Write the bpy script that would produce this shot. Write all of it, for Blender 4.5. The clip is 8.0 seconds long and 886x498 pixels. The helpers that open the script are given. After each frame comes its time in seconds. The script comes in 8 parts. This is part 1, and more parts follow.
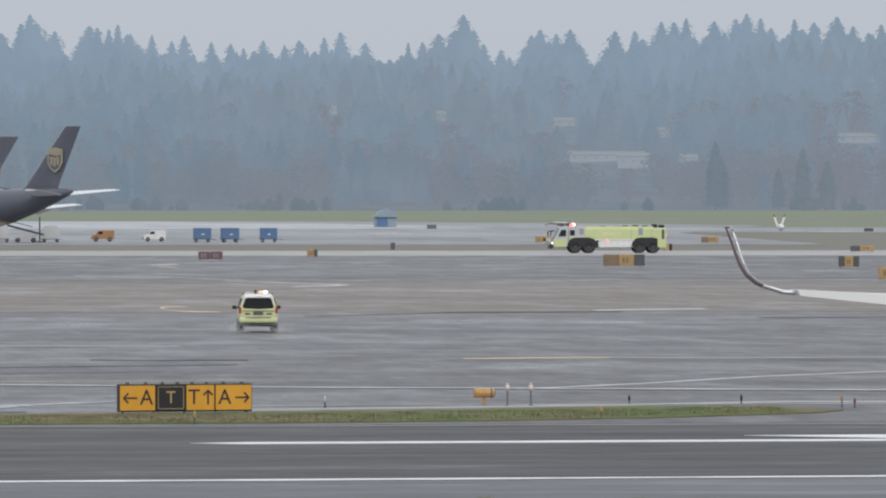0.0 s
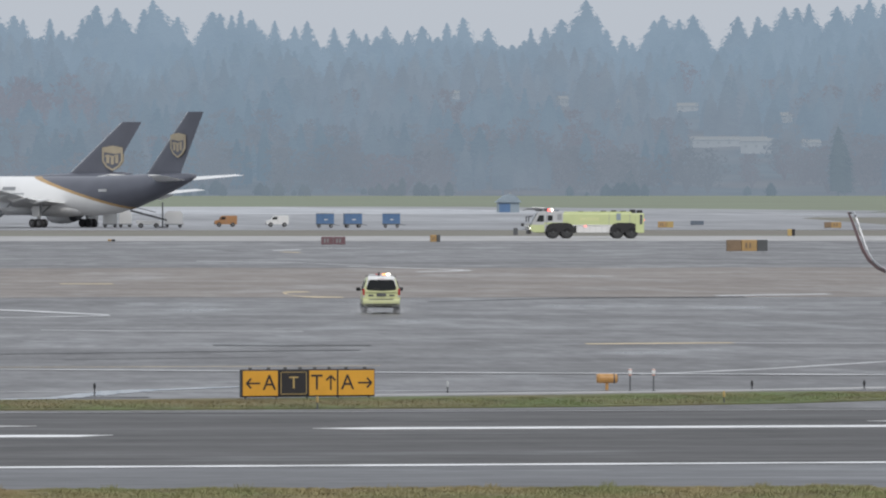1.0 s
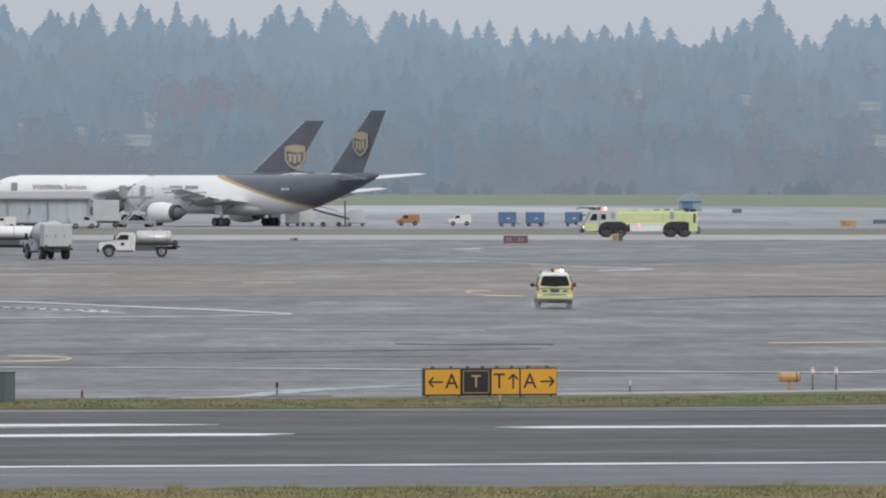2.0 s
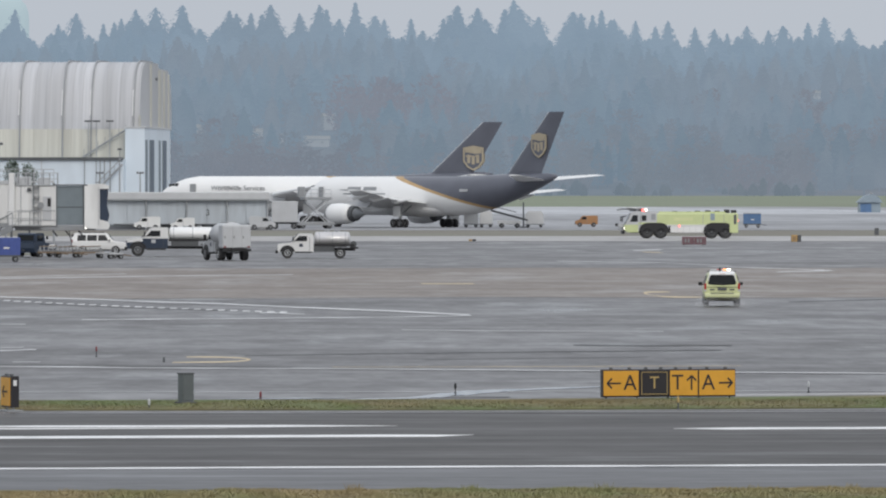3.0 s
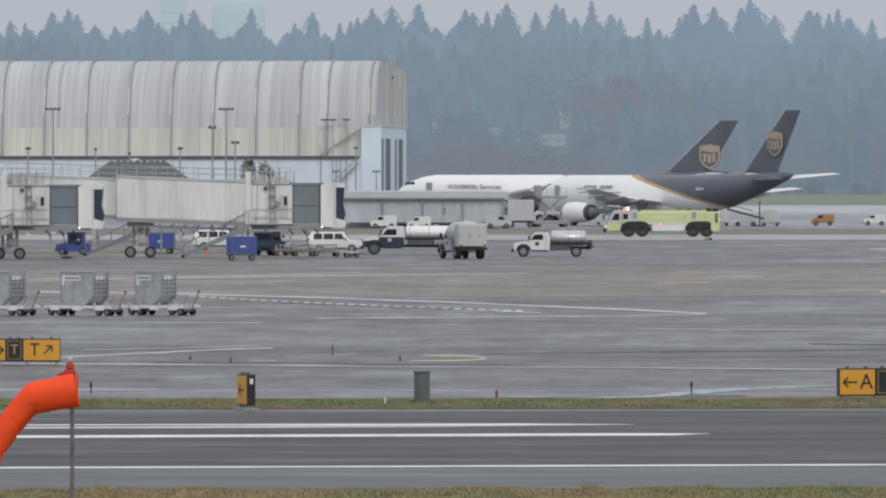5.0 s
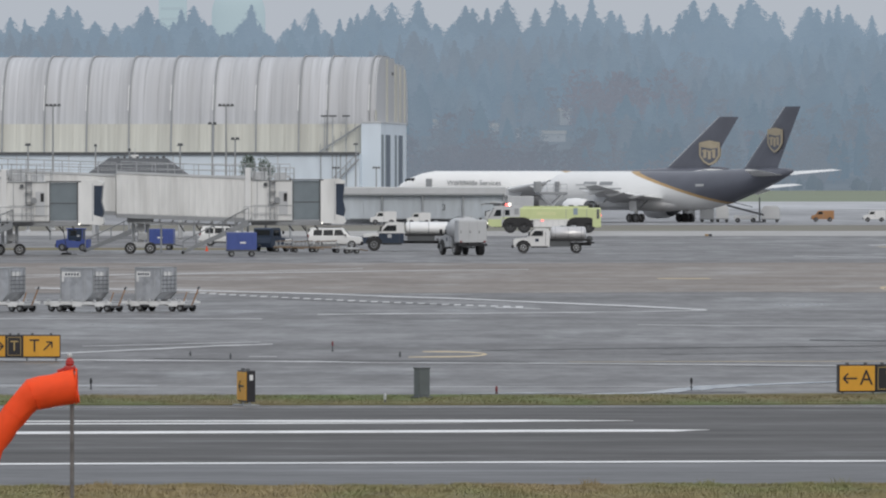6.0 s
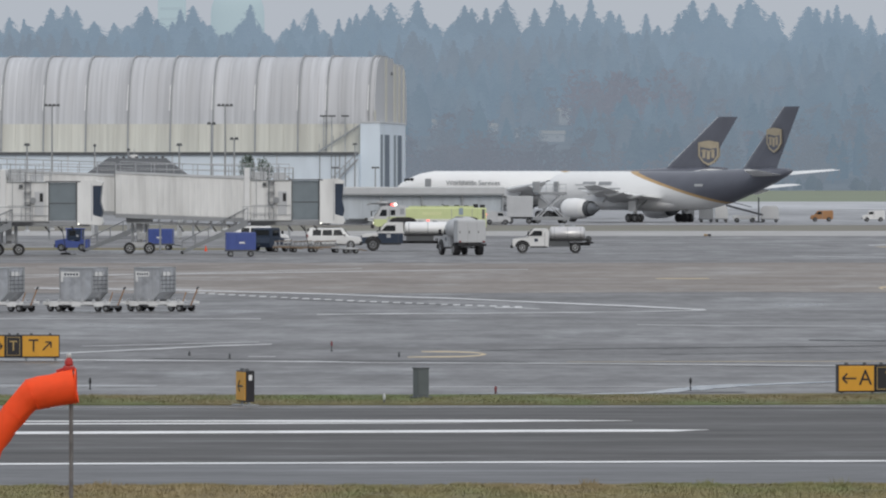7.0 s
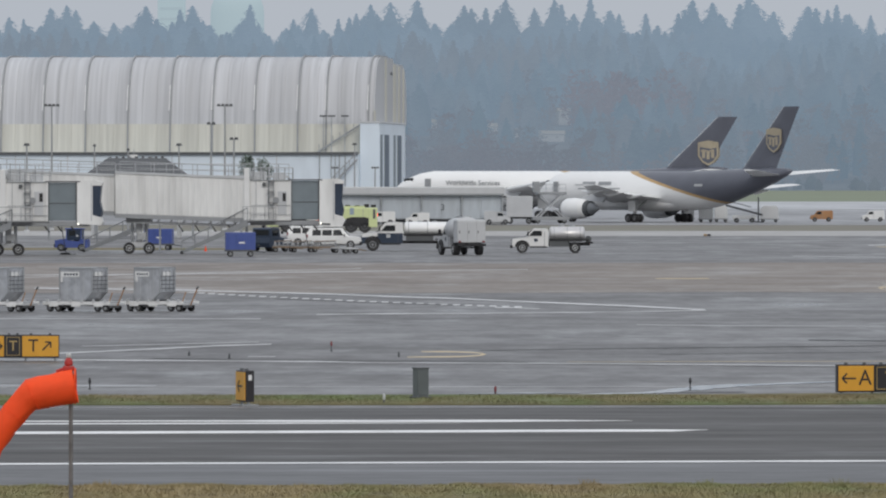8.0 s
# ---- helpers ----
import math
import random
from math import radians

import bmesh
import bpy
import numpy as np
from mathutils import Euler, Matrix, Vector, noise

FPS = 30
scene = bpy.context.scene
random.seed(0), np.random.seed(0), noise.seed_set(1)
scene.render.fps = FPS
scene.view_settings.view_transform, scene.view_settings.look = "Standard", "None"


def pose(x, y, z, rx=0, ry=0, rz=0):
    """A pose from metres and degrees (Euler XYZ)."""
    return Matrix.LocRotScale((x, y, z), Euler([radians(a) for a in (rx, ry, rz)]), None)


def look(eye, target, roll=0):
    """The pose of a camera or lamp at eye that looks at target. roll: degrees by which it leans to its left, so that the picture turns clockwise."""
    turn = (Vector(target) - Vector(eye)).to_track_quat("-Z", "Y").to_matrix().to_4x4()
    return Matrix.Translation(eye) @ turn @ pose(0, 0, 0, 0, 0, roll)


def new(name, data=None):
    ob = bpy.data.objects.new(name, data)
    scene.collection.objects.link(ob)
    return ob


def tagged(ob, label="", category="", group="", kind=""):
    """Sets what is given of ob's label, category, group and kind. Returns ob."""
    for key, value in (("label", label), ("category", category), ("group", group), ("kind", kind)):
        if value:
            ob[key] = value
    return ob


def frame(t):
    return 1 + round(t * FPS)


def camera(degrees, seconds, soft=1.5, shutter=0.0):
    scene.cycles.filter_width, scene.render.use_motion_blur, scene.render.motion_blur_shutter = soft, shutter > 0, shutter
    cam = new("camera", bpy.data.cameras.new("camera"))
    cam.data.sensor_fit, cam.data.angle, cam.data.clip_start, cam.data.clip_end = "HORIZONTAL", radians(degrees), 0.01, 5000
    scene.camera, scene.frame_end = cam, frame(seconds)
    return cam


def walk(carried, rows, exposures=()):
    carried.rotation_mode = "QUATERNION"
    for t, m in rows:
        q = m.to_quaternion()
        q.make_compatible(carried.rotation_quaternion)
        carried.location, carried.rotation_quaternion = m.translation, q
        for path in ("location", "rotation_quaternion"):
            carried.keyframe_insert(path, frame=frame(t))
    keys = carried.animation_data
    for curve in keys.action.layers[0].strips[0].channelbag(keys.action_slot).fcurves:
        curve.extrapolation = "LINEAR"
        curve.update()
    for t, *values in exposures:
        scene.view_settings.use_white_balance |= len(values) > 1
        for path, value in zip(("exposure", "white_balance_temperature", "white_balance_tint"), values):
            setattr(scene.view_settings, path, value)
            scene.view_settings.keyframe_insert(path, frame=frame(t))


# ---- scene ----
EYE = 6.6
cam = camera(6.0, 8.0, soft=2.1)
PATH = [
    (0.0, pose(0, 0, EYE, 89.6442, 0, -4.8703)),
    (0.5, pose(0, 0, EYE, 89.5799, 0, -4.5249)),
    (1.0, pose(0, 0, EYE, 89.5447, 0, -4.0385)),
    (1.5, pose(0, 0, EYE, 89.5385, 0, -3.4405)),
    (1.7, pose(0, 0, EYE, 89.5385, 0, -3.1881)),
    (2.8, pose(0, 0, EYE, 89.5370, 0, -1.8155)),
    (3.0, pose(0, 0, EYE, 89.5447, 0, -1.5934)),
    (3.5, pose(0, 0, EYE, 89.5680, 0, -1.0012)),
    (4.0, pose(0, 0, EYE, 89.5799, 0, -0.4213)),
    (4.5, pose(0, 0, EYE, 89.5623, 0, -0.0585)),
    (4.7, pose(0, 0, EYE, 89.5508, 0, -0.0027)),
    (5.8, pose(0, 0, EYE, 89.5106, 0, 0.0126)),
    (6.0, pose(0, 0, EYE, 89.5094, 0, 0.0061)),
    (6.5, pose(0, 0, EYE, 89.5094, 0, 0.0061)),
    (7.0, pose(0, 0, EYE, 89.5094, 0, 0.0000)),
    (7.5, pose(0, 0, EYE, 89.5117, 0, 0.0000)),
    (8.0, pose(0, 0, EYE, 89.5094, 0, -0.0019)),
]
walk(cam, PATH, [(0.0, 0.07), (3.5, 0.06), (4.7, -0.05), (8.0, -0.07)])

# ---- overcast daylight ----
world = bpy.data.worlds.new("overcast_sky")
scene.world = world
world.use_nodes = True
wn, wl = world.node_tree.nodes, world.node_tree.links
wn.clear()
w_out = wn.new("ShaderNodeOutputWorld")
w_bg = wn.new("ShaderNodeBackground")
w_sky = wn.new("ShaderNodeTexSky")
w_sky.sky_type, w_sky.sun_disc = 'NISHITA', False
w_sky.sun_elevation, w_sky.sun_rotation = radians(36), radians(168)
w_sky.dust_density, w_sky.air_density = 4.0, 1.5
w_mul = wn.new("ShaderNodeVectorMath")
w_mul.operation = 'SCALE'
w_mul.inputs["Scale"].default_value = 0.1
w_tc = wn.new("ShaderNodeTexCoord")
w_sep = wn.new("ShaderNodeSeparateXYZ")
w_ramp = wn.new("ShaderNodeValToRGB")
w_ramp.color_ramp.elements[0].position = 0.0
w_ramp.color_ramp.elements[0].color = (0.505, 0.547, 0.612, 1)
w_ramp.color_ramp.elements[1].position = 1.0
w_ramp.color_ramp.elements[1].color = (0.98, 1.02, 1.10, 1)
w_mix = wn.new("ShaderNodeMix")
w_mix.data_type = 'RGBA'
w_mix.inputs["Factor"].default_value = 0.9
wl.new(w_tc.outputs["Generated"], w_sep.inputs[0])
wl.new(w_sep.outputs["Z"], w_ramp.inputs["Fac"])
wl.new(w_sky.outputs["Color"], w_mul.inputs[0])
wl.new(w_mul.outputs["Vector"], w_mix.inputs["A"])
wl.new(w_ramp.outputs["Color"], w_mix.inputs["B"])
wl.new(w_mix.outputs["Result"], w_bg.inputs["Color"])
w_bg.inputs["Strength"].default_value = 1.0
wl.new(w_bg.outputs["Background"], w_out.inputs["Surface"])

sun = new("sun", bpy.data.lights.new("sun", 'SUN'))
sun.data.energy, sun.data.angle, sun.data.color = 0.9, radians(25), (1.0, 0.96, 0.9)
sun.matrix_basis = look((0, 0, 300), (-85, 400, 0))


# ---- materials ----
def material(name, color, rough=0.6, metal=0.0, spread=0.15, scale=3.0, stretch=(1, 1, 1), bump=0.0, glow=0.0, dirt=0.0,
             coarse=0.15, rough_spread=0.1, tint=None, spec=0.5, coords="Object", each=0.0, air=None):
    """Colour with a fine and a coarse mottling, uneven gloss and a fine relief; glow is for lamps, glow with air paints
    haze on the far backdrop.
    """
    m = bpy.data.materials.new(name)
    m.use_nodes = True
    n, l = m.node_tree.nodes, m.node_tree.links
    b = n["Principled BSDF"]
    tc, mp = n.new("ShaderNodeTexCoord"), n.new("ShaderNodeMapping")
    mp.inputs["Scale"].default_value = stretch
    l.new(tc.outputs[coords], mp.inputs["Vector"])
    fine, big = n.new("ShaderNodeTexNoise"), n.new("ShaderNodeTexNoise")
    for node, sc, det in ((fine, scale, 6), (big, scale * coarse, 4)):
        node.inputs["Scale"].default_value, node.inputs["Detail"].default_value = sc, det
        l.new(mp.outputs["Vector"], node.inputs["Vector"])
    add = n.new("ShaderNodeMath")
    add.operation = 'ADD'
    l.new(fine.outputs["Fac"], add.inputs[0]), l.new(big.outputs["Fac"], add.inputs[1])
    mr = n.new("ShaderNodeMapRange")
    mr.inputs["From Min"].default_value, mr.inputs["From Max"].default_value = 0.7, 1.3
    l.new(add.outputs[0], mr.inputs["Value"])
    mix = n.new("ShaderNodeMix")
    mix.data_type = 'RGBA'
    lo = tint or tuple(c * (1 - spread) for c in color)
    hi = tuple(min(1, c * (1 + spread)) for c in color)
    mix.inputs["A"].default_value, mix.inputs["B"].default_value = (*lo, 1), (*hi, 1)
    l.new(mr.outputs["Result"], mix.inputs["Factor"])
    col = mix.outputs["Result"]
    if dirt:
        dn = n.new("ShaderNodeTexNoise")
        dn.inputs["Scale"].default_value, dn.inputs["Detail"].default_value = scale * 0.5, 8
        l.new(mp.outputs["Vector"], dn.inputs["Vector"])
        dr = n.new("ShaderNodeMapRange")
        dr.inputs["From Min"].default_value, dr.inputs["From Max"].default_value = 0.5, 0.75
        dr.inputs["To Max"].default_value = dirt
        l.new(dn.outputs["Fac"], dr.inputs["Value"])
        dm = n.new("ShaderNodeMix")
        dm.data_type = 'RGBA'
        dm.inputs["B"].default_value = (0.11, 0.1, 0.085, 1)
        l.new(dr.outputs["Result"], dm.inputs["Factor"])
        l.new(col, dm.inputs["A"])
        col = dm.outputs["Result"]
    if each:
        info, hsv, er = n.new("ShaderNodeObjectInfo"), n.new("ShaderNodeHueSaturation"), n.new("ShaderNodeMapRange")
        er.inputs["To Min"].default_value, er.inputs["To Max"].default_value = 1 - each, 1 + each
        l.new(info.outputs["Random"], er.inputs["Value"])
        l.new(er.outputs["Result"], hsv.inputs["Value"])
        l.new(col, hsv.inputs["Color"])
        col = hsv.outputs["Color"]
    l.new(col, b.inputs["Base Color"])
    rr = n.new("ShaderNodeMapRange")
    rr.inputs["To Min"].default_value, rr.inputs["To Max"].default_value = max(0.02, rough - rough_spread), min(1, rough + rough_spread)
    l.new(big.outputs["Fac"], rr.inputs["Value"])
    l.new(rr.outputs["Result"], b.inputs["Roughness"])
    b.inputs["Metallic"].default_value = metal
    b.inputs["Specular IOR Level"].default_value = spec
    if bump:
        bp = n.new("ShaderNodeBump")
        bp.inputs["Strength"].default_value, bp.inputs["Distance"].default_value = bump, 0.02
        l.new(fine.outputs["Fac"], bp.inputs["Height"])
        l.new(bp.outputs["Normal"], b.inputs["Normal"])
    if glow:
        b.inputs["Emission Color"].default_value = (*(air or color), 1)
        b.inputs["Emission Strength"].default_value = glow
    return m


def wet_pavement(name, color, pale, rough, streak=(0.05, 0.06), spec=0.5):
    """Damp asphalt or concrete: pale patches drawn out along the traffic, their wet sheen partly put into colour; seams
    of gloss where water stands.
    """
    m = bpy.data.materials.new(name)
    m.use_nodes = True
    n, l = m.node_tree.nodes, m.node_tree.links
    b = n["Principled BSDF"]
    tc = n.new("ShaderNodeTexCoord")

    def field(sx, sy, detail, lo, hi, rot=0.0):
        mp, t, r = n.new("ShaderNodeMapping"), n.new("ShaderNodeTexNoise"), n.new("ShaderNodeMapRange")
        mp.inputs["Scale"].default_value = (sx, sy, 1)
        mp.inputs["Rotation"].default_value = (0, 0, rot)
        t.inputs["Scale"].default_value, t.inputs["Detail"].default_value, t.inputs["Roughness"].default_value = 1.0, detail, 0.64
        r.inputs["From Min"].default_value, r.inputs["From Max"].default_value = lo, hi
        l.new(tc.outputs["Object"], mp.inputs["Vector"])
        l.new(mp.outputs["Vector"], t.inputs["Vector"])
        l.new(t.outputs["Fac"], r.inputs["Value"])
        return r.outputs["Result"]

    patches = field(streak[0], streak[1], 7, 0.40, 0.62)
    broad = field(streak[0] * 0.22, streak[1] * 0.3, 4, 0.38, 0.62)
    blotch = field(streak[0] * 7, streak[1] * 1.3, 6, 0.36, 0.66, 0.02)
    mottle = field(streak[0] * 30, streak[1] * 5, 5, 0.3, 0.7)
    film = field(streak[0] * 2.2, streak[1] * 0.55, 7, 0.54, 0.66, -0.03)
    seams = field(streak[0] * 3, streak[1] * 4, 5, 0.45, 0.66, 0.05)
    grain = field(2.2, 2.2, 6, 0.3, 0.7)

    def blend(a, c, share):
        mx = n.new("ShaderNodeMix")
        mx.inputs["Factor"].default_value = share
        l.new(a, mx.inputs["A"]), l.new(c, mx.inputs["B"])
        return mx.outputs["Result"]

    patches = blend(blend(blend(patches, broad, 0.45), blotch, 0.4), mottle, 0.22)
    spread_ = n.new("ShaderNodeMapRange")
    spread_.inputs["From Min"].default_value, spread_.inputs["From Max"].default_value = 0.12, 0.88
    l.new(patches, spread_.inputs["Value"])
    patches = spread_.outputs["Result"]
    mix1, mix2, mix3 = (n.new("ShaderNodeMix") for _ in range(3))
    for mx in (mix1, mix2, mix3):
        mx.data_type = 'RGBA'
    mix1.inputs["A"].default_value, mix1.inputs["B"].default_value = (*color, 1), (*pale, 1)
    l.new(patches, mix1.inputs["Factor"])
    sc = n.new("ShaderNodeMath")
    sc.operation = 'MULTIPLY'
    sc.inputs[1].default_value = 0.6
    l.new(seams, sc.inputs[0])
    l.new(sc.outputs[0], mix2.inputs["Factor"])
    l.new(mix1.outputs["Result"], mix2.inputs["A"])
    mix2.inputs["B"].default_value = (*(c * 0.55 for c in color), 1)
    g2 = n.new("ShaderNodeMath")
    g2.operation = 'MULTIPLY'
    g2.inputs[1].default_value = 0.25
    l.new(grain, g2.inputs[0])
    l.new(g2.outputs[0], mix3.inputs["Factor"])
    l.new(mix2.outputs["Result"], mix3.inputs["A"])
    mix3.inputs["B"].default_value = (*(c * 1.35 for c in pale), 1)
    l.new(mix3.outputs["Result"], b.inputs["Base Color"])
    r1 = n.new("ShaderNodeMapRange")
    r1.inputs["To Min"].default_value, r1.inputs["To Max"].default_value = rough + 0.12, rough - 0.12
    l.new(patches, r1.inputs["Value"])
    r2 = n.new("ShaderNodeMath")
    r2.operation = 'MULTIPLY_ADD'
    r2.inputs[1].default_value = -0.16
    l.new(film, r2.inputs[0]), l.new(r1.outputs["Result"], r2.inputs[2])
    l.new(r2.outputs[0], b.inputs["Roughness"])
    b.inputs["Specular IOR Level"].default_value = spec
    return m


def turf(name, lush, straw, soil, fine=1.2):
    """Rough grass seen low: green and straw patches at two scales, each blade a little apart."""
    m = bpy.data.materials.new(name)
    m.use_nodes = True
    n, l = m.node_tree.nodes, m.node_tree.links
    b = n["Principled BSDF"]
    tc, geo = n.new("ShaderNodeTexCoord"), n.new("ShaderNodeNewGeometry")

    def mask(scale, stretch, lo, hi):
        mp, t, r = n.new("ShaderNodeMapping"), n.new("ShaderNodeTexNoise"), n.new("ShaderNodeMapRange")
        mp.inputs["Scale"].default_value = stretch
        t.inputs["Scale"].default_value, t.inputs["Detail"].default_value = scale, 5
        r.inputs["From Min"].default_value, r.inputs["From Max"].default_value = lo, hi
        l.new(tc.outputs["Object"], mp.inputs["Vector"]), l.new(mp.outputs["Vector"], t.inputs["Vector"]), l.new(t.outputs["Fac"], r.inputs["Value"])
        return r.outputs["Result"]

    def mixed(fac, a, c, share=1.0):
        mx, k = n.new("ShaderNodeMix"), n.new("ShaderNodeMath")
        mx.data_type, k.operation = 'RGBA', 'MULTIPLY'
        k.inputs[1].default_value = share
        l.new(fac, k.inputs[0]), l.new(k.outputs[0], mx.inputs["Factor"])
        for sock, v in (("A", a), ("B", c)):
            if isinstance(v, tuple):
                mx.inputs[sock].default_value = (*v, 1)
            else:
                l.new(v, mx.inputs[sock])
        return mx.outputs["Result"]

    col = mixed(mask(0.22, (1, 0.35, 1), 0.38, 0.62), lush, straw)
    col = mixed(mask(fine, (1, 0.3, 1), 0.45, 0.75), col, soil, 0.7)
    col = mixed(geo.outputs["Random Per Island"], col, straw, 0.3)
    l.new(col, b.inputs["Base Color"])
    b.inputs["Roughness"].default_value, b.inputs["Specular IOR Level"].default_value = 0.9, 0.15
    return m


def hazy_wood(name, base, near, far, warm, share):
    """The wooded backdrop miles away: haze painted in as emission, paler with depth; each crown and each stand a little
    apart in hue.
    """
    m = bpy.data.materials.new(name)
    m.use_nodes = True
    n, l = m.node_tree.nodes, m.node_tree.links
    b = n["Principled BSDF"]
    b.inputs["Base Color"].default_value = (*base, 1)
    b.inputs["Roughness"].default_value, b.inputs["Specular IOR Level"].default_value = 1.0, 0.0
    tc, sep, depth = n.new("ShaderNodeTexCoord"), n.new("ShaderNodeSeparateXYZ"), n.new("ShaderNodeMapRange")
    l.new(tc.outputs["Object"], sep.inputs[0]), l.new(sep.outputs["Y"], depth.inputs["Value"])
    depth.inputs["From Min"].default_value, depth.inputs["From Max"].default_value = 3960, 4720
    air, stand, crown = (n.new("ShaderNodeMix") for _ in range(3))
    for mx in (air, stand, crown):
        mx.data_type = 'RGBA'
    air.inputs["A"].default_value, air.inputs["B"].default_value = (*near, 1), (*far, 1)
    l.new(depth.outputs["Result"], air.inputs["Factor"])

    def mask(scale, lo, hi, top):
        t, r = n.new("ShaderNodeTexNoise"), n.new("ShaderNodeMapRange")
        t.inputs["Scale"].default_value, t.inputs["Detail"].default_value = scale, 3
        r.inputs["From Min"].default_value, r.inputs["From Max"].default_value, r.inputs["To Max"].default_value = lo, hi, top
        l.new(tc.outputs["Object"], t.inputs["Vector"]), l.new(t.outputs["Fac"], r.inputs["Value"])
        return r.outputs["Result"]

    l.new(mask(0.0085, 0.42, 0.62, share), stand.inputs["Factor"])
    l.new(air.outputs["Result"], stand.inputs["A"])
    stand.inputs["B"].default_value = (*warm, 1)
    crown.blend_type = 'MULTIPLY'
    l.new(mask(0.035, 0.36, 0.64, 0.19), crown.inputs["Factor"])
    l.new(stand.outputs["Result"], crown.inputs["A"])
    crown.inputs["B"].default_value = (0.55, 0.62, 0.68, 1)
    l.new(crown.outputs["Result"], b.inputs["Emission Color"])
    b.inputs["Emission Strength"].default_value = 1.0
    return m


M = {}
M["asphalt"] = wet_pavement("wet_asphalt", (0.060, 0.057, 0.057), (0.165, 0.157, 0.155), 0.47)
M["runway"] = wet_pavement("grooved_runway", (0.036, 0.034, 0.032), (0.078, 0.073, 0.069), 0.62, (0.03, 0.3), 0.42)
M["shoulder"] = wet_pavement("shoulder_asphalt", (0.088, 0.088, 0.091), (0.125, 0.125, 0.129), 0.56, (0.03, 0.3))
M["apron"] = wet_pavement("worn_apron_concrete", (0.14, 0.112, 0.092), (0.215, 0.178, 0.148), 0.52, (0.045, 0.045))
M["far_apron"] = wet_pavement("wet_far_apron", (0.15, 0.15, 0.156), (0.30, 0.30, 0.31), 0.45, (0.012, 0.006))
M["pale_road"] = wet_pavement("pale_concrete_road", (0.32, 0.31, 0.30), (0.42, 0.41, 0.40), 0.6, (0.03, 0.05))
M["grass"] = turf("rough_grass", (0.155, 0.165, 0.085), (0.23, 0.185, 0.105), (0.12, 0.095, 0.06))
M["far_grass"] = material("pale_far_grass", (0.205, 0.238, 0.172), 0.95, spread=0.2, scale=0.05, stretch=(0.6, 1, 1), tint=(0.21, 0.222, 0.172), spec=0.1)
M["blade"] = turf("grass_blades", (0.195, 0.225, 0.105), (0.32, 0.262, 0.15), (0.16, 0.13, 0.08))
M["paint_white"] = material("road_paint_white", (0.78, 0.78, 0.78), 0.6, spread=0.1, scale=2.0, dirt=0.35)
M["paint_worn"] = material("worn_line_paint", (0.58, 0.58, 0.585), 0.55, spread=0.3, scale=0.7, dirt=0.55)
M["paint_yellow"] = material("worn_yellow_paint", (0.46, 0.33, 0.13), 0.6, spread=0.25, scale=1.0, dirt=0.4)
M["paint_orange"] = material("faded_yellow_line", (0.58, 0.465, 0.29), 0.6, spread=0.25, scale=0.6, dirt=0.45)
M["white"] = material("white_paint", (0.76, 0.76, 0.75), 0.35, spread=0.04, scale=0.8, dirt=0.12)
M["jet_white"] = material("aircraft_white", (0.84, 0.84, 0.83), 0.3, spread=0.03, scale=0.3, dirt=0.05)
# Brown paint lifted towards blue, the distance haze put into its base colour.
M["jet_brown"] = material("hazed_aircraft_brown", (0.108, 0.115, 0.142), 0.36, spread=0.15, scale=0.3)
M["gold"] = material("gold_paint", (0.47, 0.31, 0.14), 0.4, spread=0.1, scale=1.0)
M["bronze"] = material("dull_bronze_paint", (0.37, 0.318, 0.23), 0.4, spread=0.1, scale=1.0)
M["grey"] = material("grey_paint", (0.30, 0.31, 0.32), 0.5, spread=0.1, scale=1.0, dirt=0.2)
M["pale_grey"] = material("pale_grey_paint", (0.52, 0.53, 0.54), 0.5, spread=0.1, scale=0.6, dirt=0.2)
M["dark_grey"] = material("dark_grey_paint", (0.09, 0.095, 0.1), 0.6, spread=0.15, scale=1.0)
M["steel"] = material("galvanised_steel", (0.42, 0.43, 0.44), 0.45, 0.7, spread=0.15, scale=2.0, dirt=0.2)
M["alu"] = material("brushed_aluminium", (0.53, 0.54, 0.56), 0.36, 0.68, spread=0.3, scale=2.5, dirt=0.3, bump=0.6)
M["tank_steel"] = material("polished_tank_steel", (0.62, 0.61, 0.61), 0.32, 0.35, spread=0.12, scale=1.2, dirt=0.2)
M["black"] = material("black_plastic", (0.014, 0.014, 0.016), 0.5, spread=0.2, scale=4.0)
M["rubber"] = material("tyre_rubber", (0.03, 0.03, 0.032), 0.75, spread=0.25, scale=6.0, dirt=0.3)
M["glass"] = material("dark_window_glass", (0.012, 0.015, 0.018), 0.06, spread=0.1, scale=1.0, rough_spread=0.03)
# Lime paint with some distance haze mixed into the base colour.
M["lime"] = material("lime_yellow_paint", (0.56, 0.62, 0.32), 0.35, spread=0.06, scale=0.9, dirt=0.12)
M["suv_lime"] = material("pale_lime_paint", (0.63, 0.66, 0.36), 0.35, spread=0.05, scale=1.5, dirt=0.12)
M["sign_yellow"] = material("sign_amber_panel", (0.68, 0.34, 0.035), 0.4, spread=0.06, scale=3.0, dirt=0.06)
M["sign_black"] = material("sign_black_panel", (0.02, 0.018, 0.022), 0.45, spread=0.15, scale=3.0)
M["sign_red"] = material("sign_red_panel", (0.20, 0.045, 0.05), 0.5, spread=0.15, scale=2.0, dirt=0.2)
M["orange"] = material("windsock_orange_cloth", (0.9, 0.075, 0.01), 0.75, spread=0.1, scale=4.0, bump=0.3)
M["tug_orange"] = material("tug_orange_paint", (0.40, 0.205, 0.09), 0.5, spread=0.12, scale=2.0, dirt=0.3)
M["blue"] = material("cart_blue_paint", (0.06, 0.095, 0.31), 0.45, spread=0.12, scale=2.0, dirt=0.15)
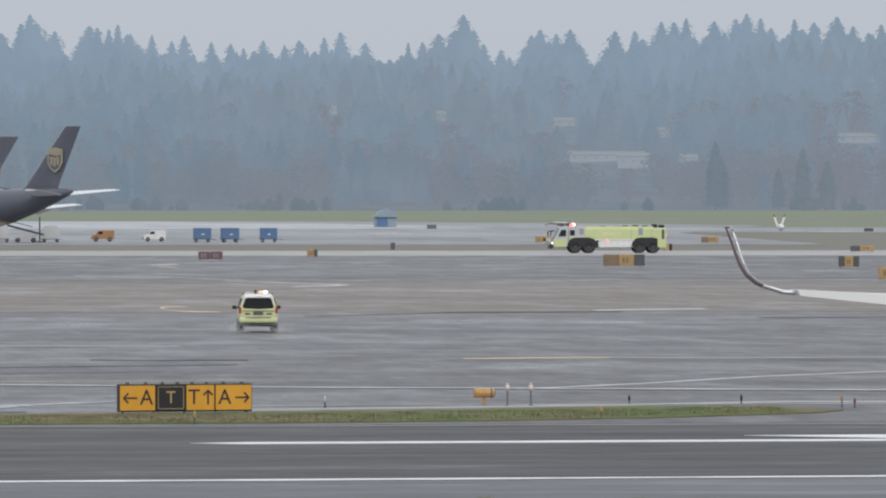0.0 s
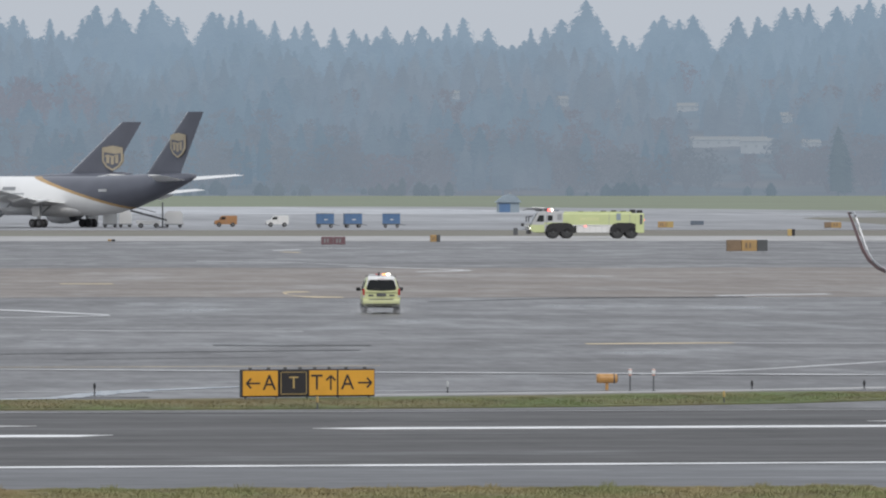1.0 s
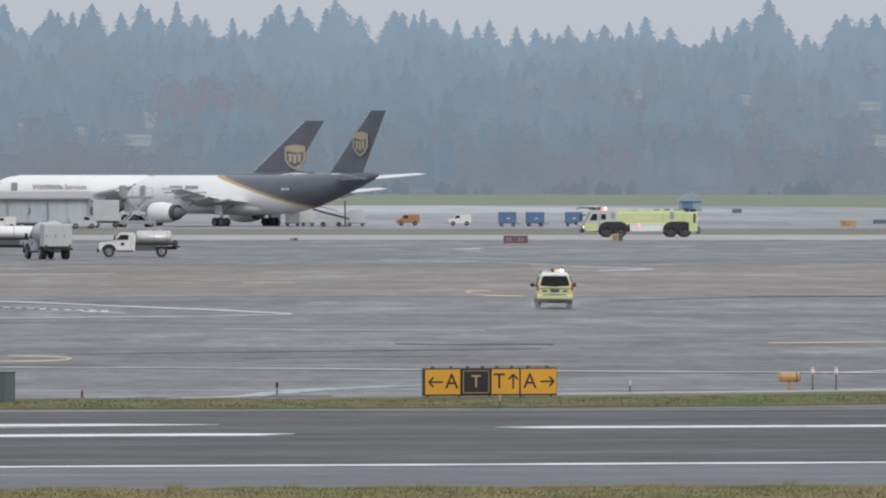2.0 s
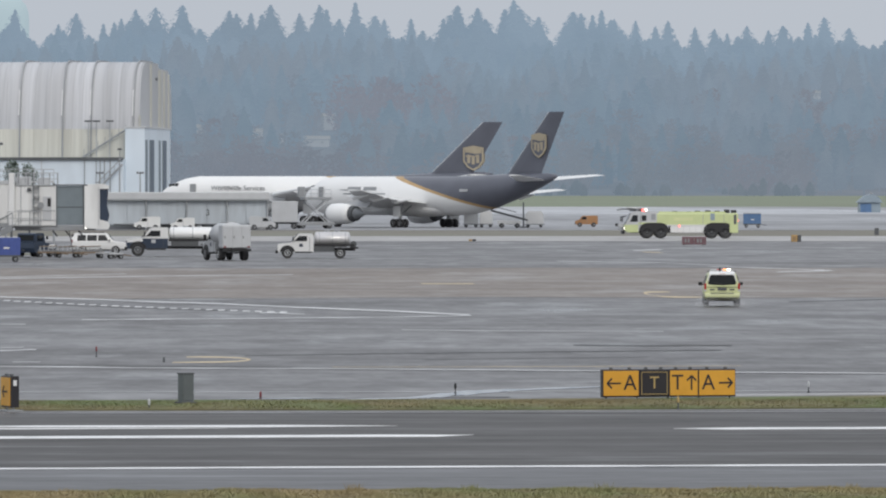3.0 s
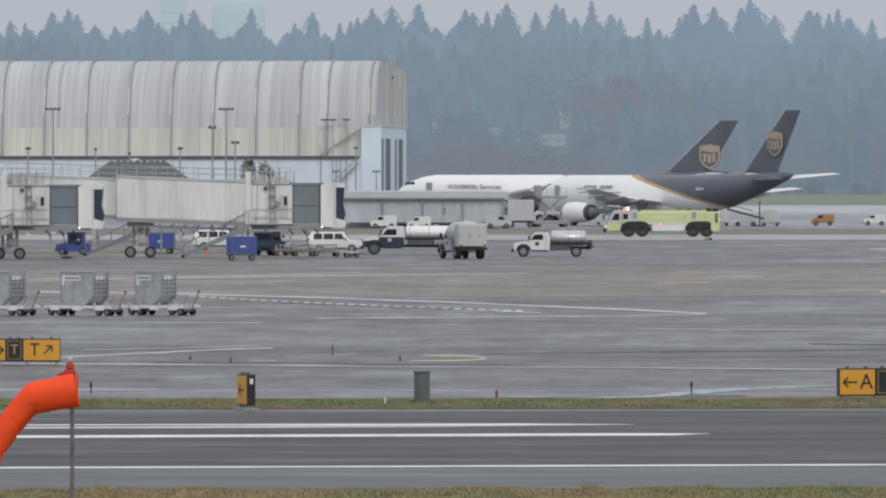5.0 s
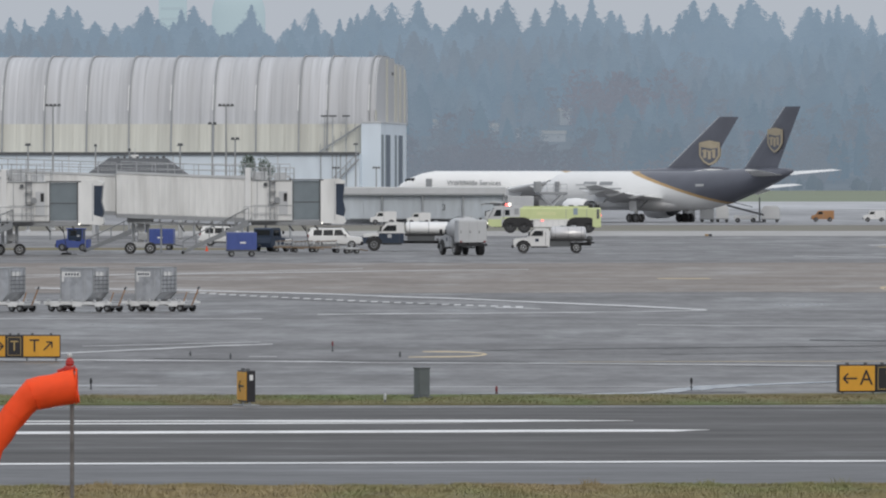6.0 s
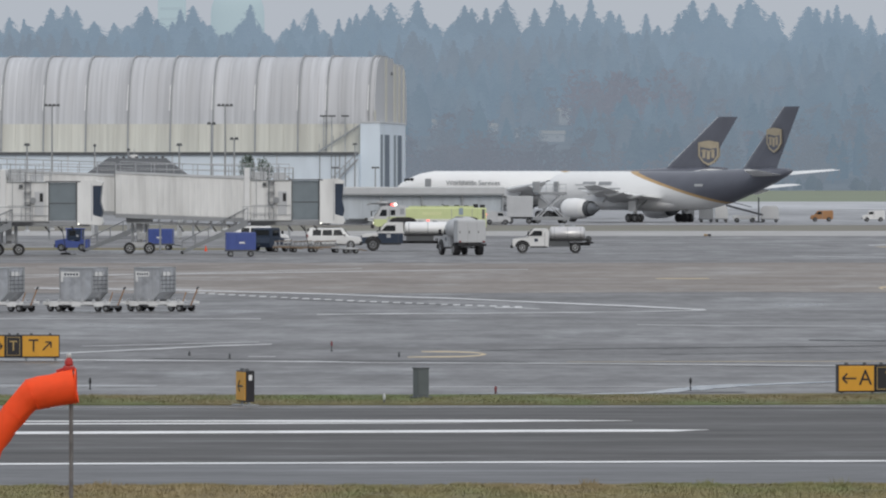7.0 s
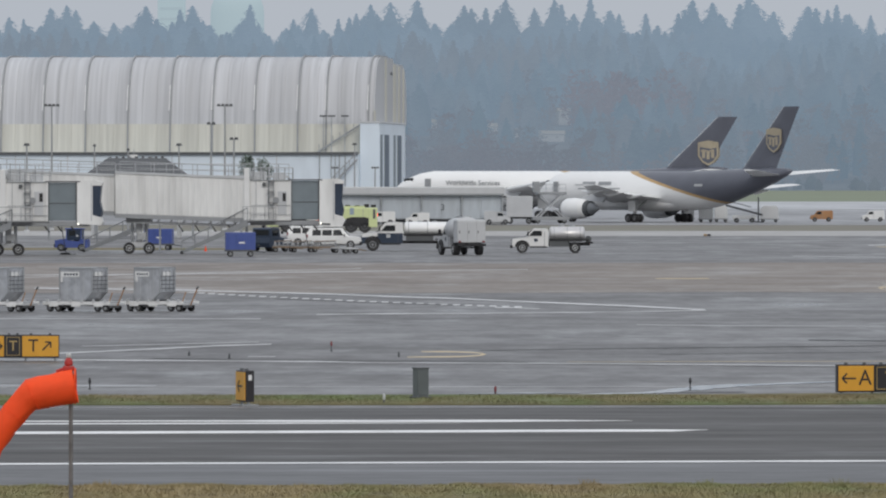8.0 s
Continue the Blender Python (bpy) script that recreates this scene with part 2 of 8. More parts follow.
# Blue of far carts and shelter door, paled to stand for haze.
M["far_blue"] = material("haze_paled_blue", (0.095, 0.18, 0.33), 0.6, spread=0.15, scale=2.0)
M["navy"] = material("navy_paint", (0.025, 0.04, 0.07), 0.35, spread=0.15, scale=2.0)
M["red"] = material("red_paint", (0.42, 0.03, 0.025), 0.4, spread=0.12, scale=3.0)
M["dull_steel"] = material("dull_painted_steel", (0.24, 0.25, 0.26), 0.6, spread=0.15, scale=2.0, dirt=0.25)
M["leaf"] = material("evergreen_leaves", (0.15, 0.19, 0.16), 0.8, spread=0.35, scale=1.5)
M["blade_green"] = turf("short_green_blades", (0.165, 0.205, 0.092), (0.235, 0.20, 0.115), (0.11, 0.092, 0.055), 0.8)
M["bay_grey"] = material("door_bay_grey", (0.21, 0.25, 0.28), 0.6, spread=0.12, scale=0.5)
M["water"] = material("standing_water", (0.09, 0.095, 0.10), 0.03, spread=0.2, scale=0.4, rough_spread=0.02, spec=0.5)
M["spray"] = material("water_droplets", (0.72, 0.73, 0.75), 0.3, spread=0.05, scale=1.0)
M["tar"] = material("sealed_joint_tar", (0.025, 0.024, 0.024), 0.55, spread=0.3, scale=0.8, dirt=0.3)
M["lamp_pink"] = material("faded_pink_plastic", (0.52, 0.30, 0.25), 0.5, spread=0.1, scale=8.0)
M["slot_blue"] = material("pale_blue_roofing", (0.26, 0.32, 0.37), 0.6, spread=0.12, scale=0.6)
M["copper"] = material("coppery_orange_paint", (0.50, 0.27, 0.09), 0.4, spread=0.15, scale=5.0, dirt=0.15)
M["island_grass"] = turf("island_turf", (0.13, 0.17, 0.075), (0.19, 0.165, 0.09), (0.10, 0.085, 0.055), 0.8)
M["maroon"] = material("faded_maroon_paint", (0.17, 0.092, 0.105), 0.5, spread=0.12, scale=2.0, dirt=0.2)
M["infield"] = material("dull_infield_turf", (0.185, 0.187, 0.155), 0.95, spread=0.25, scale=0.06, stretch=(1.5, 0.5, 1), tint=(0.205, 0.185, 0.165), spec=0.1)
M["tail_red"] = material("tail_lamp_red", (0.38, 0.03, 0.03), 0.25, glow=0.06, spread=0)
M["hangar_roof"] = material("weathered_roof_sheet", (0.49, 0.495, 0.505), 0.55, spread=0.16, scale=0.25, stretch=(3.0, 0.1, 0.1), dirt=0.25, coarse=0.3)
M["hangar_low"] = material("yellowed_wall_sheet", (0.55, 0.54, 0.475), 0.6, spread=0.14, scale=0.3, stretch=(3.0, 3.0, 0.3), dirt=0.35, coarse=0.3)
M["hangar_wall"] = material("white_blue_cladding", (0.66, 0.73, 0.79), 0.5, spread=0.06, scale=0.3, stretch=(2, 2, 0.5), dirt=0.08)
M["bridge"] = material("jet_bridge_white", (0.76, 0.76, 0.745), 0.5, spread=0.12, scale=0.8, stretch=(2, 2, 0.4), dirt=0.35)
M["light_red"] = material("red_lamp_glow", (1.0, 0.12, 0.1), 0.3, glow=3.0, spread=0)
M["light_white"] = material("white_lamp_glow", (1.0, 0.95, 0.85), 0.3, glow=3.0, spread=0)
M["light_orange"] = material("orange_lamp_glow", (1.0, 0.35, 0.12), 0.3, glow=1.6, spread=0)
# Fir copies with haze painted in as glow: edge darkest, ridge palest.
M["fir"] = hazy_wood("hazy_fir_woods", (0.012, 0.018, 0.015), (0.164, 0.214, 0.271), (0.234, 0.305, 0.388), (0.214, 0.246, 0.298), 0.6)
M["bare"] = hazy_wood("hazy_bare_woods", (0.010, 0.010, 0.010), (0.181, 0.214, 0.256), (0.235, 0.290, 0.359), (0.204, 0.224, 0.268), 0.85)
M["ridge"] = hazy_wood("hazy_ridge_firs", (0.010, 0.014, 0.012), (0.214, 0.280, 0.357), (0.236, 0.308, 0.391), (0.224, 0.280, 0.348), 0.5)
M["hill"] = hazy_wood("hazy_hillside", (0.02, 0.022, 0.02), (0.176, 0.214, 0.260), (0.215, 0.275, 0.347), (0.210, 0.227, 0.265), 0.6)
# Far house walls, panes and roofs: haze painted in as emission.
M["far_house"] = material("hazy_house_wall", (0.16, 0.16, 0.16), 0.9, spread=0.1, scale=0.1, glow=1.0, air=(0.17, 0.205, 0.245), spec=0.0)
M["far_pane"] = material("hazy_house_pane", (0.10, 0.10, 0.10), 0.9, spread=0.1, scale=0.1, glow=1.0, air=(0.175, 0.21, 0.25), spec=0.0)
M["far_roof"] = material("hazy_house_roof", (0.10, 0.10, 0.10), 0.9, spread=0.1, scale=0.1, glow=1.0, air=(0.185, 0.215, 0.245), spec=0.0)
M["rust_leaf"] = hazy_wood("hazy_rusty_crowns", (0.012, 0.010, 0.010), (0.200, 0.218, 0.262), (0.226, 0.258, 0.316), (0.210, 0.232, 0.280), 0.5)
# Unlit tower windows, their glow only painted haze.
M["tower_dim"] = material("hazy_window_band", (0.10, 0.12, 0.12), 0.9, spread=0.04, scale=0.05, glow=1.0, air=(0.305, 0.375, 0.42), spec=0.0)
M["cabinet_grey"] = material("cabinet_grey_paint", (0.115, 0.13, 0.135), 0.5, spread=0.12, scale=3.0)
M["hangar_sheet"] = material("weathered_roof_sheets", (0.49, 0.495, 0.51), 0.55, spread=0.2, scale=0.5, stretch=(3.0, 0.08, 0.08), dirt=0.28, coarse=0.25, each=0.05)
M["hangar_low_sheet"] = material("yellowed_wall_sheets", (0.55, 0.54, 0.48), 0.6, spread=0.14, scale=0.6, stretch=(3.0, 0.1, 0.1), dirt=0.4, coarse=0.25, each=0.06)
M["pole_grey"] = material("weathered_pole", (0.14, 0.13, 0.13), 0.6, spread=0.4, scale=6.0)
M["curtain"] = material("blue_grey_curtain", (0.195, 0.23, 0.25), 0.7, spread=0.1, scale=1.0)
M["shed_grey"] = material("blue_grey_sheet", (0.47, 0.51, 0.545), 0.55, spread=0.12, scale=0.8, stretch=(2, 2, 0.4), dirt=0.2, each=0.06)
M["winglet"] = material("winglet_dull_red", (0.24, 0.13, 0.13), 0.35, spread=0.2, scale=1.0)
M["slate"] = material("slate_blue_paint", (0.12, 0.15, 0.19), 0.6, spread=0.12, scale=1.0)
M["faded_brown"] = material("faded_brown_board", (0.235, 0.165, 0.105), 0.6, spread=0.2, scale=2.0, dirt=0.2)
M["board_amber"] = material("weathered_amber_board", (0.44, 0.285, 0.12), 0.55, spread=0.2, scale=2.5, dirt=0.3)
# Wet pavement with the water's sheen painted in as pale base colour.
M["sheen_strip"] = wet_pavement("pale_sheen_pavement", (0.30, 0.305, 0.32), (0.48, 0.485, 0.5), 0.4, (0.01, 0.006))
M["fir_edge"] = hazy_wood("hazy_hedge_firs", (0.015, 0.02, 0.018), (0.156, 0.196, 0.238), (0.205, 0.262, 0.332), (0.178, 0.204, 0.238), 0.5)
# Tower walls emit a pale green that stands for haze.
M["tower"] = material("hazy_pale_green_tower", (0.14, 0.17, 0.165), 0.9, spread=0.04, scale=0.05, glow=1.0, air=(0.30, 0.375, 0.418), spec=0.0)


# ---- mesh helpers ----
def part(name, bm, mat, parent=None, label="", smooth=False):
    """Links a bmesh as one mesh object, under a thing or a part if given."""
    me = bpy.data.meshes.new(name)
    bm.to_mesh(me)
    bm.free()
    me.materials.append(M[mat])
    if smooth:
        me.polygons.foreach_set("use_smooth", [True] * len(me.polygons))
    ob = new(name, me)
    if parent is not None:
        ob.parent = parent
    if label:
        tagged(ob, label)
    return ob


def thing(name, m, label, category, group="", kind=""):
    ob = new(name)
    ob.empty_display_size = 0.2
    ob.matrix_basis = m
    return tagged(ob, label, category, group, kind)


def box(bm, c, s, bev=0.0, rot=None):
    """A box of size s round c, its edges rounded by bev."""
    mat = Matrix.Translation(c)
    if rot is not None:
        mat = mat @ rot
    r = bmesh.ops.create_cube(bm, size=1.0, matrix=mat @ Matrix.Diagonal((*s, 1)))
    if bev:
        edges = list({e for v in r["verts"] for e in v.link_edges})
        bmesh.ops.bevel(bm, geom=edges, offset=bev, segments=2, affect='EDGES', profile=0.6)
    return bm


def bx(c, s, bev=0.0, rot=None):
    return box(bmesh.new(), c, s, bev, rot)


def rod(bm, a, b, r, r2=None, seg=8):
    """A round bar from a to b, tapering from r to r2."""
    a, b = Vector(a), Vector(b)
    q = (b - a).to_track_quat('Z', 'Y').to_matrix().to_4x4()
    bmesh.ops.create_cone(bm, cap_ends=True, segments=seg, radius1=r, radius2=r if r2 is None else r2, depth=(b - a).length,
                          matrix=Matrix.Translation((a + b) / 2) @ q)
    return bm


def rd(a, b, r, r2=None, seg=8):
    return rod(bmesh.new(), a, b, r, r2, seg)


def slab(bm, outline, a, b, axis="y"):
    """The outline, points in two axes, thickened from a to b along the third."""
    def p(u, v, w):
        return {"y": (u, w, v), "x": (w, u, v), "z": (u, v, w)}[axis]
    va = [bm.verts.new(p(u, v, a)) for u, v in outline]
    vb = [bm.verts.new(p(u, v, b)) for u, v in outline]
    n = len(outline)
    bm.faces.new(va), bm.faces.new(vb[::-1])
    for i in range(n):
        bm.faces.new((va[i], vb[i], vb[(i + 1) % n], va[(i + 1) % n]))
    bmesh.ops.recalc_face_normals(bm, faces=bm.faces)
    return bm


def loft(bm, rings, cap=True, closed=True):
    """A skin through rings of equally many points."""
    vs = [[bm.verts.new(p) for p in ring] for ring in rings]
    n = len(vs[0])
    for a, b in zip(vs, vs[1:]):
        for i in range(n if closed else n - 1):
            bm.faces.new((a[i], a[(i + 1) % n], b[(i + 1) % n], b[i]))
    if cap:
        bm.faces.new(vs[0][::-1]), bm.faces.new(vs[-1])
    bmesh.ops.recalc_face_normals(bm, faces=bm.faces)
    return bm


def circle(c, r, n=24, axis="x", ry=None):
    ry = r if ry is None else ry
    out = []
    for i in range(n):
        a = math.tau * i / n
        u, v = r * math.cos(a), ry * math.sin(a)
        out.append({"x": (c[0], c[1] + u, c[2] + v), "y": (c[0] + u, c[1], c[2] + v), "z": (c[0] + u, c[1] + v, c[2])}[axis])
    return out


def lettering(name, text, size, mat, parent, m, depth=0.004, width=1.0):
    """Raised letters in the built-in font, centred on m's origin, standing in its x-y plane."""
    cu = bpy.data.curves.new("letters", 'FONT')
    cu.body, cu.size, cu.align_x, cu.align_y, cu.extrude = text, size, 'CENTER', 'CENTER', depth
    tmp = new("letters", cu)
    bpy.context.view_layer.update()
    me = bpy.data.meshes.new_from_object(tmp.evaluated_get(bpy.context.evaluated_depsgraph_get()))
    bpy.data.objects.remove(tmp)
    me.materials.clear()
    me.materials.append(M[mat])
    me.transform(m @ Matrix.Diagonal((width, 1, 1, 1)))
    ob = new(name, me)
    ob.parent = parent
    return ob


def wheel(parent, x, y, r, w, rim="pale_grey", name="wheel", side=0):
    """A tyre standing on z = 0 with its rim and hub; the axle runs along y."""
    bm = bmesh.new()
    prof = [(r * 0.6, -w / 2), (r * 0.93, -w / 2), (r, -w * 0.32), (r, w * 0.32), (r * 0.93, w / 2), (r * 0.6, w / 2)]
    loft(bm, [circle((0, d, 0), q, 20, "y") for q, d in prof])
    ty = part(name, bm, "rubber", parent, smooth=False)
    ty.location = (x, y, r)
    bm = bmesh.new()
    side = side or (1 if y >= 0 else -1)
    loft(bm, [circle((0, side * d, 0), q, 16, "y") for q, d in ((r * 0.54, w * 0.3), (r * 0.54, w * 0.51), (r * 0.45, w * 0.51), (r * 0.4, w * 0.42), (r * 0.18, w * 0.4), (r * 0.15, w * 0.56))])
    for k in range(6):
        a = math.tau * k / 6
        box(bm, (r * 0.3 * math.cos(a), side * w * 0.46, r * 0.3 * math.sin(a)), (0.05, 0.05, 0.05))
    part("rim", bm, rim, ty)
    return ty


# ---- ground ----
RUN = 0.10   # the runway's slant against the view


def bed(name, outline, z, mat, label, category):
    bm = slab(bmesh.new(), outline, z, -0.05, "z")
    return tagged(part(name, bm, mat), label, category, kind="structure")


def band(y0, y1, x0=-140, x1=200, k0=RUN, k1=None, wavy=0.0, step=3.0):
    """The outline of a strip across the view between two slanting edges."""
    k1 = k0 if k1 is None else k1
    n = max(1, int((x1 - x0) / step)) if wavy else 1
    xs = [x0 + (x1 - x0) * i / n for i in range(n + 1)]
    lo = [(x, y0 + k0 * x + wavy * noise.noise((x * 0.4, y0, 0))) for x in xs]
    hi = [(x, y1 + k1 * x + wavy * noise.noise((x * 0.4, y1, 5))) for x in xs]
    return lo + hi[::-1]


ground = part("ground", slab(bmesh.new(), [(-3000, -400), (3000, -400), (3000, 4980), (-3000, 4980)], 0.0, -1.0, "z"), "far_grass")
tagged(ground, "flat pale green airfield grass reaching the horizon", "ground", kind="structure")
bed("grass_verge", band(60, 179.3, wavy=1.6, k0=0.05), 0.05, "grass", "rough green and brown grass verge beside the runway", "grass")
bed("runway_shoulder", band(174, 250), 0.02, "shoulder", "smooth grey asphalt shoulder of the runway", "pavement")
bed("runway", band(195.4, 239.5), 0.026, "runway", "dark grooved asphalt runway, damp and rubber-stained", "runway")
bed("taxiway", band(241, 500, -260, 300), 0.03, "asphalt", "damp grey asphalt taxiway, wet sheen streaked pale into its colour", "taxiway")
bed("apron", band(478, 642, -300, 320, 0.03, 0.02, 9.0, 12), 0.04, "apron", "brownish worn concrete apron, damp in patches", "apron")
bed("inner_taxiway", band(640, 938, -400, 420, 0.02, 0.0), 0.035, "asphalt", "wet grey asphalt taxiway beyond the apron", "taxiway")
bed("service_road", band(936, 1018, -400, 460, 0.0, 0.0, 5.0, 15), 0.05, "pale_road", "pale concrete service road", "road")
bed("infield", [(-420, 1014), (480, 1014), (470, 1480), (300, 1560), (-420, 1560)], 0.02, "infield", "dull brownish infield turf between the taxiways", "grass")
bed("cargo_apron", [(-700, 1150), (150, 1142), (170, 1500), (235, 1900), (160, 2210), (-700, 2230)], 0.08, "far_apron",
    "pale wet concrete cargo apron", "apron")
bed("sheen_strip", [(-700, 1690), (110, 1700), (150, 1720), (165, 1800), (150, 1960), (110, 2190), (-700, 2210)], 0.095, "sheen_strip", "pale wet strip along the apron's far edge, sheen put into its colour", "apron")
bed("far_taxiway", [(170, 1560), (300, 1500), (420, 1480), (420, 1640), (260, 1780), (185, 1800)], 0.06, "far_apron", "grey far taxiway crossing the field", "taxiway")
island_back = [(34.2, 257.0), (33, 260.4), (31, 262.4), (27, 261.8), (22, 258.6), (15, 256.0), (8, 253.8), (-12, 252.6), (-140, 251.8)]
bed("pale_edging", [(12, 257.4), (22.4, 261.7), (28.2, 264.2), (34.1, 268.2), (44, 267.0), (44, 268.4), (34.0, 269.9), (28, 265.8), (22, 263.2), (12, 258.6)], 0.036, "pale_road", "pale wet concrete edging along the grass island", "kerb")


def puddle(spine):
    """Standing water along a spine of x, y, half breadth."""
    fine = []
    for (x0, y0, w0), (x1, y1, w1) in zip(spine, spine[1:]):
        for k in range(8):
            f = k / 8
            x, y, w = x0 + (x1 - x0) * f, y0 + (y1 - y0) * f, w0 + (w1 - w0) * f
            fine.append((x, y, w * (1 + 0.8 * noise.noise((x * 1.3, y, 3)))))
    return bed("puddle", [(x, y - w) for x, y, w in fine] + [(x, y + w) for x, y, w in fine[::-1]], 0.047, "water", "shallow puddle mirroring the sky beside the grass", "puddle")


puddle([(4.2, 254.8, 0.3), (6.1, 256.2, 0.9), (7.0, 258.9, 1.9), (7.7, 261.5, 2.5), (8.5, 263.8, 2.0), (9.5, 265.9, 1.4), (11.0, 268.2, 0.9), (12.7, 270.4, 0.6), (14.5, 272.2, 0.3)])
puddle([(0.5, 255.3, 0.2), (2.4, 255.9, 0.5), (4.4, 256.2, 0.25)])
bed("ramp_grass", [(-140, 752), (-17, 758), (-15, 772), (-140, 800)], 0.05, "grass", "thin strip of olive grass beside the ramp", "grass")
bed("grass_island", [(-140, 242.4), (-12, 242.7), (8, 243.0), (17, 244.3), (22, 245.8), (28, 249.2), (33, 254.2)] + island_back,
    0.07, "island_grass", "low green grass island between runway and taxiway", "grass")


def top_of(y):
    """The height of the pavement at that depth."""
    return 0.026 if y < 241 else 0.03 if y < 476 else 0.04 if y < 646 else 0.035 if y < 936 else 0.05


def line(name, pts, w, mat, label):
    """A painted line along points, laid flush: w is its reach in depth."""
    bm = bmesh.new()
    for seg, ((x0, y0), (x1, y1)) in enumerate(zip(pts, pts[1:])):
        if x1 < x0:
            (x0, y0), (x1, y1) = (x1, y1), (x0, y0)
        n = max(1, int((x1 - x0) / 1.5))
        for k in range(n):
            p = [(x0 + (x1 - x0) * f, y0 + (y1 - y0) * f) for f in (k / n, (k + 1) / n)]
            h = [w / 2 * (1 + 0.5 * noise.noise((x * 0.5, y * 0.1, 9))) for x, y in p]
            z = max(top_of(y0), top_of(y1)) + 0.006 + 0.003 * (int(abs(pts[0][0] + pts[0][1]) * 10) % 4) + 0.002 * seg
            bm.faces.new([bm.verts.new(q) for q in ((p[0][0], p[0][1] - h[0], z), (p[1][0], p[1][1] - h[1], z), (p[1][0], p[1][1] + h[1], z), (p[0][0], p[0][1] + h[0], z))])
    return tagged(part(name, bm, mat), label, "painted line", kind="structure")


line("runway_edge_line", [(-140, 180.4), (0, 194.2), (27, 197.0), (200, 214.5)], 1.0, "paint_white", "solid white runway edge line")
line("runway_far_line", [(-140, 236.9), (0, 240.4), (200, 250.6)], 0.45, "pale_road", "faint grey joint along the runway")


def numeral_stroke(outline):
    return tagged(part("runway_numeral_stroke", slab(bmesh.new(), outline, 0.034, 0.02, "z"), "paint_white"), "thick white painted stroke of a runway numeral",
                  "painted marking", "runway numerals", "structure")


numeral_stroke([(-34, 212.8), (5.9, 217.9), (6.9, 219.4), (4.4, 219.6), (-34, 214.8)])
numeral_stroke([(-34, 222.0), (-4, 224.8), (0.5, 225.5), (-4, 225.7), (-34, 223.0)])
numeral_stroke([(-34, 224.6), (-8.0, 226.9), (-2.0, 226.4), (1.0, 226.3), (5.1, 227.6), (2, 228.4), (-3, 228.1), (-34, 225.6)])
numeral_stroke([(12.4, 224.9), (13.8, 224.0), (52, 227.6), (52, 229.4), (14, 225.6)])
numeral_stroke([(28.0, 231.0), (31.0, 228.7), (31.6, 228.2), (52, 230.4), (52, 233.2), (31.0, 231.4)])

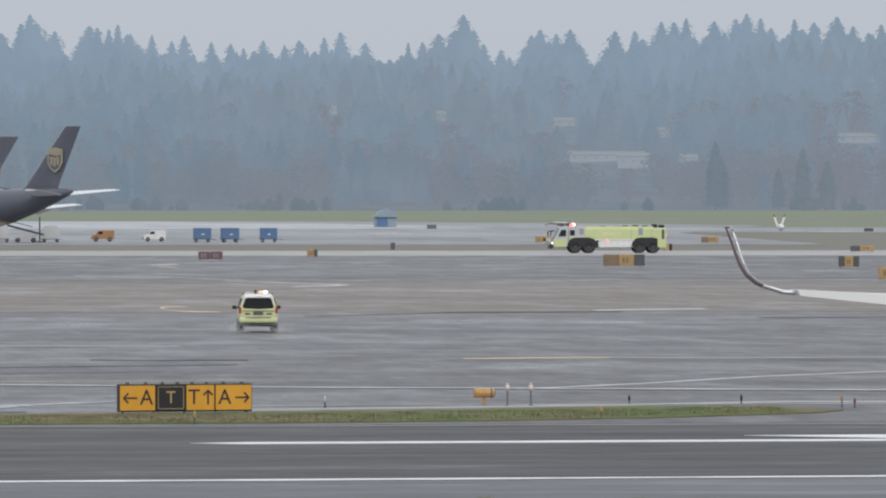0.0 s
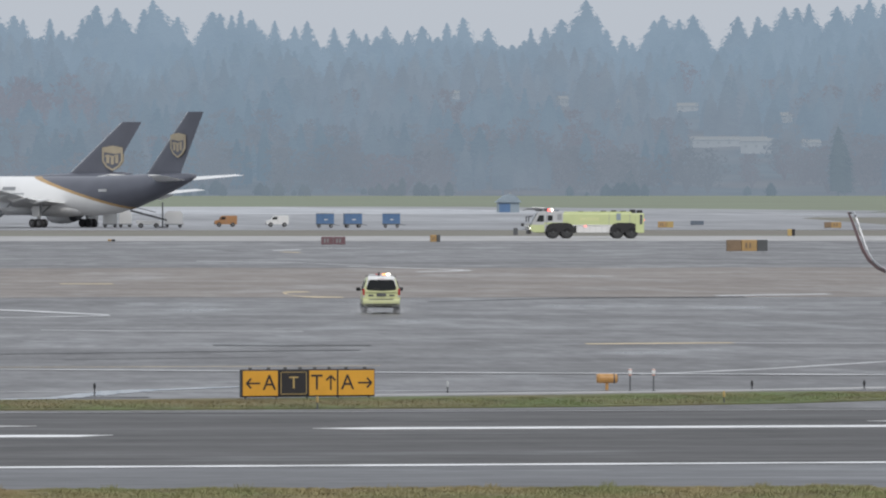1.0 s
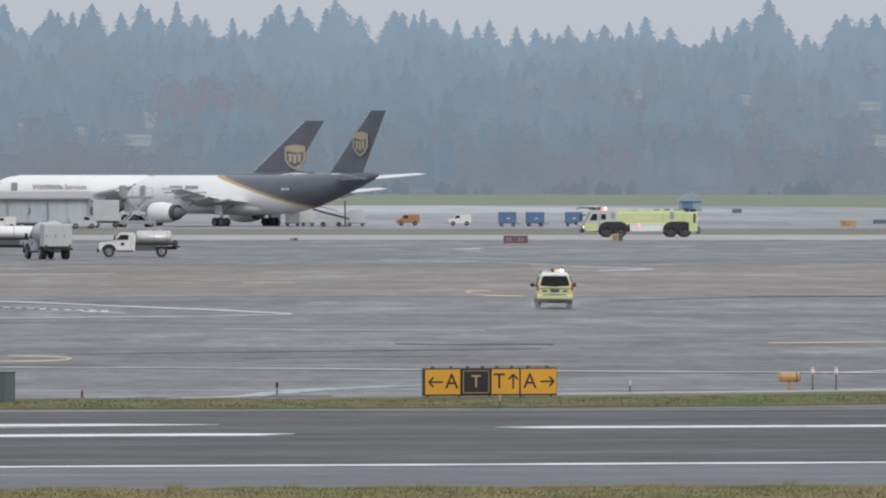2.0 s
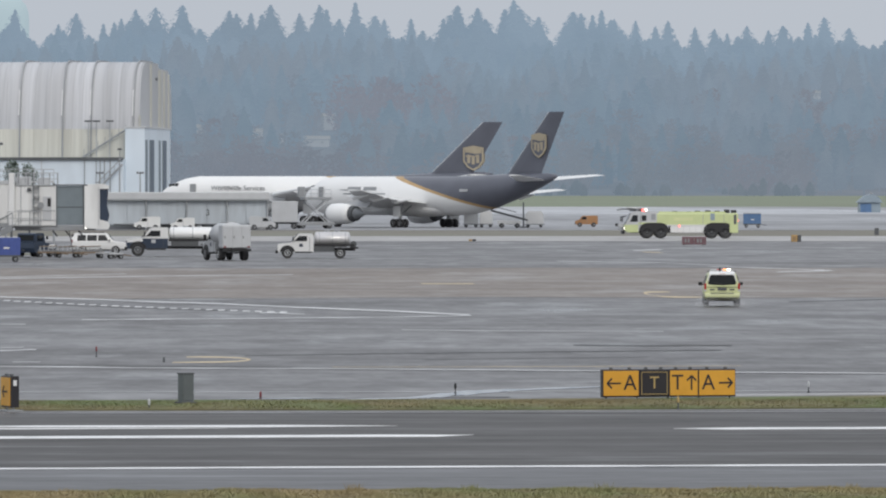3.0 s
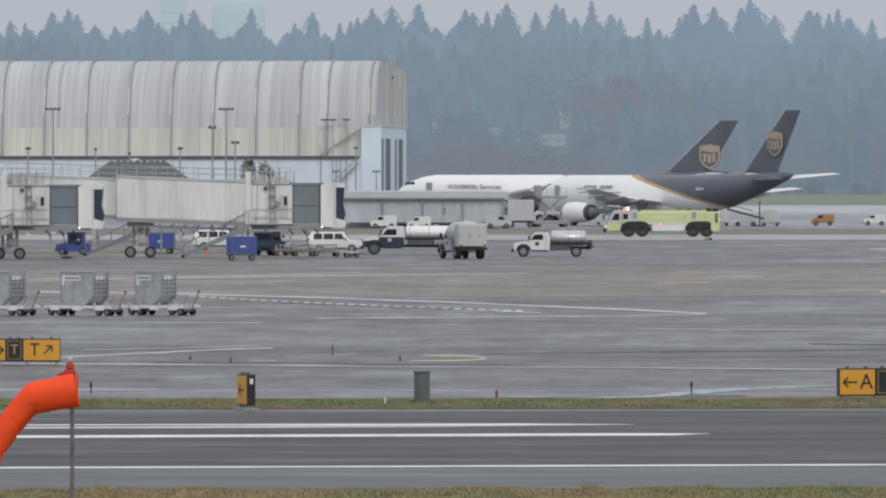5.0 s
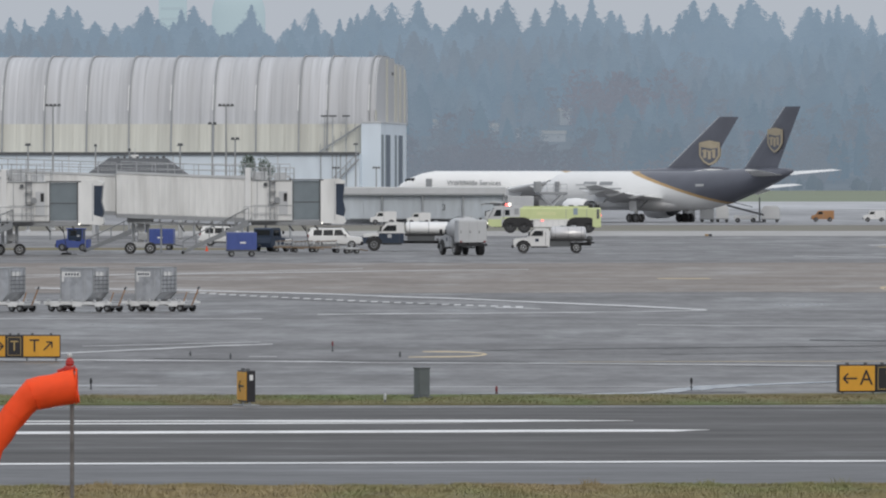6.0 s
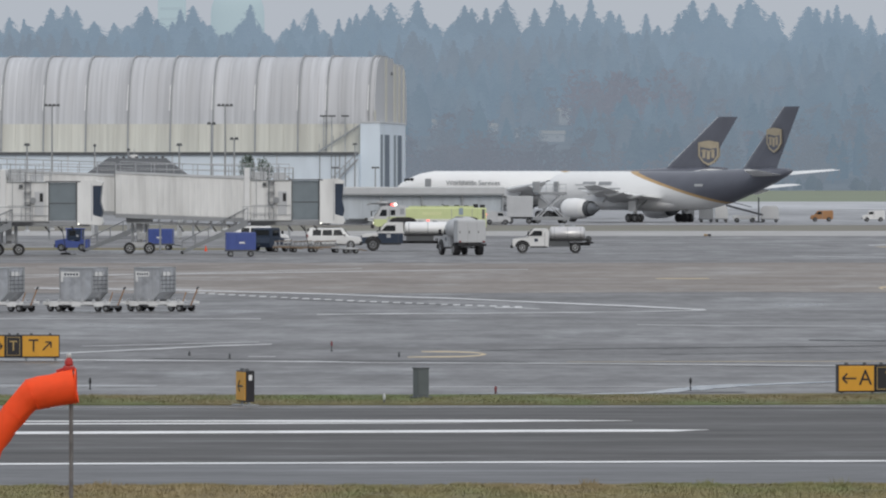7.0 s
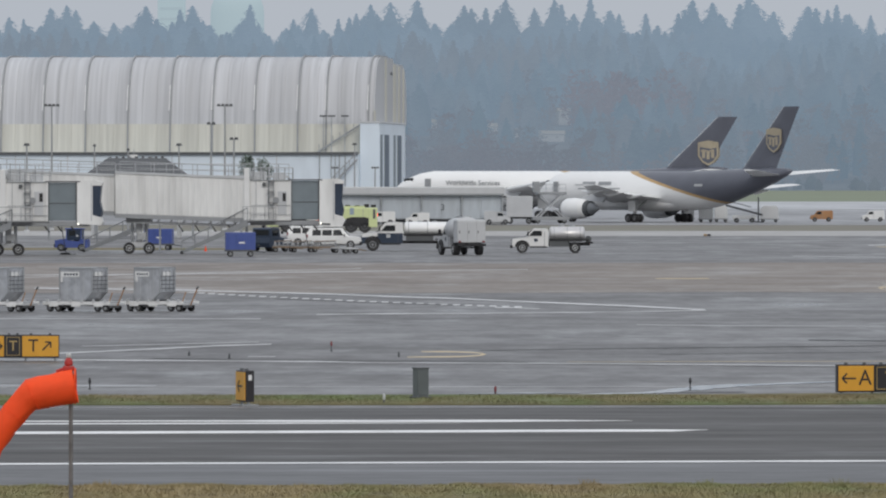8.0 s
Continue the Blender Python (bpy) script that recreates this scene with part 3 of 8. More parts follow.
for pts, w, m_, lab in (
        ([(-120, 262.6), (4, 264.0), (60, 267.0)], 0.5, "paint_worn", "thin pale taxiway edge line"),
        ([(-120, 305), (-12.8, 302.2), (-4.7, 299.8), (-2.6, 298.0), (3.3, 296.8), (12.1, 293.4), (18.2, 290.2), (24.6, 288.2), (36.7, 284.6), (60, 279)], 1.35, "paint_worn", "pale worn line across the taxiway"),
        ([(4.4, 299.4), (13.9, 300.2), (19, 301)], 0.6, "paint_orange", "thin faded yellow taxiway line"),
        ([(-10.5, 305.4), (-7.2, 303.4), (-3.3, 301.0), (3.0, 299.0)], 0.9, "tar", "dark sealed joint in the taxiway"),
        ([(1.4, 319.1), (5.5, 322.2), (13.5, 326.5), (20, 329)], 1.1, "tar", "dark sealed joint in the taxiway"),
        ([(8.0, 312.0), (16.5, 316.5)], 0.8, "tar", "dark sealed joint in the taxiway"),
        ([(14.7, 339.6), (17.3, 337.7), (21, 338.5)], 1.2, "tar", "dark sealed joint in the taxiway"),
        # Dark line painted for the shadow in front of the puddle.
        ([(5.2, 256.4), (9.2, 257.4)], 0.7, "tar", "dark wet shadow line painted by the puddle"),
        ([(-9.0, 454), (-4.0, 441), (1.0, 431)], 1.6, "tar", "dark sealed joint in the apron"),
        ([(31.7, 460.8), (40.7, 475.8), (51.1, 479.6)], 2.6, "tar", "dark sealed joint in the apron"),
        ([(56, 455), (74, 460)], 3.0, "tar", "dark sealed joint in the apron"),
        ([(-17.5, 306), (-13.8, 315.0), (-10.4, 323.3), (-8.8, 327.6), (-6.7, 330.9)], 1.9, "paint_worn", "pale worn line slanting over the taxiway"),
        ([(-14.0, 327), (-10.7, 330.9), (-7.3, 335.4)], 1.0, "paint_worn", "thin pale taxiway line"),
        ([(-7.1, 308.1), (-6.1, 308.1)], 1.1, "paint_worn", "short pale taxiway dash"),
        ([(29.9, 341.3), (36.1, 343.2)], 2.0, "paint_orange", "faded yellow taxiway line"),
        ([(36.1, 343.2), (41.0, 341.6), (58, 344)], 0.9, "paint_worn", "thin pale taxiway line"),
        ([(27, 287), (32.3, 295.4), (37.6, 306.2), (43.5, 314.7), (52, 325)], 1.1, "paint_worn", "thin curving pale taxiway line"),
        ([(-24, 497), (-15.5, 488.9), (-10.7, 479.4), (-5.8, 470.2), (-2.6, 461.4), (0.5, 455.0), (4.9, 440.7), (9.1, 429.1), (12.9, 415.4)], 4.4, "paint_worn", "curved pale apron line"),
        ([(12.9, 414.2), (8.7, 409.5), (5.9, 407.8), (0.4, 404.4), (-6, 402)], 2.0, "paint_worn", "thin returning apron line"),
        ([(4.8, 419.6), (3.6, 423.2), (2.6, 424.6)], 2.2, "paint_worn", "pale tip of the dashed apron line"),
        ([(-24, 391), (-12.6, 390.0), (-8.4, 390.0)], 1.6, "paint_worn", "thin pale apron line"),
        ([(8.6, 375.1), (12.4, 372.2), (20, 370.5)], 1.3, "paint_worn", "thin pale apron line"),
        ([(13.7, 543), (17.1, 543)], 4.2, "paint_orange", "faded yellow apron line"),
        ([(-34, 560), (-18.4, 568.1), (-3.3, 588.5), (6, 597)], 3.6, "paint_worn", "thin pale apron line"),
        ([(-40, 520), (-26.7, 552.1), (-5.8, 602.9)], 2.6, "paint_worn", "thin pale apron line"),
        ([(50.0, 484.5), (57.3, 491.2)], 4.0, "paint_worn", "pale wet line across the apron"),
        ([(28.9, 698.0), (36.2, 687.6), (40.8, 660)], 4.0, "paint_worn", "pale curved taxi line"),
        ([(38.9, 655.1), (42.4, 641.9), (45.9, 627)], 5.0, "paint_worn", "pale curved taxi line"),
        ([(46.2, 625), (43.6, 618), (41.4, 613.7)], 4.5, "paint_worn", "pale curved taxi line"),
        ([(40.6, 790), (42.0, 783)], 9.0, "paint_orange", "faded yellow taxi mark"),
        ([(40.6, 806), (43.9, 818)], 8.0, "paint_worn", "faded pale taxi mark")):
    line("painted_line", pts, w, m_, lab)

# Sheen of thin water, laid as a pale painted line.
line("sheen_film", [(-14, 266), (-9, 265.4)], 1.2, "sheen_strip", "pale film of standing water on the taxiway, sheen put into its colour")

# dashes along the apron curve
bm = bmesh.new()
for i in range(30):
    t_ = i / 29
    x = -14.2 + 18.0 * t_
    y = 478.5 - 70 * t_ + 17 * t_ * t_
    box(bm, (x, y, 0.045), (0.36, 3.2, 0.016))
tagged(part("dashed_line", bm, "paint_worn"), "row of short pale dashes along the apron curve", "painted line", kind="structure")


def hooked_line(cx, cy, rx, ry, tail, thick):
    """A yellow lead-in line that bends round on itself."""
    bm = bmesh.new()
    inner, outer = [], []
    for i in range(19):
        a = math.pi * (0.5 + i / 18)
        outer.append((cx + rx * math.cos(a), cy + ry * math.sin(a)))
        inner.append((cx + rx * 0.9 * math.cos(a), cy + (ry - thick) * math.sin(a)))
    outer = [(cx + tail, cy + ry * 0.95)] + outer + [(cx + tail * 1.7, cy - ry)]
    inner = [(cx + tail, cy + ry * 0.95 - thick * 0.7)] + inner + [(cx + tail * 1.7, cy - ry + thick * 0.6)]
    n = len(outer)
    for i in range(n - 1):
        q = [bm.verts.new((*p, top_of(cy) + 0.007)) for p in (outer[i], outer[i + 1], inner[i + 1], inner[i])]
        bm.faces.new(q)
    bmesh.ops.recalc_face_normals(bm, faces=bm.faces)
    for f in bm.faces:
        if f.normal.z < 0:
            f.normal_flip()
    return tagged(part("hooked_line", bm, "paint_orange"), "hooked yellow taxi lead-in line", "painted line", kind="structure")


hooked_line(26.6, 491.5, 1.05, 14, 0.9, 6.0)
hooked_line(-0.1, 312.4, -1.7, 5.6, -0.7, 2.2)

# tufts along the grass edges, uncountable
def tufts(name, count, x0, x1, f, h, label, seed, mat="blade", base=0.045):
    rnd = random.Random(seed)
    vs, fs = [], []
    for _ in range(count):
        x = rnd.uniform(x0, x1)
        y = f(x, rnd)
        hh, w, a = h * rnd.uniform(0.35, 1.3) * (1 + 0.9 * noise.noise((x * 1.1, y * 0.35, 6))), rnd.uniform(0.004, 0.012), rnd.uniform(-0.8, 0.8)
        k = len(vs)
        vs += [(x - w, y, base), (x + w, y, base), (x + a * hh * 0.6, y + rnd.uniform(-.1, .1), base + hh)]
        fs.append((k, k + 1, k + 2))
    me = bpy.data.meshes.new(name)
    me.from_pydata(vs, [], fs)
    me.materials.append(M[mat])
    return tagged(new(name, me), label, "grass", kind="stuff")


tufts("grass_tufts", 110000, -16, 22, lambda x, r: 179.4 + 0.05 * x - 10 * r.random() ** 1.5 + 1.2 * noise.noise((x * 0.5, 1, 0)) + 0.8 * noise.noise((x * 1.7, 4, 0)), 0.055,
      "ragged green and brown grass blades on the verge", 3)
tufts("grass_tufts", 60000, -20, 32.5, lambda x, r: 242.9 + 0.05 * max(0, x) + 0.022 * max(0, x - 12) ** 2 + (9.6 - 0.3 * max(0, x - 26)) * r.random(), 0.045,
      "short green grass blades on the island", 4, "blade_green", 0.065)
for wx, wn_, wh in ((5.56, 120, 0.2), (3.1, 70, 0.15), (16.2, 80, 0.15), (-3.0, 60, 0.13), (8.4, 60, 0.12), (11.6, 70, 0.15), (19.5, 90, 0.14), (-7.2, 60, 0.12), (13.7, 90, 0.15)):
    tufts("weed_clump", wn_, wx - 0.16, wx + 0.16, lambda x, r: 178.6 + 0.05 * x + r.uniform(-0.3, 0.3), wh, "ragged clump of taller weeds on the verge", int(wx * 10) + 200)

# ---- wooded hills, their haze glowing in the materials ----
CANOPY = ((-520, 90), (-60, 90), (150, 89), (232, 87), (263, 82), (298, 86), (340, 87), (371, 83), (398, 88), (430, 82), (455, 88), (487, 84), (514, 95), (560, 96), (600, 97), (920, 96))


def canopy(x):
    """The height of the closed crowns along the ridge."""
    for (x0, z0), (x1, z1) in zip(CANOPY, CANOPY[1:]):
        if x <= x1:
            return z0 + (z1 - z0) * max(0.0, x - x0) / (x1 - x0)
    return CANOPY[-1][1]


def hill_z(x, y):
    rise = max(0.0, min(1.0, (y - 3980) / 720))
    return (canopy(x) - 20 + 2.5 * noise.noise((x * 0.012, y * 0.004, 0))) * rise ** 1.15


def grid_hill():
    bm = bmesh.new()
    xs = [-700 + 25 * i for i in range(73)]
    ys = [3950 + 50 * j for j in range(20)]
    rows = [[bm.verts.new((x, y, hill_z(x, y) - 0.5)) for x in xs] for y in ys]
    for a, b in zip(rows, rows[1:]):
        for i in range(len(xs) - 1):
            bm.faces.new((a[i], a[i + 1], b[i + 1], b[i]))
    return bm


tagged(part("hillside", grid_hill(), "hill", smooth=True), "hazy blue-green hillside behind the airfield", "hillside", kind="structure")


def depth_of(height, x):
    """How far back the hillside reaches that height."""
    y = 3990.0
    while hill_z(x * y / 4150, y) < height and y < 4680:
        y += 5
    return y


HOUSES = []
for hx, z0, hw, hh, ht in ((434, 25, 38, 3.5, 2), (448, 22, 16, 6, -6), (475, 24, 9, 3, 4), (560, 35, 24, 3.5, 0), (462, 37, 6, 5, 12), (414, 45, 11, 3, -8), (352, 48, 5, 4, 10), (380, 47, 5, 3, 0),
                          (60, 34, 8, 7, 10), (53, 25, 14, 4, -4), (36, 27, 4, 3, 0), (-6, 32, 6, 3, 5), (25, 30, 5, 3, -9), (300, 52, 6, 3, 0)):
    hy = depth_of(z0, hx)
    HOUSES.append((hx * hy / 4150, hy, hw, hh, 9.0, ht))


def in_clearing(x, y, h):
    """Whether a tree there would stand before a house's face."""
    for hx, hy, hw, hh, hd, ht in HOUSES:
        if y < hy + 6 and abs(x * hy / y - hx) < hw * 0.5 + 2.5 and (hill_z(x, y) + h) * hy / y > hill_z(hx, hy) + 0.8:
            return True
    return False


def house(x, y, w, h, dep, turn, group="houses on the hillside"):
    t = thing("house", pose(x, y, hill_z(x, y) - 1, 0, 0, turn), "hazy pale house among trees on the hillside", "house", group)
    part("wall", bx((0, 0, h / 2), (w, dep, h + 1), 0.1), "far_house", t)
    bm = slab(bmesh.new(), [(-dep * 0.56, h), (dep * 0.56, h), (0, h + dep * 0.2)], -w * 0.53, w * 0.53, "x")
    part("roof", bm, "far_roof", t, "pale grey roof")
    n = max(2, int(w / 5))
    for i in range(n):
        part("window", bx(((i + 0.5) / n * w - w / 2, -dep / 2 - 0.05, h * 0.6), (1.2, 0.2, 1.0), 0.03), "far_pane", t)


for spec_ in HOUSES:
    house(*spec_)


def fir_shape(rnd, dome=0.0, clumps=300):
    """Unit conifer: a trunk, a dark inner cone and many drooping branch ends; dome makes it rounder."""
    vs, fs = [], []
    def tri(a, b, c):
        k = len(vs)
        vs.extend((a, b, c))
        fs.append((k, k + 1, k + 2))
    def reach(f):
        return (1 - dome) * 0.20 * (1 - f) ** 0.75 + dome * 0.22 * (1 - f ** 3.2) ** 0.7 * (0.6 + 0.4 * min(1, f * 3)) + 0.006
    bulge = [rnd.uniform(0.75, 1.2) for _ in range(12)]
    levels = [(0.08, 0.2), (0.25, 0.3), (0.5, 0.55), (0.75, 0.8), (0.97, 1.0)]
    for (z0, f0), (z1, f1) in zip(levels, levels[1:]):
        for i in range(7):
            a, b = math.tau * i / 7, math.tau * (i + 1) / 7
            r0, r1 = 0.6 * reach(f0), 0.6 * reach(f1)
            p = [(r0 * math.cos(a), r0 * math.sin(a), z0), (r0 * math.cos(b), r0 * math.sin(b), z0), (r1 * math.cos(b), r1 * math.sin(b), z1), (r1 * math.cos(a), r1 * math.sin(a), z1)]
            tri(p[0], p[1], p[2]), tri(p[0], p[2], p[3])
    for i in range(5):
        a, b = math.tau * i / 5, math.tau * (i + 1) / 5
        tri((0.012 * math.cos(a), 0.012 * math.sin(a), 0), (0.012 * math.cos(b), 0.012 * math.sin(b), 0), (0, 0, 0.96))
    for k in range(clumps):
        f = rnd.random() ** 1.1
        z = 0.1 + 0.9 * f
        a = rnd.uniform(0, math.tau)
        sector = bulge[int(a / math.tau * 6) % 6 + 6 * (f > 0.5)]
        r = reach(f) * sector * rnd.uniform(0.55, 1.12)
        size = rnd.uniform(0.028, 0.06) * (1.15 - 0.5 * f)
        tip = (r * math.cos(a), r * math.sin(a), z - rnd.uniform(0.2, 0.9) * size)
        root = (max(0, r - 1.6 * size) * math.cos(a), max(0, r - 1.6 * size) * math.sin(a), z + 0.6 * size)
        w = rnd.uniform(0.5, 1.0) * size
        side = (-math.sin(a) * w, math.cos(a) * w)
        m = ((root[0] + tip[0]) / 2, (root[1] + tip[1]) / 2, (root[2] + tip[2]) / 2 - 0.15 * size)
        tri(root, (m[0] + side[0], m[1] + side[1], m[2]), tip)
        tri(root, tip, (m[0] - side[0], m[1] - side[1], m[2]))
    return vs, fs


def leafless_shape(rnd):
    """Unit broadleaf in winter: a forked trunk with a ragged haze of twig clumps."""
    vs, fs = [], []
    def tri(a, b, c):
        k = len(vs)
        vs.extend((a, b, c))
        fs.append((k, k + 1, k + 2))
    for i in range(9):
        a = rnd.uniform(0, math.tau)
        top = (0.22 * math.cos(a), 0.22 * math.sin(a), rnd.uniform(0.6, 1.0))
        tri((-0.015, 0, 0), (0.015, 0, 0), top)
        tri((0, -0.015, 0), (0, 0.015, 0), top)
    for i in range(170):
        a, f = rnd.uniform(0, math.tau), rnd.uniform(0.0, 1.0)
        r = (0.10 + 0.24 * math.sin(math.pi * min(1, f * 0.85 + 0.12))) * rnd.uniform(0.2, 1.05)
        p = Vector((r * math.cos(a), r * math.sin(a), 0.16 + 0.84 * f))
        d = Vector((rnd.uniform(-1, 1), rnd.uniform(-1, 1), rnd.uniform(0.2, 1.4))).normalized() * rnd.uniform(0.05, 0.13)
        e = Vector((rnd.uniform(-1, 1), rnd.uniform(-1, 1), rnd.uniform(-.5, .5))).normalized() * rnd.uniform(0.02, 0.05)
        tri(tuple(p - e), tuple(p + e), tuple(p + d))
    return vs, fs


def wood(name, shapes, spots, mat, label):
    """Many trees as one far wood: spots are x, y, height, breadth."""
    rnd = random.Random(len(spots))
    V, T, base = [], [], 0
    arr = [(np.array(v), np.array(f)) for v, f in shapes]
    for x, y, h, w in spots:
        if in_clearing(x, y, h):
            continue
        v, f = arr[rnd.randrange(len(arr))]
        a = rnd.uniform(0, math.tau)
        rot = np.array([[math.cos(a), -math.sin(a), 0], [math.sin(a), math.cos(a), 0], [0, 0, 1]])
        V.append((v @ rot.T) * (h * w, h * w, h) + (x, y, hill_z(x, y) - 0.6))
        T.append(f + base)
        base += len(v)
    me = bpy.data.meshes.new(name)
    me.from_pydata(np.concatenate(V).tolist(), [], np.concatenate(T).tolist())
    me.materials.append(M[mat])
    return tagged(new(name, me), label, "trees", kind="stuff")


rnd = random.Random(11)
domes = (0.15, 0.4, 0.65, 0.85, 1.0, 0.5, 0.95, 0.3, 1.0)
firs = [fir_shape(rnd, d, 190) for d in domes]
ridge_firs = [fir_shape(rnd, d, 420) for d in (0.4, 0.7, 0.85, 1.0, 0.55, 1.0, 0.9, 0.75)]
bares = [leafless_shape(rnd) for _ in range(6)]
fir_spots, bare_spots = [], []
for row in range(18):
    y = 4008 + 39 * row
    x = -0.066 * y
    while x < 0.152 * y:
        big = noise.noise((x * 0.011, row * 0.45, 2))
        tree_y = y + rnd.uniform(-19, 19)
        evergreen_share = 0.06 + 0.082 * row + 0.9 * big
        if rnd.random() < evergreen_share:
            h = rnd.uniform(15, 29) + 9 * big
            room = (canopy(x) - rnd.uniform(0, 6) - 6.6) * tree_y / 4700 + 6.6 - hill_z(x, tree_y)
            fir_spots.append((x, tree_y, max(7, min(h, room)), rnd.uniform(1.1, 1.9)))
        elif rnd.random() < 0.86:
            h = min(rnd.uniform(13, 21), (canopy(x) - 4 - 6.6) * tree_y / 4700 + 6.6 - hill_z(x, tree_y))
            bare_spots.append((x, tree_y, max(6, h), rnd.uniform(1.2, 1.9)))
        x += rnd.uniform(4.5, 11.5)
# single crowns standing over the ridge: place and height of the top
RIDGE_WEST = ((-241, 95), (-233, 94), (-218, 100), (-209, 101.5), (-204, 99), (-194, 93), (-183, 92), (-165, 101), (-139, 101.5), (-146, 99), (-107, 102), (-83, 94), (-73, 100), (-58, 94), (-48, 97),
              (-52, 95), (-40, 102), (-29, 103), (-14, 104.6), (12, 101.5), (16, 100), (24, 100), (35, 104.6), (51, 100), (62, 104.6), (66, 102), (73, 97), (82, 106), (93, 99), (98, 97), (113, 97), (131, 97),
              (139, 104.6), (150, 103), (170, 107.7), (173, 99), (184, 98))
RIDGE_EAST = ((203, 101.3), (207.5, 100), (214, 99), (219, 101.6), (226, 97), (238, 96), (249, 93), (256, 96), (271, 92.5), (282, 91.6), (289, 89), (300, 93), (312, 90.7), (320, 93), (334, 95), (343, 98),
              (357, 92), (381, 92), (389, 92.4), (398, 97), (412, 108), (418, 98.7), (433, 88.4), (450, 96.6), (455, 99.4), (464, 97), (472, 99.8), (497, 99), (508, 99), (523, 104), (530, 104), (537, 106),
              (553, 104.7), (565, 106), (571, 108.5), (579, 106), (585, 101), (598, 105.4), (609, 104), (622, 107), (631, 102), (647, 103))
ridge_spots = []
for px, top in RIDGE_WEST + RIDGE_EAST:
    h = top - hill_z(px, 4700) + 0.6
    ridge_spots.append((px, 4700, h, rnd.uniform(1.0, 1.5)))
    for side in (-1, 1):
        ridge_spots.append((px + side * rnd.uniform(3, 6), 4704, h - rnd.uniform(5, 12), rnd.uniform(1.3, 2.0)))
x = -300.0
while x < 715:
    for y in (4655, 4712):
        ridge_spots.append((x + rnd.uniform(-2, 2), y, canopy(x) + rnd.uniform(-5, 2) - hill_z(x, y), rnd.uniform(1.7, 2.5)))
    x += rnd.uniform(5, 10)
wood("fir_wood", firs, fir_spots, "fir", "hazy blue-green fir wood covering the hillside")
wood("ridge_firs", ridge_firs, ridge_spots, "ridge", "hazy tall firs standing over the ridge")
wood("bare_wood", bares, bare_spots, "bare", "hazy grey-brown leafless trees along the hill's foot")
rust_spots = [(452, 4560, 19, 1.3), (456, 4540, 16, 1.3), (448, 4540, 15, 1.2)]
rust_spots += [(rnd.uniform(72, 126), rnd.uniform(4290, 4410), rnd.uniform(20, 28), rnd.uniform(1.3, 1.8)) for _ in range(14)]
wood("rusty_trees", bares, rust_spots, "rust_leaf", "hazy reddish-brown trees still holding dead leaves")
# thickets and a few firs at the edge of the field
spots = []
for _ in range(34):
    cx = rnd.uniform(-280, 590)
    for _k in range(rnd.randrange(2, 7)):
        spots.append((cx + rnd.gauss(0, 7), rnd.uniform(3960, 4000), rnd.uniform(2.5, 7.5), rnd.uniform(2.2, 3.6)))
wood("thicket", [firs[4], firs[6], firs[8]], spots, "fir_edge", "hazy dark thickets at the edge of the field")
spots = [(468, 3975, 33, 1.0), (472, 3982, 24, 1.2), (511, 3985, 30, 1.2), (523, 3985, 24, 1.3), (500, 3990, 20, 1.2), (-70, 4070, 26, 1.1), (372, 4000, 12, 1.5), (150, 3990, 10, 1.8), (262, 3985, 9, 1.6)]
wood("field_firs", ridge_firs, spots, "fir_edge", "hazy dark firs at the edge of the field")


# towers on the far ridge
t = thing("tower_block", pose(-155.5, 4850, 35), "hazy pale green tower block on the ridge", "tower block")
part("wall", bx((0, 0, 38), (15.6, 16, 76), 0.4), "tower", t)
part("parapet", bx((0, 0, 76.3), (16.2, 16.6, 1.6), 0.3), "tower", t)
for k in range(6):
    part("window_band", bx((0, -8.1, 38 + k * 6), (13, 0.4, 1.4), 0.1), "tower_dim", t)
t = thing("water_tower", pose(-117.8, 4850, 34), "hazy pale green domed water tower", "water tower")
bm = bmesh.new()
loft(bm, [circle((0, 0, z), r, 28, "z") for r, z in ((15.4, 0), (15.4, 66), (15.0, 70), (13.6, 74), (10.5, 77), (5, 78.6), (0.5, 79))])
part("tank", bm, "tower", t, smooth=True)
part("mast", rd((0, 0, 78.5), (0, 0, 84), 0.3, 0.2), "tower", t)


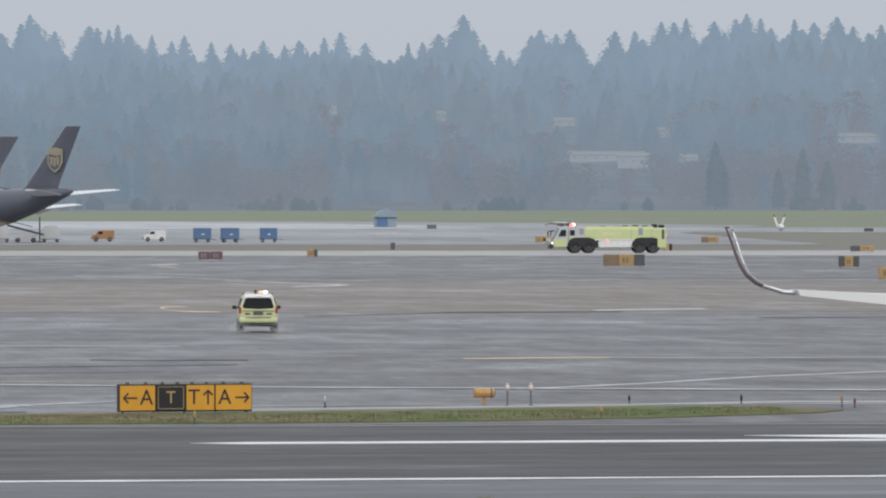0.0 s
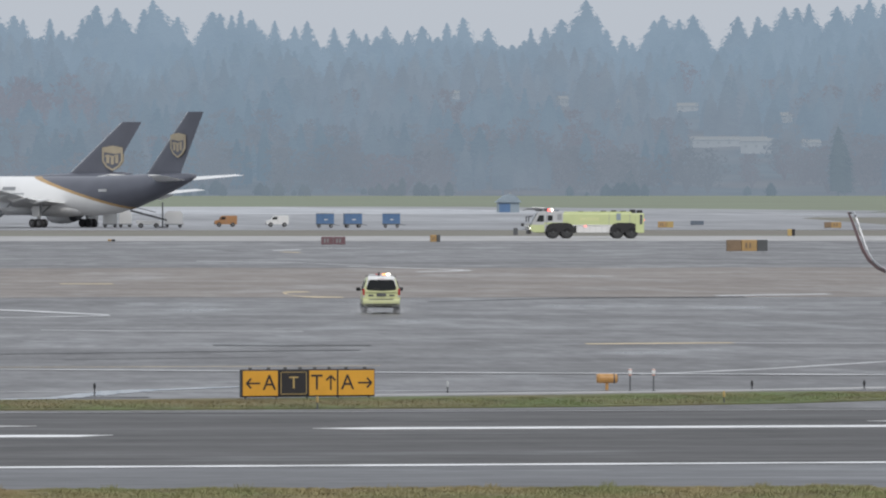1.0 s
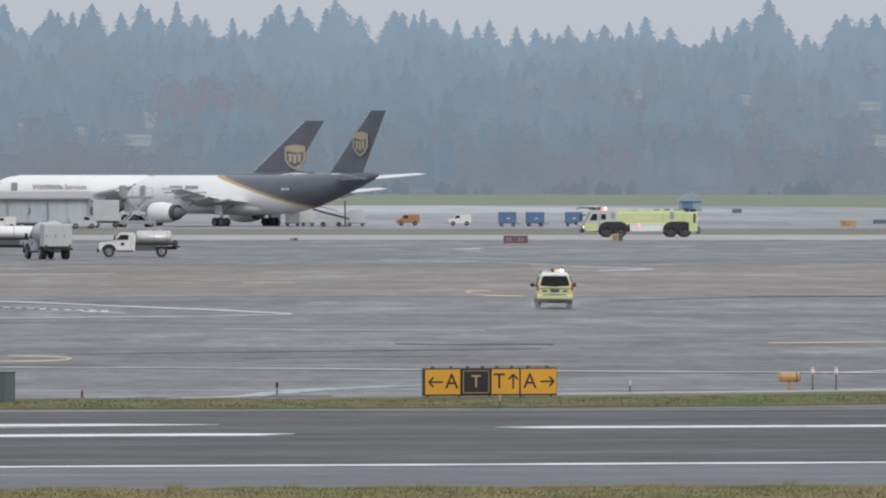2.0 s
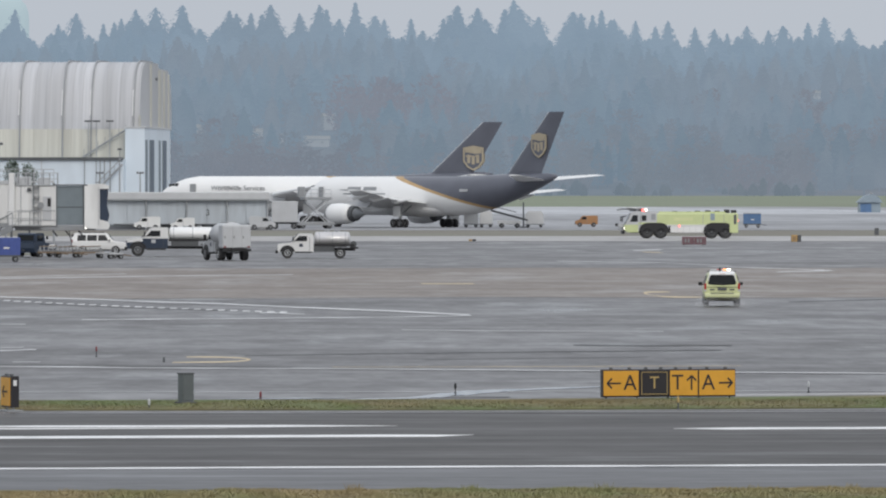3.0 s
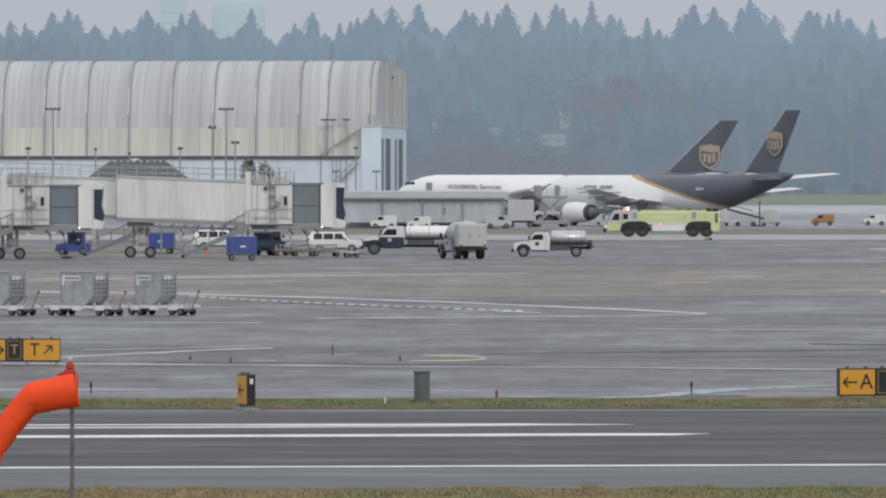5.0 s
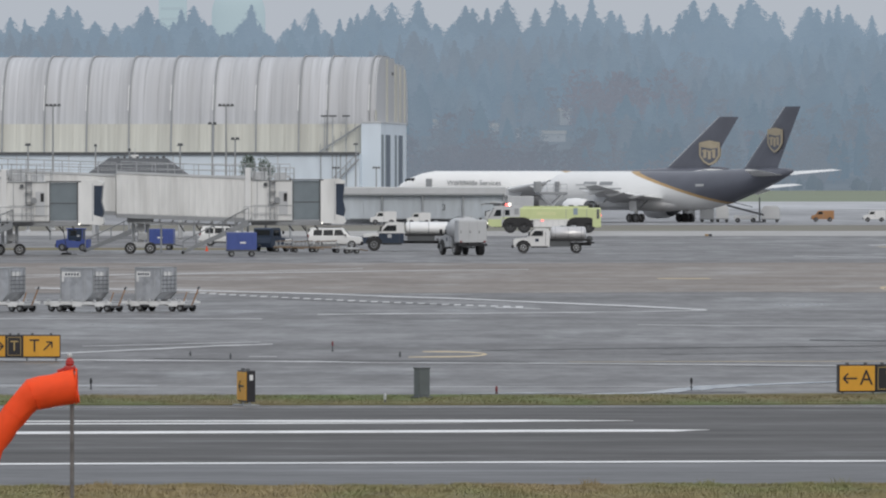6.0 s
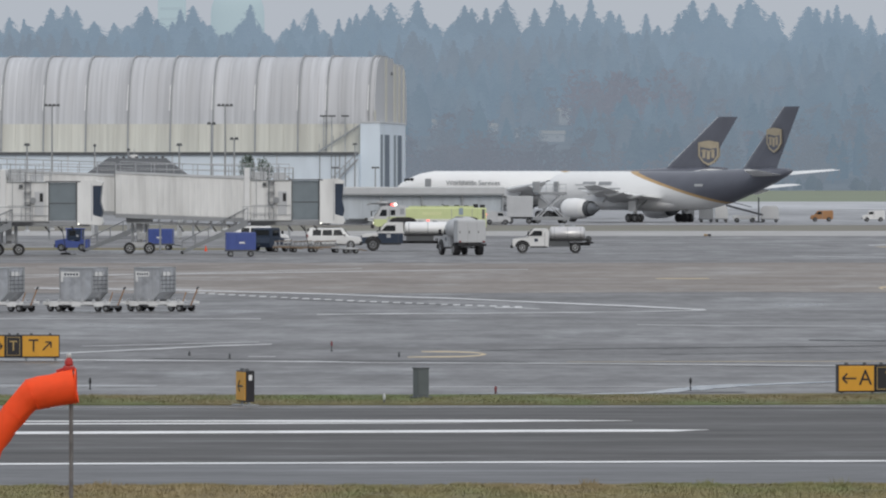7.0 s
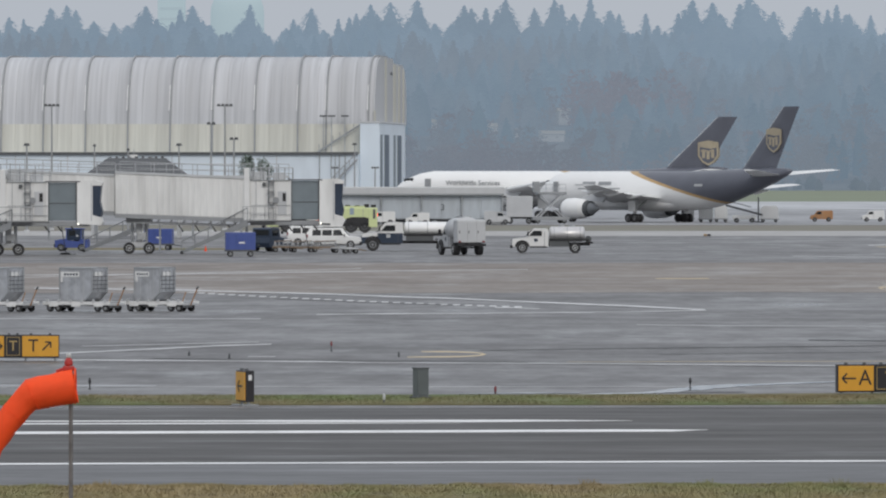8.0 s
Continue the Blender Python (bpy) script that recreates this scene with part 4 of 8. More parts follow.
# ---- hangar ----
def hangar():
    t = thing("hangar", pose(-13.8, 1450, 0, 0, 0, -5.2), "large weathered barrel-roofed hangar with pale ribbed cladding", "hangar")
    knots = [(0.3, 10.7), (0.5, 13.0), (0.9, 15.6), (1.5, 18.6), (2.6, 21.6), (4.4, 24.3), (6.8, 26.1), (10, 27.0), (16, 27.3), (34, 27.3)]
    fine, near = 4, []
    for i in range(len(knots) - 1):
        p0, p1, p2, p3 = (Vector(knots[max(0, min(len(knots) - 1, i + d))]) for d in (-1, 0, 1, 2))
        for k in range(fine):
            f = k / fine
            near.append(tuple(0.5 * (2 * p1 + (p2 - p0) * f + (2 * p0 - 5 * p1 + 4 * p2 - p3) * f * f + (3 * p1 - p0 - 3 * p2 + p3) * f ** 3)))
    near.append(knots[-1])
    prof = near + [(35.5, 26.5), (52, 26.3), (56, 25.2), (58.4, 22.4), (59.2, 18.6), (59.4, 15.6)]
    L = 120.0
    part("roof", slab(bmesh.new(), prof[2 * fine:], -L, 1.8, "x"), "hangar_roof", t, "grey streaked barrel roof")
    bm = slab(bmesh.new(), [(0.3, 10.5), (0.5, 13.0), (0.85, 15.7), (59.1, 15.7), (59.7, 10.5)], -L, 1.6, "x")
    part("side_wall", bm, "hangar_low", t, "yellowed sheet wall below the roof")
    part("lean_to", bx((-L / 2 - 0.1, -3.0, 5.25), (L + 0.2, 8, 10.5), 0.05), "hangar_wall", t, "white clad low wing")
    part("gutter", bx((-L / 2, -7.2, 10.55), (L, 0.5, 0.5), 0.05), "dark_grey", t, "dark gutter")
    xs = [1.0, -6.3, -11.2] + [-18.6 - 7.33 * k for k in range(14)]
    for x in xs:
        bm = bmesh.new()
        for (v0, z0), (v1, z1) in zip(near, near[1:]):
            rot = Matrix.Rotation(math.atan2(z1 - z0, v1 - v0), 4, 'X')
            box(bm, (x, (v0 + v1) / 2 - 0.1, (z0 + z1) / 2 + 0.1), (0.26, math.hypot(v1 - v0, z1 - z0) + 0.2, 0.5), 0.0, rot)
        rb = part("rib", bm, "grey", t, "weathered rib over the roof")
        # white strip beside the rib's middle
        rot = Matrix.Rotation(math.atan2(3.0, 1.1), 4, 'X')
        part("rib_strip", bx((x - 0.16, 2.0, 20.1), (0.26, 4.6, 0.5), 0.0, rot), "white", rb, "bright white strip beside the rib")
    g_ = part("gable", slab(bmesh.new(), [(1.0, 15.8)] + prof[2 * fine + 1:-1] + [(59.0, 15.8)], 1.82, 1.98, "x"), "hangar_roof", t, "weathered grey end gable")
    for v, wd, top in ((1.8, 2.2, 18.0), (21, 3.0, 27.0), (37, 4.5, 26.2), (45, 3.0, 26.0), (53, 2.0, 25.6)):
        part("gable_post", bx((2.02, v, (15.9 + top) / 2), (0.16, wd, top - 15.9), 0.03), "hangar_low", g_, "pale upright on the gable")
    part("gable_vent", bx((2.02, 31, 24.6), (0.12, 3.0, 0.5), 0.02), "dark_grey", g_)
    # single sheets between the ribs
    edges = sorted(xs) + [1.7]
    for a, b in zip([-120.0] + edges, edges):
        for name, lo, hi, mt in (("roof_sheet", 2 * fine, 8 * fine, "hangar_sheet"), ("wall_sheet", 0, 2 * fine, "hangar_low_sheet")):
            cuts = 3 if b - a > 3 else 1
            for c in range(cuts):
                a1, b1 = a + (b - a) * c / cuts, a + (b - a) * (c + 1) / cuts
                bm = bmesh.new()
                top = [[bm.verts.new((x, v - 0.07, z + 0.05)) for v, z in near[lo:hi + 1]] for x in (a1 + 0.03, b1 - 0.03)]
                for k in range(hi - lo):
                    bm.faces.new((top[0][k], top[1][k], top[1][k + 1], top[0][k + 1]))
                r = bmesh.ops.extrude_face_region(bm, geom=bm.faces[:])
                for v in r["geom"]:
                    if isinstance(v, bmesh.types.BMVert):
                        v.co.y += 0.05
                bmesh.ops.recalc_face_normals(bm, faces=bm.faces)
                part(name, bm, mt, t)
    # end block with the tall door bays
    b = part("end_block", bx((1.6, 20, 7.9), (3.4, 46, 15.8), 0.06), "hangar_wall", t, "pale blue-white door block")
    part("coping", bx((1.6, 20, 15.9), (3.6, 46.2, 0.35), 0.05), "pale_grey", b)
    for y0, y1 in ((-2.2, 13.2), (21.5, 35.5)):
        part("door", bx((3.32, (y0 + y1) / 2, 7.0), (0.12, y1 - y0, 13.6), 0.02), "bay_grey", b, "grey-blue door bay")
        # Solid slab, dark to stand for the shade inside the open gap.
        part("door_leaf", bx((3.40, y0 + (y1 - y0) * 0.72, 7.0), (0.12, (y1 - y0) * 0.34, 13.6), 0.02), "slate", b, "slate slab painted as the door's dark open gap")
        part("door_leaf", bx((3.40, y0 + (y1 - y0) * 0.3, 7.0), (0.10, (y1 - y0) * 0.12, 13.6), 0.02), "hangar_wall", b)
    for x in (-6.6, -3.2, -2.2):
        part("downpipe", rd((x, -7.3, 0.2), (x, -7.3, 10.3), 0.08), "grey", t)
    for x, z in ((-4.6, 4.6), (-3.9, 5.2)):
        part("downpipe", rd((x, -7.3, z), (x, -7.3, 10.3), 0.06), "grey", t)
    for k in range(9):
        part("wall_panel_joint", bx((-14 - 9 * k, -7.03, 5.2), (0.12, 0.1, 10.3)), "pale_grey", t)
    # outside stair rising along the wall
    st = part("stair", rd((-8.6, -7.9, 1.0), (0.0, -7.9, 9.6), 0.16), "steel", t)
    for k in range(10):
        part("baluster", rd((-8.6 + k * 0.9, -7.9, 1.0 + k * 0.9), (-8.6 + k * 0.9, -7.9, 2.2 + k * 0.9), 0.05), "steel", st)
    part("handrail", rd((-8.6, -7.9, 2.2), (0.0, -7.9, 10.8), 0.07), "steel", st)
    up = part("roof_stair", rd((-7.6, -0.6, 10.8), (-0.2, -0.2, 15.6), 0.16), "grey", t)
    for k in range(7):
        part("post", rd((-7.4 + k * 1.2, -0.6, 10.8 + k * 0.7), (-7.4 + k * 1.2, -0.6, 12.2 + k * 0.7), 0.06), "grey", up)
    for x in (-6.6, -5.2, -2.9):
        p = part("floodlight_mast", rd((x, -1.0, 10.6), (x, -1.0, 17.0), 0.09), "steel", t)
        part("lamp_head", bx((x, -1.0, 17.0), (1.3, 0.4, 0.28), 0.04), "dark_grey", p)


hangar()


# ---- aircraft ----
def airfoil(c0, c1, y, z0, th, up=False):
    """A section ring: leading edge x c0 to trailing edge x c1 at span y."""
    ch = c0 - c1
    pts = [(0, 0), (0.03, 0.32), (0.12, 0.5), (0.35, 0.5), (0.7, 0.25), (1.0, 0.02), (1.0, -0.02), (0.7, -0.2), (0.35, -0.42), (0.12, -0.4), (0.03, -0.26)]
    out = []
    for f, k in pts:
        x = c0 - f * ch
        out.append((x, k * th, z0) if up else (x, y, z0 + k * th))
    return out


def cut(bm, x, lean, keep_front):
    """Keeps the part of bm ahead of (or behind) a leaning plane."""
    geom = bm.verts[:] + bm.edges[:] + bm.faces[:]
    n = Vector((1, 0, -lean)).normalized()
    bmesh.ops.bisect_plane(bm, geom=geom, plane_co=(x, 0, 5.0), plane_no=n, clear_inner=keep_front, clear_outer=not keep_front)
    return bm


def fuselage(nose, tail, r, zc, rise, n=28):
    bm = bmesh.new()
    rings = []
    L = nose - tail
    for f, k, dz in ((0, 0.03, -0.25), (0.006, 0.22, -0.22), (0.02, 0.45, -0.18), (0.045, 0.7, -0.12), (0.08, 0.9, -0.04), (0.12, 1.0, 0), (0.3, 1.0, 0), (0.5, 1.0, 0),
                     (0.62, 1.0, 0), (0.68, 0.97, 0.04), (0.76, 0.86, 0.16), (0.85, 0.64, 0.36), (0.93, 0.40, 0.54), (0.98, 0.2, 0.66), (1.0, 0.07, 0.70)):
        rings.append(circle((nose - f * L, 0, zc + dz * (rise if f > 0.5 else 2.6)), r * k, n, "x"))
    return loft(bm, rings)


def jet(name, m, label, nose, tail, r, zc, span, height, logo_w, logo_at, brown_at, lettering_text, wheel_y):
    t = thing(name, m, label, "cargo aircraft", "parked cargo aircraft")
    lean = 4.4
    hull = part("fuselage", cut(fuselage(nose, tail, r, zc, 4.0), brown_at, lean, True), "jet_white", t, "white forward fuselage", smooth=True)
    bm = cut(fuselage(nose, tail, r, zc, 4.0), brown_at, lean, False)
    part("gold_band", cut(bm, brown_at - 1.7, lean, True), "gold", t, "gold sweep between white and brown", smooth=True)
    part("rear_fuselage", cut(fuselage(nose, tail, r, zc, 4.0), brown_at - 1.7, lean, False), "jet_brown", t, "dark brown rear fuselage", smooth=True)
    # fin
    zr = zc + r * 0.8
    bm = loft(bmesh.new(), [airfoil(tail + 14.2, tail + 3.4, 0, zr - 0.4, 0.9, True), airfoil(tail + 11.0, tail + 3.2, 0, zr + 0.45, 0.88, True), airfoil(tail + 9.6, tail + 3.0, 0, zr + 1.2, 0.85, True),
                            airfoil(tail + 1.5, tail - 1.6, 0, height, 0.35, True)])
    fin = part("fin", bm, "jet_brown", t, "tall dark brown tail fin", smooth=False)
    part("leading_edge", rd((tail + 9.6, 0, zr + 1.2), (tail + 1.6, 0, height - 0.1), 0.13, 0.1), "alu", fin, "bare metal leading edge")
    fz = zr + (height - zr) * logo_at[1]
    fx = tail + logo_at[0]
    for s in (-1, 1):
        w, h = logo_w, logo_w * 1.18
        shield = [(-w / 2, h * 0.42), (0, h * 0.5), (w / 2, h * 0.42), (w / 2, -h * 0.12), (w * 0.3, -h * 0.36), (0, -h * 0.5), (-w * 0.3, -h * 0.36), (-w / 2, -h * 0.12)]
        sh = part("emblem", slab(bmesh.new(), [(fx + u, fz + v) for u, v in shield], s * 0.28, s * 0.44), "bronze", fin, "gold shield emblem")
        inner = [(fx + u * 0.82, fz + v * 0.84 - 0.02) for u, v in shield]
        part("emblem_field", slab(bmesh.new(), inner, s * 0.40, s * 0.45), "jet_brown", sh)
        part("emblem_cap", slab(bmesh.new(), [(fx - w * 0.4, fz + h * 0.2), (fx - w * 0.1, fz + h * 0.17), (fx + w * 0.4, fz + h * 0.24), (fx + w * 0.4, fz + h * 0.36), (fx, fz + h * 0.42), (fx - w * 0.4, fz + h * 0.36)], s * 0.44, s * 0.47), "bronze", sh)
        for k in (-1, 0, 1):
            part("emblem_bar", bx((fx + k * w * 0.22, s * 0.46, fz - h * 0.03 - 0.2 * (k == 0)), (w * 0.15, 0.04, h * 0.34), 0.015), "bronze", sh)
            part("emblem_bar", bx((fx + k * w * 0.22 + w * 0.07, s * 0.46, fz + h * 0.08), (w * 0.14, 0.04, h * 0.06), 0.015), "bronze", sh)
    # tailplanes and wings
    for s in (-1, 1):
        bm = loft(bmesh.new(), [airfoil(tail + 7.4, tail + 1.4, s * r * 0.3, zc + r * 0.8, 0.6), airfoil(tail + 1.2, tail - 1.4, s * span * 0.18, zc + r * 0.8 + 0.7, 0.25)])
        part("tailplane", bm, "jet_white", t, "white tailplane")
        root = zc - r * 0.42
        bm = loft(bmesh.new(), [airfoil(9.5, -3.4, s * r * 0.5, root, 1.7), airfoil(4.6, -2.6, s * span * 0.19, root + 0.7, 1.0), airfoil(-5.8, -8.6, s * span * 0.445, root + 2.0, 0.32)])
        wing = part("wing", bm, "white", t, "pale grey swept wing")
        for yy in (0.16, 0.26, 0.36):
            xx = -2.5 - 6 * max(0, yy - 0.19)
            bm = loft(bmesh.new(), [circle((xx + 2.2, s * span * yy, root + 0.1 + yy * 3), 0.05, 8), circle((xx + 0.6, s * span * yy, root - 0.15 + yy * 3), 0.38, 8), circle((xx - 2.4, s * span * yy, root + 0.2 + yy * 3), 0.06, 8)])
            part("flap_fairing", bm, "jet_white", wing)
        # engine
        ey, ez = s * span * 0.178, root - 1.36
        bm = loft(bmesh.new(), [circle((x, ey, ez), q, 24) for x, q in ((10.8, 0.95), (11.0, 1.28), (10.6, 1.42), (9.2, 1.5), (7.4, 1.42), (6.4, 1.22), (6.4, 1.0))])
        eng = part("engine", bm, "jet_white", t, "white engine nacelle", smooth=True)
        part("intake", loft(bmesh.new(), [circle((x, ey, ez), q, 20) for x, q in ((11.02, 1.16), (10.9, 0.25), (11.03, 0.05))]), "dark_grey", eng, "dark fan intake")
        part("intake_lip", loft(bmesh.new(), [circle((x, ey, ez), q, 24) for x, q in ((11.0, 1.17), (11.12, 1.25), (10.95, 1.36))], cap=False), "alu", eng, "bare metal intake lip")
        part("exhaust_cone", loft(bmesh.new(), [circle((x, ey, ez), q, 18) for x, q in ((6.5, 0.98), (5.4, 0.8), (4.6, 0.5), (3.9, 0.1))]), "dull_steel", eng, "bare metal exhaust cone")
        part("exhaust_ring", loft(bmesh.new(), [circle((x, ey, ez), q, 20) for x, q in ((6.42, 1.2), (6.1, 1.12), (5.7, 1.06), (5.7, 0.8))], cap=False), "dark_grey", eng, "dark exhaust ring")
        part("pylon", slab(bmesh.new(), [(8.6, ez + 1.3), (3.2, ez + 0.9), (1.8, ez + 2.0), (4.6, ez + 2.4)], ey - 0.22, ey + 0.22), "pale_grey", eng)
        # main gear
        gy = s * wheel_y
        g = part("main_gear", rd((0, gy * 0.9, root), (0, gy, 0.7), 0.24), "grey", t, "grey main landing gear")
        part("brace", rd((0, gy * 0.45, root), (0, gy, 1.6), 0.11), "grey", g)
        part("gear_door", bx((0.1, gy + s * 0.42, 2.3), (1.5, 0.06, 1.5), 0.02), "jet_white", g)
        part("bogie", bx((0, gy, 0.65), (1.7, 0.3, 0.25), 0.04), "grey", g)
        for wx in (-0.72, 0.72):
            for wy in (-0.45, 0.45):
                wheel(t, wx, gy + wy, 0.62, 0.42, "grey", "gear_wheel")
    ng = part("nose_gear", rd((nose - 6.7, 0, zc - r * 0.8), (nose - 6.7, 0, 0.5), 0.16), "grey", t)
    for wy in (-0.28, 0.28):
        wheel(t, nose - 6.7, wy, 0.5, 0.3, "grey", "nose_wheel")
    # belly fairing, doors, cockpit glass
    part("belly_fairing", loft(bmesh.new(), [circle((x, 0, zc - r * 0.62), q, 18, "x", q * 0.5) for x, q in ((13, 0.4), (10, 2.0), (0, 2.6), (-5, 2.1), (-8, 0.4))]), "jet_white", t, smooth=True)
    for s in (-1, 1):
        for k in range(3):
            part("cockpit_window", bx((nose - 2.0 - 0.62 * k, s * (0.75 + 0.34 * k), zc + r * 0.42 + 0.06 * k), (0.52, 0.3, 0.5), 0.08, Matrix.Rotation(s * -0.5, 4, 'Z')), "glass", hull)
        part("entry_door", bx((nose - 6.2, s * r * 0.985, zc + 0.35), (1.0, 0.12, 1.9), 0.04), "grey", hull, "grey crew door")
        part("cargo_door_seam", bx((nose - 12, s * r * 0.985, zc + 0.9), (3.4, 0.1, 0.06)), "grey", hull)
        if lettering_text:
            turn = pose(nose - 13.6, s * (r + 0.03), zc + 0.62, 90, 0, 0 if s < 0 else 180)
            lettering("lettering", lettering_text, 1.08, "grey", hull, turn, 0.03)
            part("small_lettering", bx((nose - 15.5, s * r * 0.995, zc - 0.25), (9.5, 0.06, 0.22), 0.01), "grey", hull)
        else:
            for k in range(2):
                part("lettering_bar", bx((nose - 13.2 - 3.4 * k, s * (r * 0.93), zc + 1.05), (2.7, 0.1, 0.5), 0.02, Matrix.Rotation(s * 0.36, 4, 'X')), "grey", hull)
            part("small_lettering", bx((nose - 15.5, s * r * 0.995, zc + 0.3), (9.0, 0.06, 0.16), 0.01), "grey", hull)
    part("tail_number_bar", bx((tail + 16.5, -r * 0.93, zc + 0.8), (1.6, 0.16, 0.34), 0.01), "pale_grey", t)
    part("tail_number_bar", bx((tail + 16.5, r * 0.93, zc + 0.8), (1.6, 0.16, 0.34), 0.01), "pale_grey", t)
    return t


jet("cargo_jet", pose(31.0, 1211, 0.08, 0, 0, 131), "twin-engined cargo jet, white front, dark brown tail with gold shield", 25.3, -27.6, 2.8, 4.5, 44.8, 16.4, 3.0, (3.25, 0.51), -4.3, "", 4.8)
jet("cargo_jet", pose(17.1, 1320, 0.08, 0, 0, 162.5), "long cargo jet, white fuselage with brown tail, parked behind another", 25.8, -28.4, 2.5, 4.9, 47.6, 15.8, 3.3, (3.0, 0.37), -11.8, "Worldwide Services", 4.6)


# ---- emergency vehicles ----
def fire_truck():
    t = thing("fire_truck", pose(102, 972, 0.05, 0, 0, 180), "lime-yellow and white eight-wheeled airport fire truck with roof beacons", "fire truck")
    # x forward, front bumper at 6.7, tail at -6.7
    body = part("body", bx((-1.9, 0, 2.2), (9.5, 2.9, 1.45), 0.12), "lime", t, "lime-yellow equipment body")
    part("lower_body", bx((-0.9, 0, 1.1), (4.2, 2.8, 0.85), 0.06), "white", t, "white lower side lockers")
    part("rear_body", bx((-6.12, 0, 1.76), (1.1, 2.96, 2.26), 0.12), "lime", t)
    part("chassis", bx((-0.2, 0, 0.85), (12.0, 1.3, 0.4), 0.04), "black", t)
    prof = [(2.75, 0.8), (6.0, 0.75), (6.45, 1.0), (6.35, 1.75), (5.7, 2.95), (5.3, 3.15), (2.75, 3.15)]
    cab = part("cab", slab(bmesh.new(), prof, -1.45, 1.45), "pale_grey", t, "pale crew cab")
    part("cab_lower", slab(bmesh.new(), [(4.9, 0.72), (6.1, 0.72), (6.52, 1.0), (6.45, 1.6), (4.9, 1.6)], -1.48, 1.48), "lime", cab)
    part("windscreen", slab(bmesh.new(), [(6.40, 1.72), (6.44, 1.74), (5.82, 2.92), (5.76, 2.92)], -1.3, 1.3), "glass", cab, "raked windscreen")
    for s in (-1, 1):
        part("side_window", slab(bmesh.new(), [(4.95, 1.95), (5.85, 1.95), (5.5, 2.7), (4.95, 2.7)], s * 1.44, s * 1.475), "glass", cab)
        part("side_window", slab(bmesh.new(), [(3.95, 2.05), (4.5, 2.05), (4.5, 2.68), (3.95, 2.68)], s * 1.44, s * 1.475), "glass", cab)
        part("cab_stripe", slab(bmesh.new(), [(2.78, 1.62), (4.92, 1.62), (4.92, 1.86), (2.78, 1.86)], s * 1.45, s * 1.47), "lime", cab, "lime side stripe")
        part("grab_rail", rd((4.68, s * 1.5, 1.2), (4.68, s * 1.5, 2.6), 0.025), "steel", cab)
        part("air_intake", bx((3.15, s * 1.46, 2.5), (0.5, 0.04, 0.7), 0.02), "grey", cab)
        part("mid_lamp", bx((0.15, s * 1.47, 1.45), (0.2, 0.04, 0.14), 0.02), "light_red", t, "lit red side lamp")
        for x in (1.05, 0.35, -0.35, -1.05, -1.75, -2.45):
            part("shutter_slat", bx((x, s * 1.412, 1.1), (0.03, 0.02, 0.7)), "pale_grey", t)
        part("rub_rail", bx((-1.9, s * 1.455, 1.55), (9.3, 0.03, 0.1), 0.01), "white", body, "white reflective stripe")
        part("rear_ladder", bx((-6.3, s * 1.49, 2.2), (0.3, 0.03, 1.1), 0.01), "dark_grey", t)
        part("door_seam", bx((4.62, s * 1.46, 1.9), (0.05, 0.03, 2.2)), "grey", cab)
        m_ = part("mirror_arm", rd((6.2, s * 1.45, 2.6), (6.75, s * 1.75, 2.5), 0.04), "black", cab)
        part("mirror", bx((6.75, s * 1.75, 2.25), (0.12, 0.3, 0.6), 0.04), "black", m_)
        for x in (3.07, -4.4):
            arch = [(x - 1.78, 0.75), (x - 1.66, 1.3), (x - 1.3, 1.68), (x - 0.8, 1.82), (x + 0.8, 1.82), (x + 1.3, 1.68), (x + 1.66, 1.3), (x + 1.78, 0.75)]
            part("wheel_arch", slab(bmesh.new(), arch, s * 1.36, s * 1.475), "black", t, "black rounded wheel arch")
        part("emblem", bx((-0.3, s * 1.46, 2.25), (2.2, 0.02, 0.35), 0.01), "suv_lime", body, "pale oval emblem")
        part("number_plate_bar", bx((-3.7, s * 1.46, 2.5), (0.5, 0.03, 0.8), 0.01), "slot_blue", body, "pale blue unit marking")
        part("locker_seam", bx((-2.6, s * 1.455, 2.2), (0.05, 0.02, 1.2)), "grey", body)
        part("locker_seam", bx((-5.0, s * 1.455, 2.2), (0.05, 0.02, 1.2)), "grey", body)
        part("rear_lamp", bx((-6.66, s * 1.2, 2.1), (0.08, 0.3, 0.35), 0.03), "light_red", t, "lit red lamp")
        part("side_lamp", bx((-6.3, s * 1.47, 1.9), (0.22, 0.04, 0.2), 0.02), "light_red", t, "lit red side lamp")
        part("headlamp", bx((6.5, s * 1.05, 1.15), (0.08, 0.4, 0.26), 0.03), "light_white", t, "lit headlamp")
    part("bumper", bx((6.62, 0, 0.75), (0.35, 2.85, 0.45), 0.08), "black", t)
    bt = part("bumper_turret", rd((6.6, 0.3, 1.3), (7.25, 0.3, 1.55), 0.12), "steel", t)
    part("nozzle", rd((7.2, 0.3, 1.55), (7.5, 0.3, 1.65), 0.17), "black", bt)
    rt = part("roof_turret", rd((4.9, 0, 3.15), (4.9, 0, 3.5), 0.2), "steel", t)
    part("barrel", rd((4.7, 0, 3.5), (6.2, 0, 3.55), 0.1), "steel", rt)
    part("beacon", bx((4.25, 0.9, 3.28), (0.4, 0.5, 0.28), 0.06), "light_red", t, "lit red roof beacon")
    part("beacon", bx((4.25, -0.9, 3.28), (0.4, 0.5, 0.28), 0.06), "light_red", t, "lit red roof beacon")
    part("beacon", bx((3.95, 0.0, 3.3), (0.3, 0.5, 0.3), 0.06), "light_white", t, "lit white roof beacon")
    part("deck_rail", bx((-1.4, 1.2, 3.0), (7.6, 0.06, 0.22), 0.02), "lime", t)
